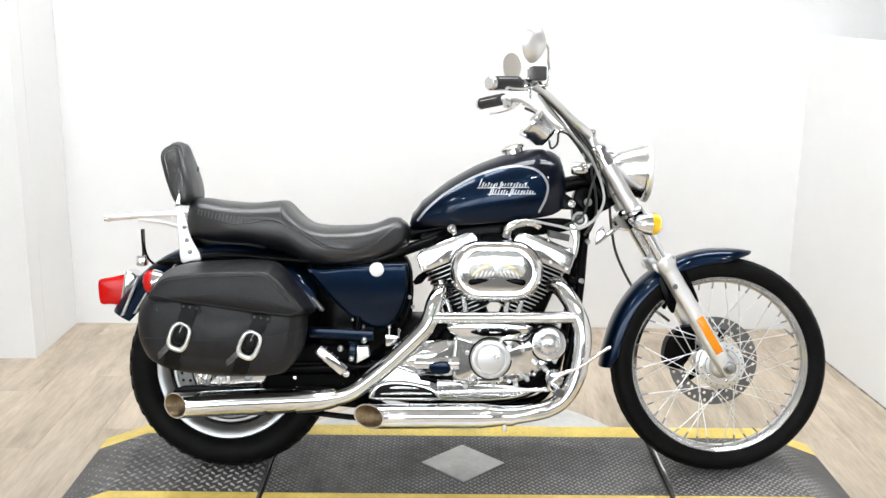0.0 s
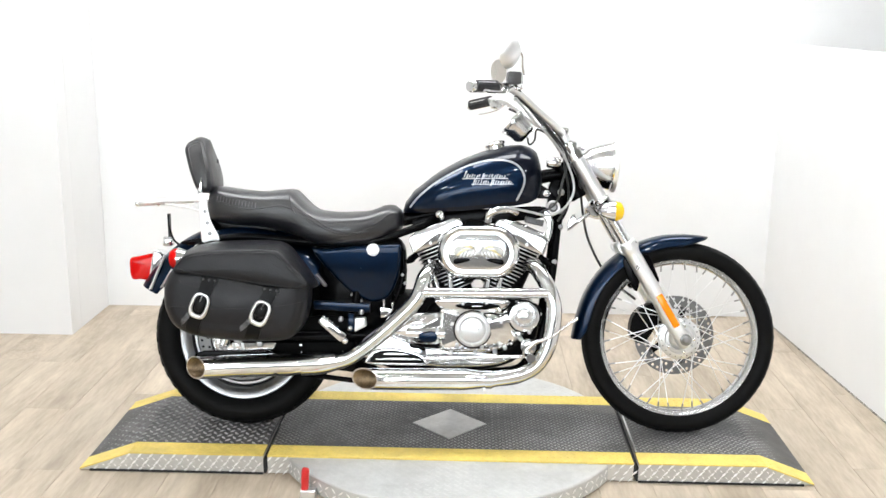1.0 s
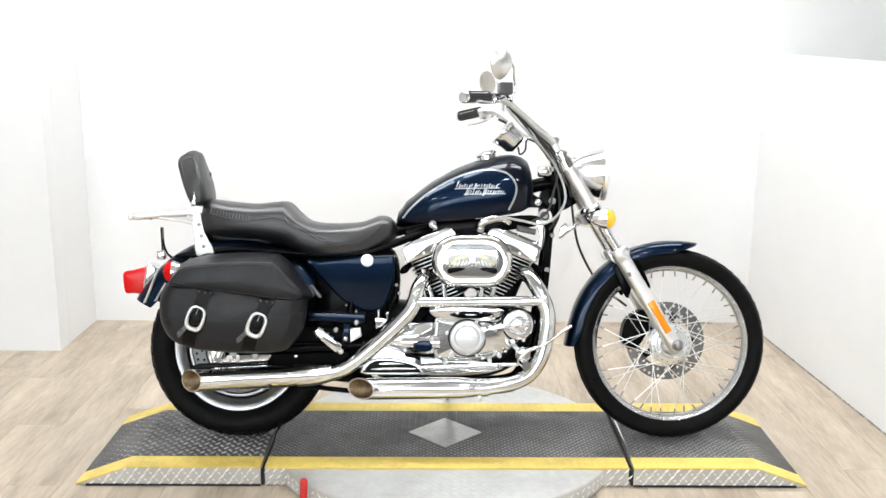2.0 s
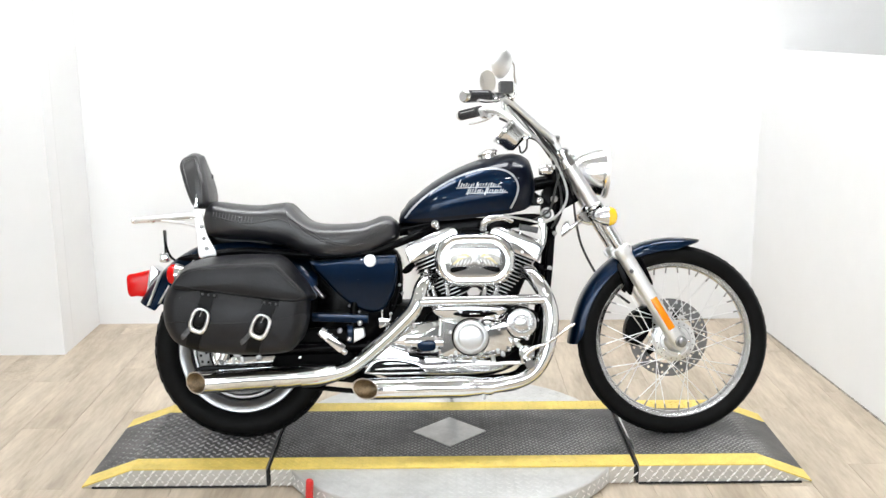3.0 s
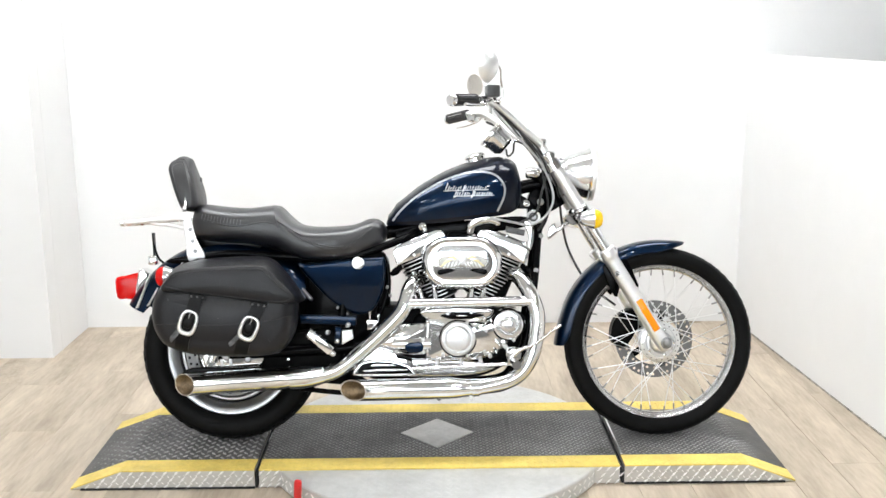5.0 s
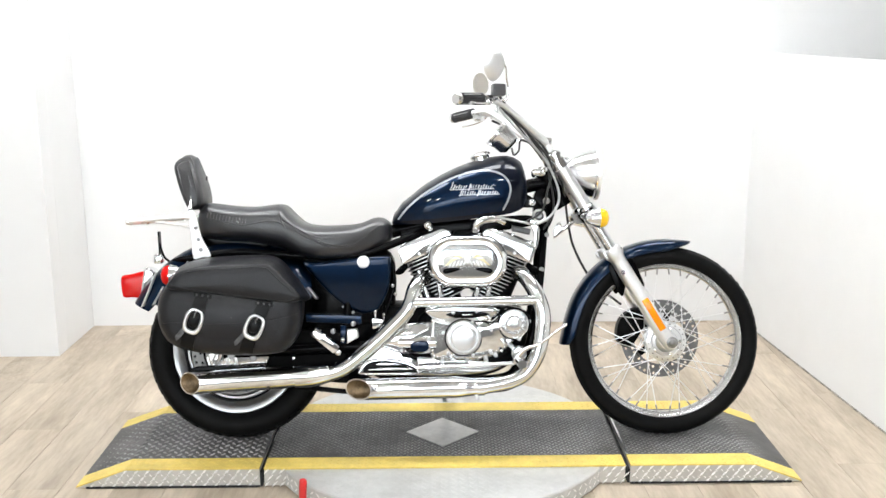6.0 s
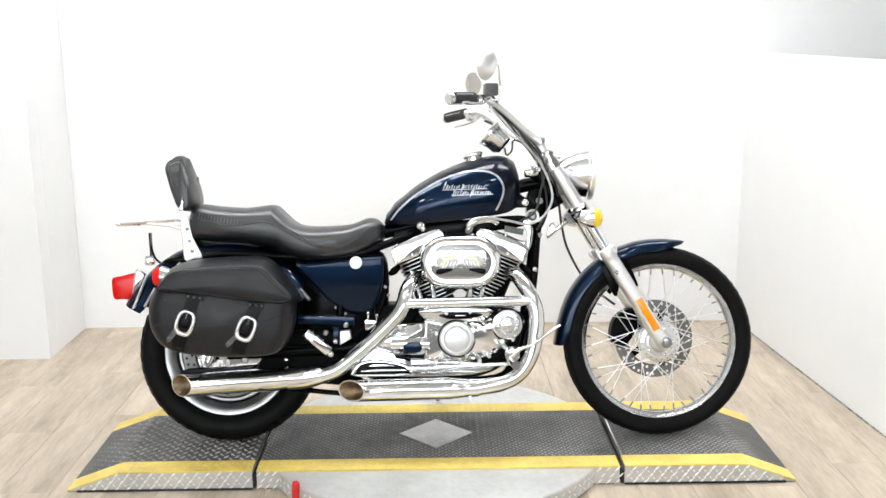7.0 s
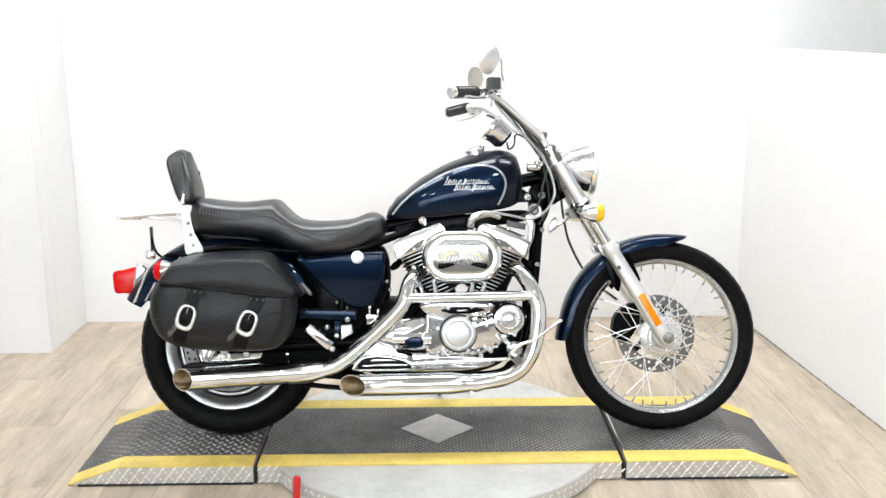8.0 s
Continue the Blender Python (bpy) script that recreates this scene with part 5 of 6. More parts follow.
def saddlebag(sgn):
    bag = new("saddlebag")
    bag.parent = bike
    bag.location = (-0.006, 0, 0)
    tagged(bag, "black leather saddlebag with two chrome buckles")
    y0, y1 = sgn * 0.165, sgn * 0.334
    shape = [(-0.934, 0.480), (-0.925, 0.535), (-0.888, 0.578), (-0.80, 0.585), (-0.60, 0.585), (-0.490, 0.567), (-0.459, 0.522), (-0.459, 0.460), (-0.471, 0.405), (-0.500, 0.360), (-0.545, 0.338), (-0.67, 0.333), (-0.81, 0.345), (-0.890, 0.374), (-0.925, 0.425)]
    body = slab(shape, y0, y1, 0.056, steps=8, dome=0.015)
    t_body = surface(body)
    part("body", body, LEATHER, bag, angle=80)
    back = [(-0.912, 0.556), (-0.900, 0.600), (-0.872, 0.632), (-0.80, 0.652), (-0.70, 0.660), (-0.590, 0.661), (-0.540, 0.645), (-0.500, 0.600), (-0.453, 0.535), (-0.446, 0.508), (-0.50, 0.500), (-0.60, 0.510), (-0.70, 0.525), (-0.80, 0.540)]
    front = [(-0.886, 0.560), (-0.874, 0.590), (-0.844, 0.617), (-0.78, 0.629), (-0.70, 0.634), (-0.575, 0.637), (-0.541, 0.622), (-0.510, 0.590), (-0.472, 0.552), (-0.456, 0.525), (-0.50, 0.512), (-0.60, 0.522), (-0.70, 0.536), (-0.80, 0.550)]
    lv_ = [(y0, back, 0.012), (y0 + sgn * 0.006, back, 0.0)]
    lv_ += [(y0 + sgn * (0.006 + 0.164 * u), between(back, front, u), -0.005 * math.sin(u * math.pi)) for u in (0.2, 0.4, 0.6, 0.8, 0.93)]
    lv_ += [(y1 + sgn * 0.0035, front, 0.0), (y1 + sgn * 0.007, front, 0.0025), (y1 + sgn * 0.0085, front, 0.0055)]
    mid = np.mean(np.array(front), axis=0)
    for k_, h in ((0.9, 0.0110), (0.72, 0.0150), (0.45, 0.0175), (0.15, 0.0185)):
        lv_.append((y1 + sgn * h, [(mid[0] + (q[0] - mid[0]) * (k_ * 0.96 + 0.01), mid[1] + (q[1] - mid[1]) * k_ * 0.9) for q in front], 0.0))
    lid = loft_y(lv_)
    t_lid = surface(lid)
    lid_o = part("lid", lid, LEATHER, bag, "stiff leather lid", angle=80)
    both = (t_body, t_lid)
    s1 = curve([(-0.874, 0.572), (-0.80, 0.5565), (-0.70, 0.5425), (-0.60, 0.5285), (-0.50, 0.519), (-0.468, 0.528)], 6)
    part("lid_seam", tube([skin_y(both, q[0], q[1], sgn, 0.0002) for q in s1], 0.0017, 6, smooth_path=False), LEATHER, lid_o, "stitched lid seam")
    s2 = [(-0.866, 0.588), (-0.839, 0.609), (-0.78, 0.619), (-0.70, 0.624), (-0.58, 0.627), (-0.551, 0.614), (-0.520, 0.583), (-0.478, 0.546)]
    part("lid_seam", tube([skin_y(both, q[0], q[1], sgn, 0.0002) for q in curve(s2, 6)], 0.0020, 6, smooth_path=False), LEATHER, lid_o, "stitched panel seam")
    s3 = curve([(-0.918, 0.446), (-0.86, 0.449), (-0.75, 0.445), (-0.65, 0.448), (-0.54, 0.458), (-0.464, 0.474)], 7)
    part("body_seam", tube([skin_y(both, q[0], q[1], sgn, -0.0006) for q in s3], 0.0018, 6, smooth_path=False), LEATHER, bag, "stitched body seam")
    for x0, z0, x1, z1 in ((-0.772, 0.538, -0.835, 0.352), (-0.572, 0.510, -0.643, 0.340)):
        dirv = Vector((x1 - x0, 0, z1 - z0)).normalized()
        wv = Vector((-dirv.z, 0, dirv.x)) * 0.0215
        sb_ = bmesh.new()
        rings = []
        o = Vector((0, sgn * 0.0019, 0))
        for k in range(25):
            u = k / 24
            sway = 0.002 * math.sin(u * 7 + x0 * 9)
            q = Vector((x0 + (x1 - x0) * u + sway, 0, z0 + (z1 - z0) * u))
            lift = 0.0026 + 0.004 * math.exp(-((u - 0.45) / 0.16) ** 2)
            a_ = skin_y(both, q.x + wv.x, q.z + wv.z, sgn, lift)
            b_ = skin_y(both, q.x - wv.x, q.z - wv.z, sgn, lift)
            m_ = skin_y(both, q.x, q.z, sgn, lift + 0.0012)
            rings.append([a_ + o, m_ + o, b_ + o, b_ - o, m_ - o, a_ - o])
        skin(sb_, rings)
        strap = part("strap", sb_, STRAP, bag, "leather closing strap")
        # stitched tab at the strap's head, held by three rivets
        kb = bmesh.new()
        rows_ = []
        for u in np.linspace(-0.028, 0.028, 7):
            rows_.append([skin_y(both, x0 + u, z0 + w - u * 0.14, sgn, h) for w, h in ((-0.009, 0.0), (-0.008, 0.0068), (0.006, 0.0068), (0.008, 0.0))])
        skin(kb, rows_)
        part("strap_tab", kb, STRAP, strap)
        for u in (-0.019, 0.0, 0.019):
            part("rivet", lathe([(0.0042, 0.002), (0.0042, -0.0006), (0.0026, -0.0026), (0.0005, -0.003)] if sgn < 0 else [(0.0042, -0.002), (0.0042, 0.0006), (0.0026, 0.0026), (0.0005, 0.003)], 10, skin_y(both, x0 + u, z0 - 0.001 - u * 0.14, sgn, 0.0066)), DARK_GREY, strap, "dull rivet head")
        # buckle: oval ring over a leather loop
        ang = math.atan2(dirv.x, -dirv.z)
        c0 = Vector((x0 + (x1 - x0) * 0.455, 0, z0 + (z1 - z0) * 0.455))
        c = skin_y(both, c0.x, c0.z, sgn, 0.0105)
        rot_ = Matrix.Rotation(-ang, 3, "Y")
        ring_pts = []
        for k in range(40):
            a = 2 * math.pi * k / 40
            cs, sn = math.cos(a), math.sin(a)
            ring_pts.append((math.copysign(abs(cs) ** 0.72, cs) * 0.031, math.copysign(abs(sn) ** 0.70, sn) * 0.0425))
        bb = bmesh.new()
        rings = []
        for f, h in ((0, -0.001), (0.12, 0.002), (0.35, 0.0042), (0.65, 0.0042), (0.88, 0.002), (1, -0.001), (0.8, -0.004), (0.2, -0.004)):
            rings.append([c + rot_ @ Vector((u * (1 - 0.38 * f), sgn * (h - 0.08 * w * w / 0.04), w * (1 - 0.27 * f) + 0.0030 * f)) for u, w in ring_pts])
        skin(bb, rings, False, True, True)
        part("buckle", bb, PALE, strap, "oval chrome buckle")
        lp = bmesh.new()
        skin(lp, [[c + rot_ @ Vector((0.0195 * k_ * math.cos(a), sgn * h, 0.006 + 0.024 * k_ * math.sin(a))) for a in (2 * math.pi * k / 24 for k in range(24))] for k_, h in ((1.0, -0.004), (1.0, 0.000), (0.88, 0.004), (0.6, 0.0066), (0.2, 0.0075))])
        part("strap_loop", lp, STRAP, strap, "folded leather loop in the buckle")
        part("prong", tube([c + rot_ @ Vector((0.0, sgn * 0.0078, 0.016)), c + rot_ @ Vector((0.0, sgn * 0.0065, 0.030)), c + rot_ @ Vector((0.0, sgn * 0.0045, 0.037))], 0.0022, 8, smooth_path=False), CHROME, strap)
        # the free end, curled and scuffed
        end = bmesh.new()
        rows_ = []
        for k in range(9):
            u = k / 8
            q = c + rot_ @ Vector((-0.018 - 0.022 * u, 0, -0.026 - 0.050 * u))
            half = 0.010 * (1 - 0.55 * u ** 3)
            curl = 0.004 + 0.010 * math.sin(u * 2.6)
            wob = rot_ @ Vector((half, 0, 0.004 * math.sin(u * 5)))
            q1 = skin_y(both, q.x, q.z, sgn, curl)
            tw = Vector((0, sgn * 0.005 * (u - 0.3), 0))
            up_ = Vector((0, sgn * 0.0014, 0))
            rows_.append([q1 + wob + tw + up_, q1 - wob - tw + up_, q1 - wob - tw - up_, q1 + wob + tw - up_])
        skin(end, rows_)
        part("strap_end", end, WORN, strap, "curled scuffed strap end")
    part("mount_bracket", block((0.18, 0.05, 0.03), (-0.70, sgn * 0.145, 0.62), 0.004), BLACK, bag)


for sgn in (-1, 1):
    saddlebag(sgn)

# ---- side cover and button ----
cover = slab([(-0.478, 0.632), (-0.43, 0.634), (-0.324, 0.645), (-0.20, 0.652), (-0.176, 0.645), (-0.176, 0.585), (-0.188, 0.525), (-0.220, 0.468), (-0.262, 0.452), (-0.302, 0.462), (-0.362, 0.500), (-0.430, 0.570)], -0.070, -0.108, 0.012, steps=6, dome=0.0002)
for v in cover.verts:
    v.co.y -= 0.030 * max(0.0, 1 - ((v.co.z - 0.635) / 0.19) ** 2) + 0.006 * max(0.0, 1 - ((v.co.x + 0.31) / 0.16) ** 2)
side_cover = part("side_cover", cover, BLUE, bike, "dark blue side cover", angle=60)
part("cover_knob", lathe([(0.021, 0.01), (0.022, -0.006), (0.0205, -0.0095), (0.012, -0.0112), (0.001, -0.0115)], 28, (-0.268, -0.144, 0.634)), PALE, side_cover, "round chrome cap")
cl = slab([(-0.478, 0.632), (-0.324, 0.645), (-0.18, 0.648), (-0.190, 0.530), (-0.262, 0.468), (-0.362, 0.509)], 0.075, 0.132, 0.016)
part("side_cover", cl, BLUE, bike, "dark blue side cover")

# ---- engine ----
engine = new("engine")
engine.parent = bike
CRANK = Vector((0.09, 0, 0.33))
for sgn, nm in ((-1, "rear"), (1, "front")):
    ax = Vector((sgn * math.sin(radians(22.5)), 0, math.cos(radians(22.5))))
    pr = Vector((ax.z, 0, -ax.x))
    cyl = new("cylinder")
    cyl.parent = engine

    def at(p, s, y):
        return CRANK + pr * p + ax * s + Vector((0, y, 0))

    part("barrel", tube([at(0, 0.13, 0), at(0, 0.40, 0)], 0.048, 28, smooth_path=False), FIN_BLACK, cyl, "black cylinder barrel")
    n_f = 13
    for k in range(n_f):
        s = 0.185 + k * 0.0135
        u = k / (n_f - 1)
        hw = 0.062 + 0.036 * u
        hy = 0.074 + 0.016 * u
        ring = []
        for i in range(32):
            a = 2 * math.pi * i / 32
            cs, sn = math.cos(a), math.sin(a)
            ring.append((math.copysign(abs(cs) ** 0.6, cs) * hw, math.copysign(abs(sn) ** 0.6, sn) * hy))
        fb = bmesh.new()
        skin(fb, [[at(p * q, s + h, y * q) for p, y in ring] for q, h in ((0.985, -0.0022), (1, -0.0013), (1, 0.0013), (0.985, 0.0022))])
        fin = part("cooling_fin", fb, FIN_BLACK, cyl, "black fin with a machined bright edge")
        fin.data.materials.append(SATIN)
        for poly in fin.data.polygons:
            if len(poly.vertices) == 4 and abs(poly.normal.dot(ax)) < 0.5:
                poly.material_index = 1
    head = bmesh.new()
    ring = []
    for i in range(32):
        a = 2 * math.pi * i / 32
        cs, sn = math.cos(a), math.sin(a)
        ring.append((math.copysign(abs(cs) ** 0.34, cs) * 0.099, math.copysign(abs(sn) ** 0.34, sn) * 0.092))
    skin(head, [[at(p * q, s, y * q) for p, y in ring] for q, s in ((0.80, 0.19), (0.82, 0.35), (0.96, 0.362), (1.0, 0.366), (1.0, 0.372))])
    part("cylinder_head", head, FIN_BLACK, cyl, "black finned cylinder head")
    def tier(outline, y0, y1, edge, dome=0.0):
        pts_ = []
        for p_, s_ in outline:
            q_ = at(p_ * sgn, s_, 0)
            pts_.append((q_.x, q_.z))
        return slab(pts_, y0, y1, edge, smooth=0, steps=3, dome=dome)

    shape = [(-0.101, 0.353), (-0.103, 0.358), (-0.102, 0.398), (-0.094, 0.410), (-0.076, 0.419), (-0.02, 0.421), (0.050, 0.420), (0.080, 0.414), (0.093, 0.402), (0.095, 0.358), (0.092, 0.353)]
    rocker = part("rocker_box", tier(shape, 0.09, -0.096, 0.005, 0.003), CHROME, cyl, "chrome rocker box", angle=30)
    part("rocker_joint", tier([(-0.1035, 0.3775), (-0.1035, 0.3795), (0.0955, 0.3795), (0.0955, 0.3775)], 0.088, -0.0985, 0.0004), DARK_GREY, rocker, "dark gasket joint")
    for p_ in (-0.088, -0.030, 0.028, 0.082):
        q_ = at(p_ * sgn, 0.366, 0)
        part("rocker_screw", lathe([(0.0055, 0.004), (0.0055, -0.004), (0.003, -0.006), (0.001, -0.006)], 10, (q_.x, -0.0975, q_.z)), SATIN, rocker)
    part("cover_ridge", tube([at(-0.080 * sgn, 0.4195, -0.060), at(0.070 * sgn, 0.4195, -0.060)], 0.0065, 10, smooth_path=False), BRIGHT, rocker, "raised ridge")
    for q in (-0.07, 0.0, 0.07):
        part("rocker_bolt", lathe([(0.007, 0), (0.007, 0.010), (0.004, 0.012)], 10, at(q, 0.417, -0.060), turn=aim(ax)), CHROME, rocker)
    # push rod tubes
    rods = (((-0.078, 0.600), (-0.041, 0.487)), ((-0.012, 0.600), (0.000, 0.487))) if sgn < 0 else (((0.182, 0.600), (0.153, 0.487)), ((0.132, 0.600), (0.118, 0.487)))
    for (x1, z1), (x0, z0) in rods:
        a0, a1 = Vector((x0, -0.128, z0)), Vector((x1, -0.108, z1))
        part("pushrod_tube", tube([a0, a0.lerp(a1, 0.14), a0.lerp(a1, 0.15), a1.lerp(a0, 0.2), a1.lerp(a0, 0.19), a1], [0.013, 0.013, 0.0095, 0.0095, 0.012, 0.012], 14, smooth_path=False), CHROME, cyl, "chrome pushrod tube")
    part("spark_plug_cap", tube([at(sgn * 0.09, 0.345, -0.06), at(sgn * 0.11, 0.338, -0.085), at(sgn * 0.125, 0.335, -0.10)], [0.010, 0.013, 0.008], 12), BLACK, cyl, "black plug cap")

case = slab([(-0.08, 0.44), (0.0, 0.475), (0.12, 0.48), (0.24, 0.46), (0.30, 0.40), (0.28, 0.31), (0.20, 0.245), (0.06, 0.215), (-0.06, 0.235), (-0.10, 0.33)], 0.12, -0.105, 0.02)
part("crankcase", case, FIN_BLACK, engine, "black crankcase")
cam_cover = slab([(-0.042, 0.405), (-0.035, 0.440), (0.01, 0.452), (0.08, 0.458), (0.15, 0.452), (0.175, 0.432), (0.20, 0.450), (0.250, 0.462), (0.292, 0.440), (0.298, 0.400), (0.262, 0.365), (0.225, 0.330), (0.17, 0.300), (0.08, 0.288), (-0.02, 0.290), (-0.045, 0.33)], -0.09, -0.150, 0.016, steps=6, dome=0.012)
gear = part("gearcase_cover", cam_cover, CHROME, engine, "polished chrome gearcase cover", angle=50)
part("timer_cover", lathe([(0.060, 0.02), (0.060, -0.010), (0.058, -0.0135), (0.053, -0.0155), (0.049, -0.0155), (0.047, -0.0110), (0.044, -0.0110), (0.0425, -0.0165), (0.040, -0.0185), (0.034, -0.0195), (0.015, -0.0203), (0.001, -0.0205)], 44, (0.074, -0.158, 0.371)), SATIN, gear, "round brushed timer cover in a chrome ring")
for k in range(3):
    a = 2 * math.pi * k / 3 + 0.5
    part("cover_screw", lathe([(0.005, 0), (0.005, -0.004), (0.002, -0.006)], 10, (0.074 + 0.053 * math.cos(a), -0.174, 0.371 + 0.053 * math.sin(a))), SATIN, gear)
part("oil_filter_cap", lathe([(0.053, 0.03), (0.053, -0.010), (0.050, -0.016), (0.044, -0.018), (0.034, -0.0185), (0.032, -0.015), (0.029, -0.015), (0.028, -0.023), (0.025, -0.026), (0.012, -0.0275), (0.001, -0.028)], 40, (0.248, -0.150, 0.417)), BRIGHT, gear, "round chrome front cover")
# dark rings drawn where the recess round each cover is shaded
for cx, cz, r_ in ((0.074, 0.371, 0.0625), (0.248, 0.417, 0.0545)):
    ring_ = [(cx + r_ * math.cos(2 * math.pi * k / 40), -0.1585 if cx < 0.2 else -0.157, cz + r_ * math.sin(2 * math.pi * k / 40)) for k in range(41)]
    part("cover_gasket", tube(ring_, 0.0026, 6, smooth_path=False), FIN_BLACK, gear, "dark ring drawn for the gap round the cover")
for x, z in ((-0.03, 0.30), (0.04, 0.297), (0.13, 0.302), (0.205, 0.325), (0.27, 0.372), (0.165, 0.438), (-0.03, 0.43)):
    part("cover_screw", lathe([(0.006, 0), (0.006, -0.005), (0.003, -0.007)], 10, (x, -0.158, z)), CHROME, gear)
s_line = [(0.105, 0.4245), (0.139, 0.4262), (0.173, 0.4225), (0.192, 0.437), (0.199, 0.4595), (0.217, 0.473), (0.245, 0.479), (0.273, 0.474)]
part("case_joint", tube([(q[0], -0.158, q[1]) for q in s_line], 0.0022, 6), FIN_BLACK, gear, "dark joint line")
for x, z in ((0.004, 0.387), (0.023, 0.4215), (0.105, 0.425), (0.022, 0.3135), (0.1065, 0.3115), (0.170, 0.397), (0.236, 0.341), (0.266, 0.364), (0.168, 0.318)):
    part("rim_screw", lathe([(0.0062, 0.012), (0.0062, -0.006), (0.0035, -0.009), (0.001, -0.009)], 10, (x, -0.158, z)), SATIN, gear)
# dark outline drawn for the shaded gap along the case edge
edge_line = [(-0.050, 0.405), (-0.042, 0.446), (0.01, 0.459), (0.08, 0.465), (0.15, 0.459), (0.175, 0.440), (0.20, 0.457), (0.250, 0.469), (0.299, 0.446), (0.305, 0.400), (0.266, 0.360), (0.229, 0.324), (0.17, 0.293), (0.08, 0.281), (-0.02, 0.283), (-0.052, 0.33)]
loop_ = [(q[0], -0.128, q[1]) for q in curve(edge_line, 6, True)]
part("case_gasket", tube(loop_ + loop_[:2], 0.004, 6, smooth_path=False), FIN_BLACK, gear, "dark line drawn for the gap round the case")
for k, (x, z) in enumerate(((-0.046, 0.365), (-0.047, 0.325), (0.0, 0.285), (0.085, 0.284), (0.152, 0.291), (0.185, 0.308), (0.24, 0.338), (0.285, 0.385), (0.30, 0.425), (0.275, 0.462), (0.225, 0.461), (0.12, 0.461), (0.04, 0.457))):
    part("case_screw", lathe([(0.0075, 0.02), (0.0075, -0.004), (0.0045, -0.009), (0.001, -0.009)], 10, (x, -0.150, z)), SATIN, gear)
for x, z in ((-0.225, 0.35), (-0.195, 0.392), (-0.12, 0.412), (-0.05, 0.415), (-0.06, 0.322), (-0.14, 0.322)):
    part("cover_screw", lathe([(0.006, 0.02), (0.006, -0.004), (0.003, -0.007), (0.001, -0.007)], 10, (x, -0.146, z)), SATIN, gear)
tap = slab([(-0.055, 0.455), (-0.04, 0.475), (0.06, 0.482), (0.17, 0.475), (0.20, 0.458), (0.15, 0.430), (0.0, 0.428)], -0.09, -0.150, 0.010)
part("lifter_cover", tap, CHROME, engine, "chrome lifter block cover")
part("lifter_inset", slab([(0.014, 0.4490), (0.05, 0.4585), (0.12, 0.4590), (0.165, 0.4500), (0.12, 0.4395), (0.05, 0.4390)], -0.147, -0.1555, 0.002), BLACK, engine, "dark oval name plate")
part("lifter_bar", block((0.035, 0.003, 0.004), (0.088, -0.1565, 0.449), 0.001), CHROME, engine)
spr = slab([(-0.243, 0.348), (-0.215, 0.385), (-0.165, 0.412), (-0.08, 0.424), (-0.02, 0.424), (-0.012, 0.40), (-0.012, 0.33), (-0.04, 0.312), (-0.12, 0.312), (-0.20, 0.322)], -0.08, -0.144, 0.018, steps=4, dome=0.010)
sprocket = part("sprocket_cover", spr, CHROME, engine, "chrome sprocket cover", angle=50)
# raised blue patch models a blue reflection in the chrome
part("cover_plate", slab([(-0.106, 0.354), (-0.052, 0.360), (-0.050, 0.326), (-0.100, 0.326)], -0.150, -0.1625, 0.005, smooth=3), BLUE, engine, "small dark blue patch standing in for a reflection")
part("starter_barrel", tube([(-0.15, -0.13, 0.352), (-0.02, -0.13, 0.352)], 0.030, 24, smooth_path=False), CHROME, engine)
low_ = slab([(-0.12, 0.300), (0.02, 0.298), (0.16, 0.285), (0.20, 0.262), (0.12, 0.240), (-0.05, 0.236), (-0.14, 0.262)], -0.06, -0.135, 0.010)
part("lower_case", low_, CHROME, engine, "polished lower case")

# air cleaner: oval chrome cover with a relief insert
def racetrack(cx, cz, hl, hh, n=24):
    out = []
    for k in range(2 * n):
        a = math.pi * k / n
        cs, sn = math.cos(a), math.sin(a)
        out.append(np.array((cx + math.copysign(hl - hh, cs) * min(1, abs(cs) * 6) + hh * cs, cz + hh * sn)))
    return out


air = new("air_cleaner")
air.parent = engine
AC = (0.090, 0.632)


def oval_stack(rows, material, name, label=""):
    b = bmesh.new()
    skin(b, [[(p[0], y, p[1]) for p in racetrack(AC[0], AC[1], hl, hh)] for hl, hh, y in rows])
    return part(name, b, material, air, label, angle=35)


oval_stack([(0.10, 0.06, -0.085), (0.110, 0.070, -0.10), (0.132, 0.086, -0.112), (0.138, 0.092, -0.120), (0.139, 0.093, -0.150), (0.136, 0.090, -0.162), (0.128, 0.082, -0.171), (0.122, 0.076, -0.174), (0.117, 0.071, -0.172), (0.113, 0.067, -0.168), (0.109, 0.063, -0.172), (0.105, 0.059, -0.178), (0.096, 0.050, -0.180), (0.05, 0.008, -0.181)], CHROME, "cover", "oval chrome air cleaner cover")
ins = bmesh.new()
ring = []
for k in range(60):
    a = 2 * math.pi * k / 60
    ring.append(np.array((AC[0] + 0.084 * math.cos(a), AC[1] + 0.004 + (0.017 + 0.020 * abs(math.cos(a)) ** 1.5) * math.sin(a))))
skin(ins, [[(p[0], y, p[1]) for p in inset(ring, d)] for d, y in ((0, -0.178), (0, -0.1835), (0.002, -0.186), (0.005, -0.1865))])
insert = part("insert", ins, RELIEF, air, "embossed relief insert")


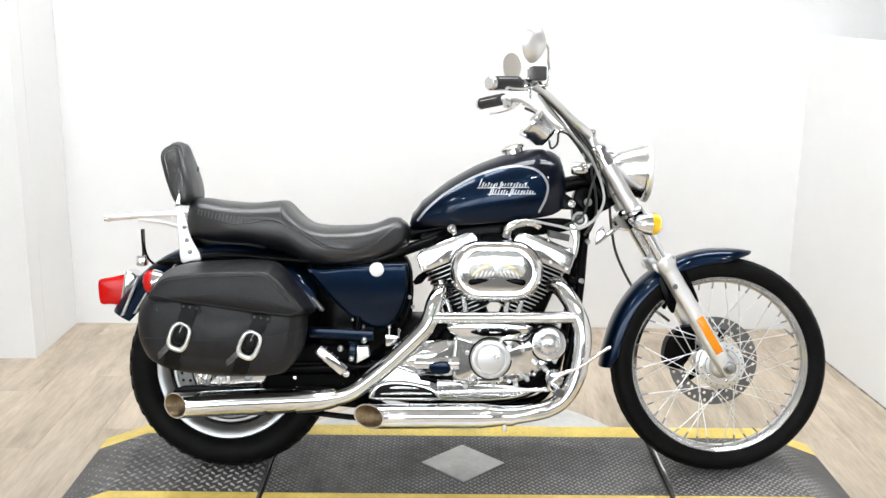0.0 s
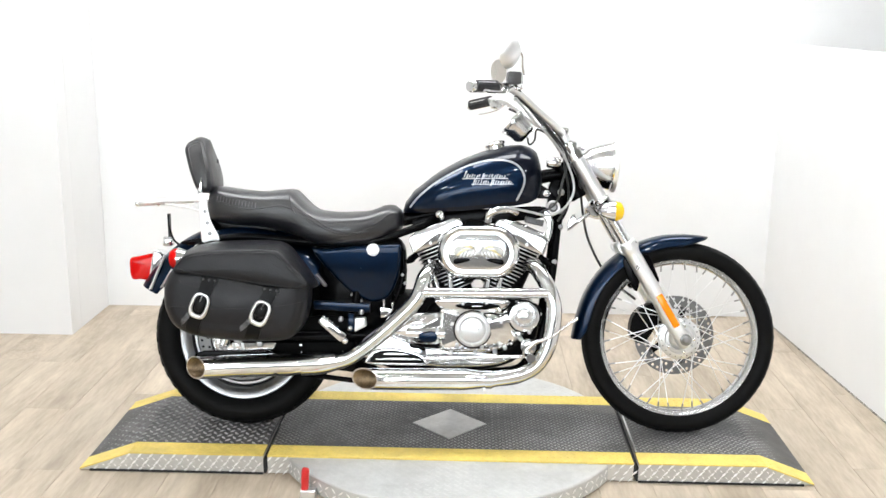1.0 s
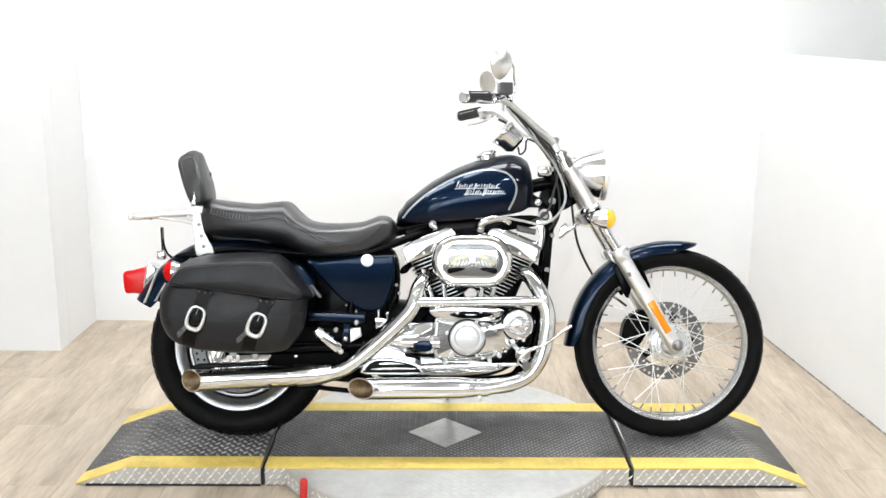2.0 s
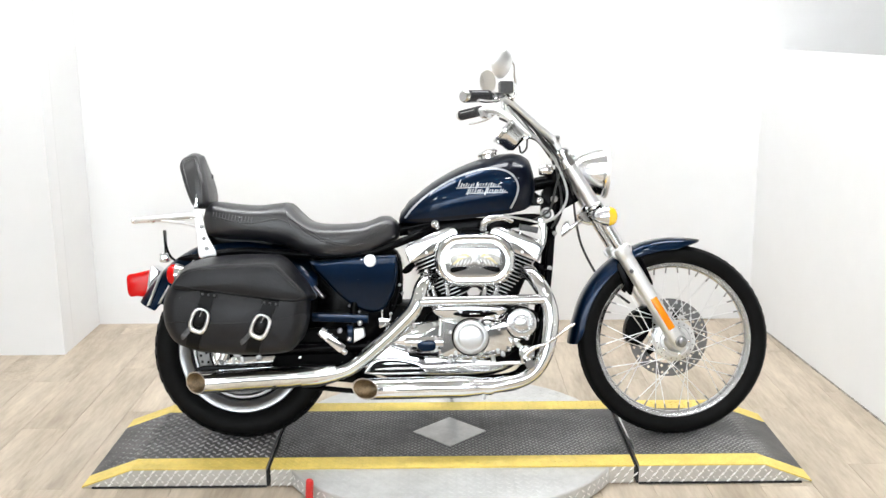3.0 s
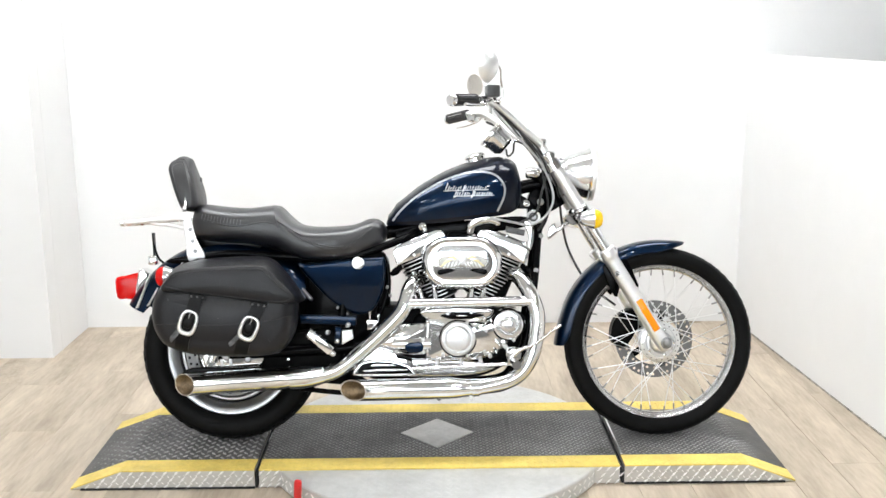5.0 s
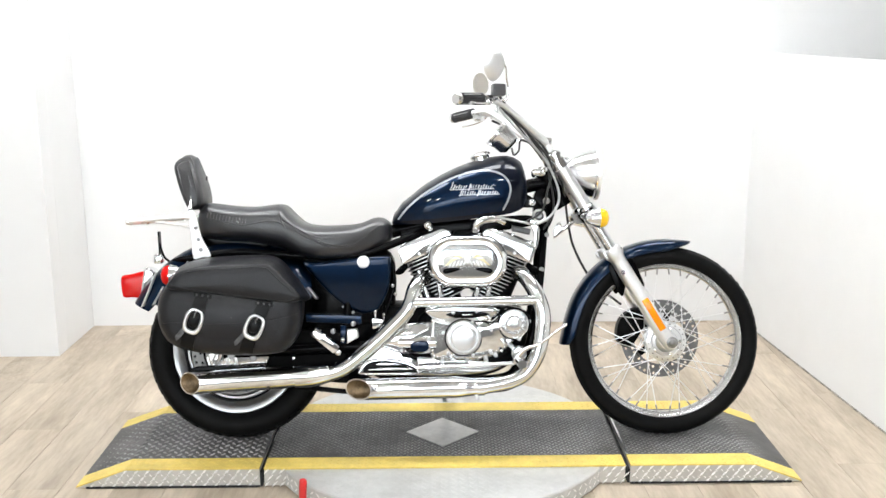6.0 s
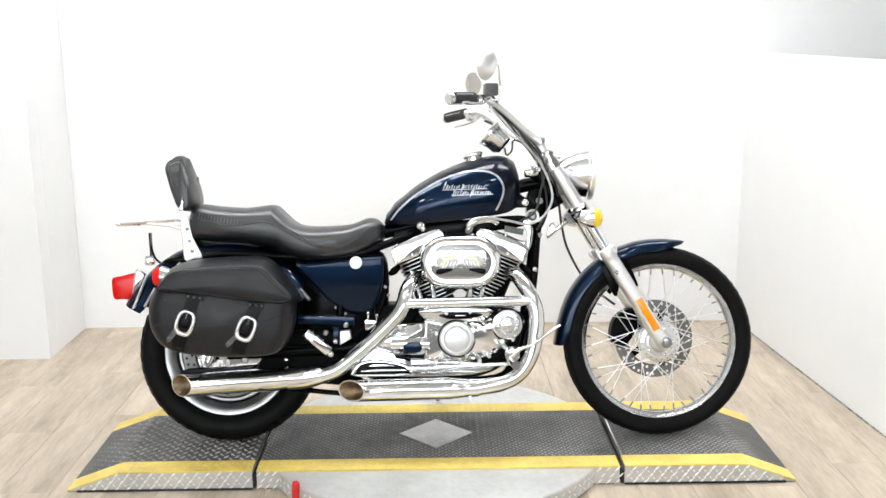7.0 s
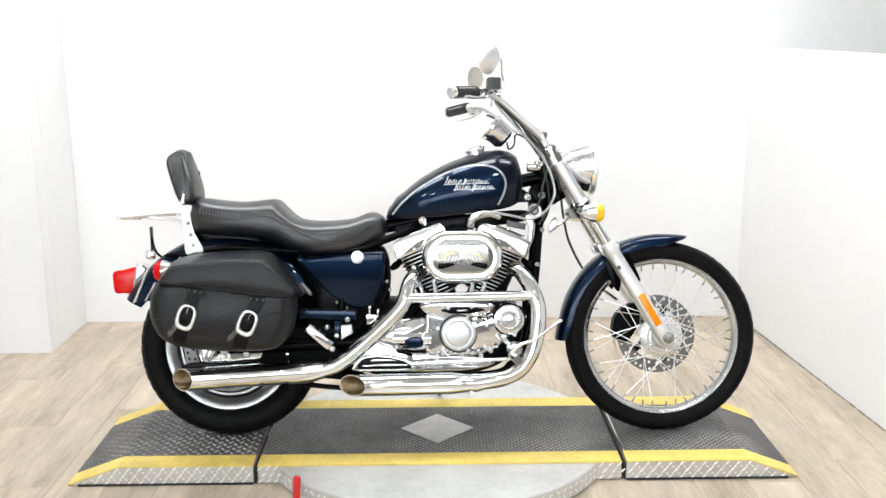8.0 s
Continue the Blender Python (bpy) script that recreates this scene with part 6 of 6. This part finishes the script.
def plume(x0, z0, x1, z1, wide, y, material, name):
    """A tapering raised vane of the relief."""
    d_ = np.array((x1 - x0, z1 - z0))
    n_ = np.array((-d_[1], d_[0])) / np.linalg.norm(d_) * wide
    c_ = [np.array((x0, z0)), np.array((x1, z1))]
    pts_ = [c_[0] + n_ * 0.5, c_[0] + d_ * 0.5 + n_, c_[1], c_[0] + d_ * 0.5 - n_, c_[0] - n_ * 0.5]
    part(name, slab([tuple(q) for q in pts_], -0.184, y, 0.0010, smooth=2, steps=2, both=False), material, insert)


for sg in (-1, 1):
    for k in range(8):
        u = k / 7
        x0, z0 = AC[0] + sg * (0.016 + 0.030 * u), AC[1] + 0.016 - 0.006 * u
        plume(x0, z0, x0 + sg * (0.020 + 0.012 * u), z0 + 0.018 - 0.042 * u, 0.0035, -0.1885 - 0.0004 * (k % 2), GOLD_RELIEF if k % 3 else SATIN, "relief_vane")
    for k in range(5):
        x0 = AC[0] + sg * (0.006 + 0.012 * k)
        plume(x0, AC[1] + 0.004, x0 + sg * 0.011, AC[1] - 0.013 - 0.002 * k, 0.0030, -0.1880, SATIN, "relief_vane")
part("relief_boss", slab([(AC[0] - 0.013, AC[1] + 0.026), (AC[0], AC[1] + 0.031), (AC[0] + 0.013, AC[1] + 0.026), (AC[0] + 0.010, AC[1] + 0.004), (AC[0], AC[1] - 0.006), (AC[0] - 0.010, AC[1] + 0.004)], -0.184, -0.1900, 0.002), SATIN, insert)
# a dark wedge under each end of the relief
for sg in (-1, 1):
    part("dark_inlay", slab([(AC[0] + sg * 0.024, AC[1] - 0.024), (AC[0] + sg * 0.050, AC[1] - 0.034), (AC[0] + sg * 0.080, AC[1] - 0.040), (AC[0] + sg * 0.083, AC[1] - 0.024), (AC[0] + sg * 0.050, AC[1] - 0.019)], -0.178, -0.1822, 0.001, smooth=2), BLACK, air, "dark wedge below the relief")

# ---- exhaust ----
exhaust = new("exhaust")
exhaust.parent = bike
part("front_pipe", tube([(0.262, -0.085, 0.590), (0.288, -0.115, 0.578), (0.314, -0.150, 0.540), (0.336, -0.168, 0.495), (0.347, -0.174, 0.440), (0.341, -0.176, 0.372), (0.326, -0.178, 0.312), (0.293, -0.182, 0.258), (0.246, -0.188, 0.228), (0.19, -0.194, 0.215), (0.13, -0.197, 0.206)], 0.0265, 20), CHROME, exhaust, "chrome front exhaust pipe")
part("rear_pipe", tube([(-0.060, -0.085, 0.575), (-0.078, -0.125, 0.562), (-0.094, -0.155, 0.535), (-0.104, -0.168, 0.500), (-0.118, -0.172, 0.468), (-0.150, -0.174, 0.430), (-0.200, -0.174, 0.381), (-0.255, -0.174, 0.332), (-0.310, -0.174, 0.288), (-0.355, -0.172, 0.262), (-0.410, -0.171, 0.248), (-0.470, -0.17, 0.243)], 0.0265, 20), CHROME, exhaust, "chrome rear exhaust pipe")
part("crossover_tube", tube([(-0.100, -0.176, 0.494), (0.325, -0.176, 0.499)], 0.0175, 20, smooth_path=False), CHROME, exhaust, "chrome crossover tube")


def muffler(x0, x1, y, z0, z1, r0, r1, slash=1.12):
    """A straight slash-cut tail pipe with its open, sooty end."""
    segs = 32
    b, ins_ = bmesh.new(), bmesh.new()
    rings = []
    for u, r in ((0, r0), (0.06, r0), (0.14, r0 + (r1 - r0) * 0.5), (0.24, r1), (0.6, r1), (1, r1)):
        rings.append([(x0 + (x1 - x0) * u - (0 if u < 1 else slash * (r * math.cos(a))), y + r * math.cos(a), z0 + (z1 - z0) * u + r * math.sin(a)) for a in (2 * math.pi * k / segs for k in range(segs))])
    r = r1 - 0.0036
    lip = [(x1 - slash * r * math.cos(a), y + r * math.cos(a), z1 + r * math.sin(a)) for a in (2 * math.pi * k / segs for k in range(segs))]
    rings.append(lip)
    skin(b, rings, False)
    b.faces.new([v for v in b.verts[:segs]][::-1])
    body = part("muffler", b, CHROME, exhaust, "chrome slash-cut muffler")
    deep = [(x1 + 0.11, y + r * 0.96 * math.cos(a), z1 + (z0 - z1) * 0.11 / abs(x0 - x1) + r * 0.96 * math.sin(a)) for a in (2 * math.pi * k / segs for k in range(segs))]
    skin(ins_, [lip, deep], False)
    ins_.faces.new(ins_.verts[segs:])
    part("inner_pipe", ins_, INSIDE, body, "sooty inside of the pipe")


muffler(-0.43, -0.866, -0.168, 0.246, 0.2225, 0.0265, 0.0385)
muffler(0.15, -0.286, -0.198, 0.207, 0.2015, 0.0265, 0.0365, 1.3)
part("heat_shield", tube([(-0.503, -0.170, 0.2425), (-0.44, -0.170, 0.2465), (-0.385, -0.172, 0.255)], [0.0405, 0.0385, 0.031], 24), CHROME, exhaust, "chrome heat shield sleeve")
part("muffler_clamp", tube([(0.118, -0.198, 0.206), (0.142, -0.198, 0.207)], 0.030, 20, smooth_path=False), CHROME, exhaust)
part("clamp_bolt", block((0.012, 0.012, 0.022), (0.118, -0.195, 0.172), 0.002), SATIN, exhaust)
part("muffler_hanger", tube([(-0.50, -0.145, 0.205), (-0.38, -0.142, 0.190), (-0.28, -0.138, 0.180)], 0.009, 8), BLACK, exhaust, "black muffler bracket")

# ---- foot controls ----
controls = new("foot_controls")
controls.parent = bike
part("side_box", slab([(-0.287, 0.314), (-0.261, 0.338), (-0.2325, 0.328), (-0.2066, 0.3455), (-0.136, 0.322), (-0.082, 0.293), (-0.073, 0.247), (-0.272, 0.246), (-0.288, 0.262)], -0.10, -0.166, 0.006, smooth=0), CHROME, controls, "chrome box behind the half-round cover")
part("box_slot", slab([(-0.1425, 0.3206), (-0.085, 0.307), (-0.086, 0.298), (-0.136, 0.305)], -0.150, -0.1685, 0.0015, smooth=0), BLACK, controls, "black slot")
half_moon = slab([(-0.284, 0.248), (-0.274, 0.280), (-0.256, 0.294), (-0.213, 0.303), (-0.149, 0.298), (-0.098, 0.284), (-0.078, 0.262), (-0.082, 0.246), (-0.18, 0.244)], -0.12, -0.176, 0.005, smooth=4)
part("master_cylinder_cover", half_moon, CHROME, controls, "chrome half-round cover")
part("cover_inset", slab([(-0.271, 0.260), (-0.258, 0.286), (-0.213, 0.2964), (-0.149, 0.291), (-0.104, 0.278), (-0.088, 0.262), (-0.098, 0.254), (-0.265, 0.254)], -0.172, -0.179, 0.002, smooth=3), BLACK, controls, "black inset")
part("cover_lens", slab([(-0.226, 0.2816), (-0.207, 0.289), (-0.149, 0.2866), (-0.143, 0.281)], -0.176, -0.183, 0.002, smooth=2), CHROME, controls)
part("cover_blade", tube([(-0.252, -0.180, 0.265), (-0.18, -0.182, 0.2685), (-0.101, -0.180, 0.2675)], [0.003, 0.0055, 0.003], 10), CHROME, controls)
part("frame_plate", slab([(-0.4195, 0.217), (-0.406, 0.243), (-0.334, 0.281), (-0.291, 0.307), (-0.292, 0.215), (-0.335, 0.209)], -0.08, -0.12, 0.005, smooth=0), BLACK, controls, "black frame plate between the pipes")
part("brake_rod", tube([(-0.09, -0.185, 0.272), (0.05, -0.192, 0.278), (0.245, -0.20, 0.287)], 0.0065, 10), CHROME, controls, "chrome brake rod")
part("pivot", lathe([(0.026, 0.04), (0.026, -0.008), (0.02, -0.016), (0.001, -0.018)], 24, (0.262, -0.195, 0.318)), CHROME, controls, "chrome pedal pivot")
part("brake_pedal", tube([(0.247, -0.205, 0.287), (0.255, -0.21, 0.312), (0.285, -0.215, 0.338), (0.33, -0.222, 0.356), (0.385, -0.232, 0.398), (0.42, -0.24, 0.422)], [0.009, 0.010, 0.007, 0.0055, 0.0055, 0.005], 10), CHROME, controls, "chrome brake pedal arm")
part("foot_peg", tube([(0.255, -0.20, 0.300), (0.262, -0.26, 0.297), (0.265, -0.30, 0.296)], [0.010, 0.015, 0.015], 14), CHROME, controls, "chrome foot peg")
peg_turn = Matrix.Rotation(radians(41), 3, "Y")
peg = part("passenger_peg", block((0.104, 0.034, 0.031), (-0.396, -0.205, 0.371), 0.005, peg_turn), CHROME, controls, "folded flat chrome passenger peg")
for u in (-0.034, -0.012, 0.010):
    part("peg_groove", block((0.003, 0.030, 0.0325), Vector((-0.396, -0.205, 0.371)) + peg_turn @ Vector((u, 0, 0)), 0.001, peg_turn), SATIN, peg, smooth=False)
part("peg_bolt", lathe([(0.010, 0.02), (0.010, -0.012), (0.005, -0.016), (0.001, -0.016)], 14, (-0.352, -0.205, 0.331)), CHROME, peg)
part("peg_bracket", slab([(-0.325, 0.402), (-0.291, 0.4045), (-0.2865, 0.375), (-0.325, 0.3545)], -0.13, -0.170, 0.004, smooth=0), PALE, controls, "bright flat peg bracket")
part("bracket_bolt", lathe([(0.008, 0.01), (0.008, -0.010), (0.004, -0.013), (0.001, -0.013)], 12, (-0.341, -0.16, 0.368)), CHROME, controls)
part("link_arm", slab([(-0.352, 0.412), (-0.330, 0.412), (-0.330, 0.350), (-0.352, 0.350)], -0.11, -0.135, 0.004, smooth=0), BLUE, controls, "dark blue mounting arm")
stand = tube([(0.02, 0.11, 0.205), (0.016, 0.22, 0.150), (0.012, 0.335, 0.086), (0.01, 0.374, 0.068)], [0.012, 0.011, 0.010, 0.009], 12)
part("side_stand", stand, BLACK, bike, "black side stand leg")

fitting = part("pedal_return_bracket", slab([(-0.241, 0.436), (-0.204, 0.432), (-0.2076, 0.406), (-0.240, 0.400)], -0.12, -0.132, 0.002, smooth=0), CHROME, controls, "small chrome bracket")
for bx, bz in ((-0.230, 0.4585), (-0.200, 0.4485)):
    part("ball_end", lathe([(0.0005, -0.008), (0.005, -0.006), (0.0075, 0.0), (0.005, 0.006), (0.0005, 0.008)], 14, (bx, -0.128, bz), "z"), CHROME, fitting)
    part("bracket_post", tube([(bx, -0.128, 0.425), (bx, -0.128, bz)], 0.0035, 8, smooth_path=False), CHROME, fitting)
part("oil_line", tube([(-0.17, -0.09, 0.63), (-0.165, -0.095, 0.56), (-0.178, -0.10, 0.50), (-0.20, -0.10, 0.44)], 0.006, 10), BLACK, bike, "black oil line")
for bx, bz in ((-0.375, 0.395), (-0.305, 0.42)):
    part("peg_mount_bolt", lathe([(0.009, 0.012), (0.009, -0.005), (0.005, -0.009), (0.001, -0.009)], 12, (bx, -0.150, bz)), NIPPLE, controls, "small chrome bolt")

# ---- electrics, cables ----
part("ignition_switch", lathe([(0.020, 0.02), (0.020, -0.004), (0.012, -0.005), (0.010, -0.012), (0.002, -0.013)], 24, (0.344, -0.078, 0.787)), DARK_GREY, bike, "dark ignition switch")
part("switch_ring", lathe([(0.016, -0.002), (0.0235, -0.002), (0.0245, -0.009), (0.0215, -0.013), (0.017, -0.012), (0.016, -0.006)], 28, (0.344, -0.079, 0.787), closed=True), PALE, bike, "chrome switch bezel")
part("key_barrel", lathe([(0.010, 0.0), (0.010, -0.014), (0.008, -0.016), (0.001, -0.016)], 20, (0.344, -0.078, 0.787)), NIPPLE, bike, "bright key barrel")
for k, (ya, xo) in enumerate(((-0.052, 0.0), (0.03, 0.006))):
    part("control_cable", tube([(0.236 + xo, 2.2 * ya, 1.165), (0.300 + xo, 1.5 * ya, 1.083), (0.371 + xo, ya, 0.986), (0.384 + xo, ya, 0.921), (0.398 + xo * 0.5, ya, 0.85), (0.392 - xo, ya * 1.3, 0.79), (0.36 - xo, ya * 1.6, 0.74)], 0.0038, 8), CABLE_BLACK, bike, "black control cable")
for zc, r_ in ((0.84, 0.012), (0.775, 0.010), (0.72, 0.009)):
    part("neck_bolt", lathe([(r_, 0.01), (r_, -0.006), (r_ * 0.5, -0.010), (0.001, -0.010)], 12, (0.372, -0.062, zc)), NIPPLE, bike, "small chrome bolt")
part("horn_bracket", slab([(0.302, 0.866), (0.338, 0.843), (0.361, 0.816), (0.292, 0.817)], -0.03, -0.060, 0.003, smooth=0), BLACK, bike, "black triangular gusset")
part("bracket_bolt", lathe([(0.012, 0), (0.012, -0.008), (0.004, -0.012)], 14, (0.3216, -0.059, 0.835)), CHROME, bike)
part("cable_pod", lathe([(0.001, -0.026), (0.014, -0.025), (0.019, -0.019), (0.020, 0.016), (0.015, 0.024), (0.001, 0.025)], 20, (0.345, -0.05, 0.942), "x"), CHROME, bike, "small chrome pod at the neck")
part("engine_bracket", slab([(0.314, 0.778), (0.335, 0.764), (0.343, 0.742), (0.340, 0.699), (0.331, 0.670), (0.323, 0.686), (0.325, 0.725), (0.312, 0.754)], -0.085, -0.10, 0.003, smooth=3), CHROME, bike, "chrome upper engine bracket")
part("clamp_gusset", slab([(0.399, 0.706), (0.404, 0.748), (0.423, 0.765), (0.428, 0.744), (0.452, 0.762), (0.472, 0.769), (0.471, 0.757), (0.433, 0.731)], -0.035, -0.05, 0.003, smooth=2), CHROME, bike, "chrome bracket under the fork clamp")
part("latch_lever", tube([(-0.467, -0.10, 0.544), (-0.439, -0.105, 0.511), (-0.432, -0.10, 0.507)], [0.006, 0.008, 0.005], 10), NIPPLE, bike, "small chrome latch lever")
for bx, bz in ((-0.343, 0.477), (-0.326, 0.463), (-0.310, 0.456), (-0.248, 0.482), (-0.232, 0.506), (-0.170, 0.547), (-0.160, 0.518), (-0.359, 0.182), (-0.371, 0.280)):
    part("frame_bolt", lathe([(0.006, 0.012), (0.006, -0.004), (0.003, -0.007), (0.001, -0.007)], 10, (bx, -0.105, bz)), NIPPLE, bike, "small chrome frame bolt")
part("coil_cover", slab([(0.246, 0.734), (0.249, 0.755), (0.312, 0.742), (0.308, 0.721)], -0.06, -0.118, 0.004, smooth=0), DARK_GREY, bike, "dark grey ignition coil")
part("carburettor", block((0.09, 0.12, 0.08), (0.085, -0.04, 0.70), 0.015), FIN_BLACK, engine)
part("intake_elbow", tube([(0.118, -0.12, 0.735), (0.125, -0.13, 0.760), (0.15, -0.13, 0.774), (0.19, -0.12, 0.778), (0.22, -0.10, 0.765)], [0.013, 0.014, 0.014, 0.012, 0.010], 14), CHROME, engine, "chrome breather elbow")
part("throttle_cable", tube([(0.20, -0.24, 1.145), (0.25, -0.20, 1.09), (0.315, -0.16, 1.03), (0.375, -0.14, 0.955), (0.408, -0.14, 0.86), (0.385, -0.14, 0.795), (0.330, -0.14, 0.760), (0.265, -0.14, 0.770), (0.19, -0.13, 0.785)], 0.0042, 8), CABLE_STEEL, bike, "braided throttle cable")
part("throttle_cable", tube([(0.20, -0.235, 1.150), (0.26, -0.19, 1.105), (0.33, -0.14, 1.04), (0.385, -0.12, 0.96), (0.37, -0.11, 0.87), (0.35, -0.10, 0.80), (0.29, -0.11, 0.765)], 0.0042, 8), CABLE_BLACK, bike)
part("clutch_cable", tube([(0.20, 0.24, 1.150), (0.27, 0.18, 1.11), (0.345, 0.11, 1.04), (0.40, 0.08, 0.93), (0.39, 0.08, 0.8), (0.37, 0.09, 0.6)], 0.0045, 8), CABLE_BLACK, bike)
part("brake_hose", tube([(0.195, -0.27, 1.185), (0.26, -0.16, 1.12), (0.36, -0.08, 1.03), (0.43, -0.04, 0.90), (0.46, 0.03, 0.76), (0.49, 0.07, 0.66), (0.56, 0.075, 0.54), (0.66, 0.075, 0.46)], 0.0045, 8), CABLE_BLACK, bike, "black front brake hose")
part("down_tube_bolt", lathe([(0.009, 0), (0.009, -0.008), (0.004, -0.010)], 12, (0.352, -0.085, 0.60)), NIPPLE, bike)


# pieces of a part's own piece hang from the part itself
for ob in list(bpy.data.objects):
    while ob.parent and ob.parent.parent and ob.parent.parent.parent:
        up = ob.parent
        ob.matrix_basis = up.matrix_basis @ ob.matrix_basis
        ob.parent = up.parent

# ---- floor planks, running away from the viewer ----
PLANK_W, PLANK_L = 0.178, 1.22
pm = block((PLANK_W - 0.0008, 1, 0.004), (0, 0, -0.002), 0)
bmesh.ops.bevel(pm, geom=[e for e in pm.edges if all(v.co.z > -0.001 for v in e.verts) and abs(e.verts[0].co.y - e.verts[1].co.y) > 0.5], offset=0.0008, segments=1, affect="EDGES")
first = part("plank", pm, PLANK, floor, smooth=False)
placed = False
far_v, far_f = [], []
for i in range(-28, 32):
    x = i * PLANK_W + 0.05
    end = BACK if x > LEFT_X else LEFT_Y
    y = end - ((i * 0.43) % 1.0) * PLANK_L - 0.02
    spans = [(y, end)]
    while y > -5.9:
        spans.append((max(y - PLANK_L, -5.9), y))
        y -= PLANK_L
    for a, b in spans:
        if b - a < 0.05:
            continue
        if -17 <= i < 13 and b > -3.2:
            m = Matrix.LocRotScale((x, (a + b) / 2, 0), None, (1, b - a - 0.0008, 1))
            if not placed:
                first.matrix_basis = m
                placed = True
            else:
                shared("plank", first, m, floor)
        else:
            k = len(far_v)
            h = PLANK_W / 2 - 0.0006
            far_v += [(x - h, a + 0.0004, 0), (x + h, a + 0.0004, 0), (x + h, b - 0.0004, 0), (x - h, b - 0.0004, 0)]
            far_v += [(q[0], q[1], -0.004) for q in far_v[k:k + 4]]
            far_f += [[k, k + 1, k + 2, k + 3], [k, k + 4, k + 5, k + 1], [k + 1, k + 5, k + 6, k + 2], [k + 2, k + 6, k + 7, k + 3], [k + 3, k + 7, k + 4, k]]
from_lists("far_flooring", far_v, far_f, PLANK, floor, "light oak planks in the rest of the room", "stuff")
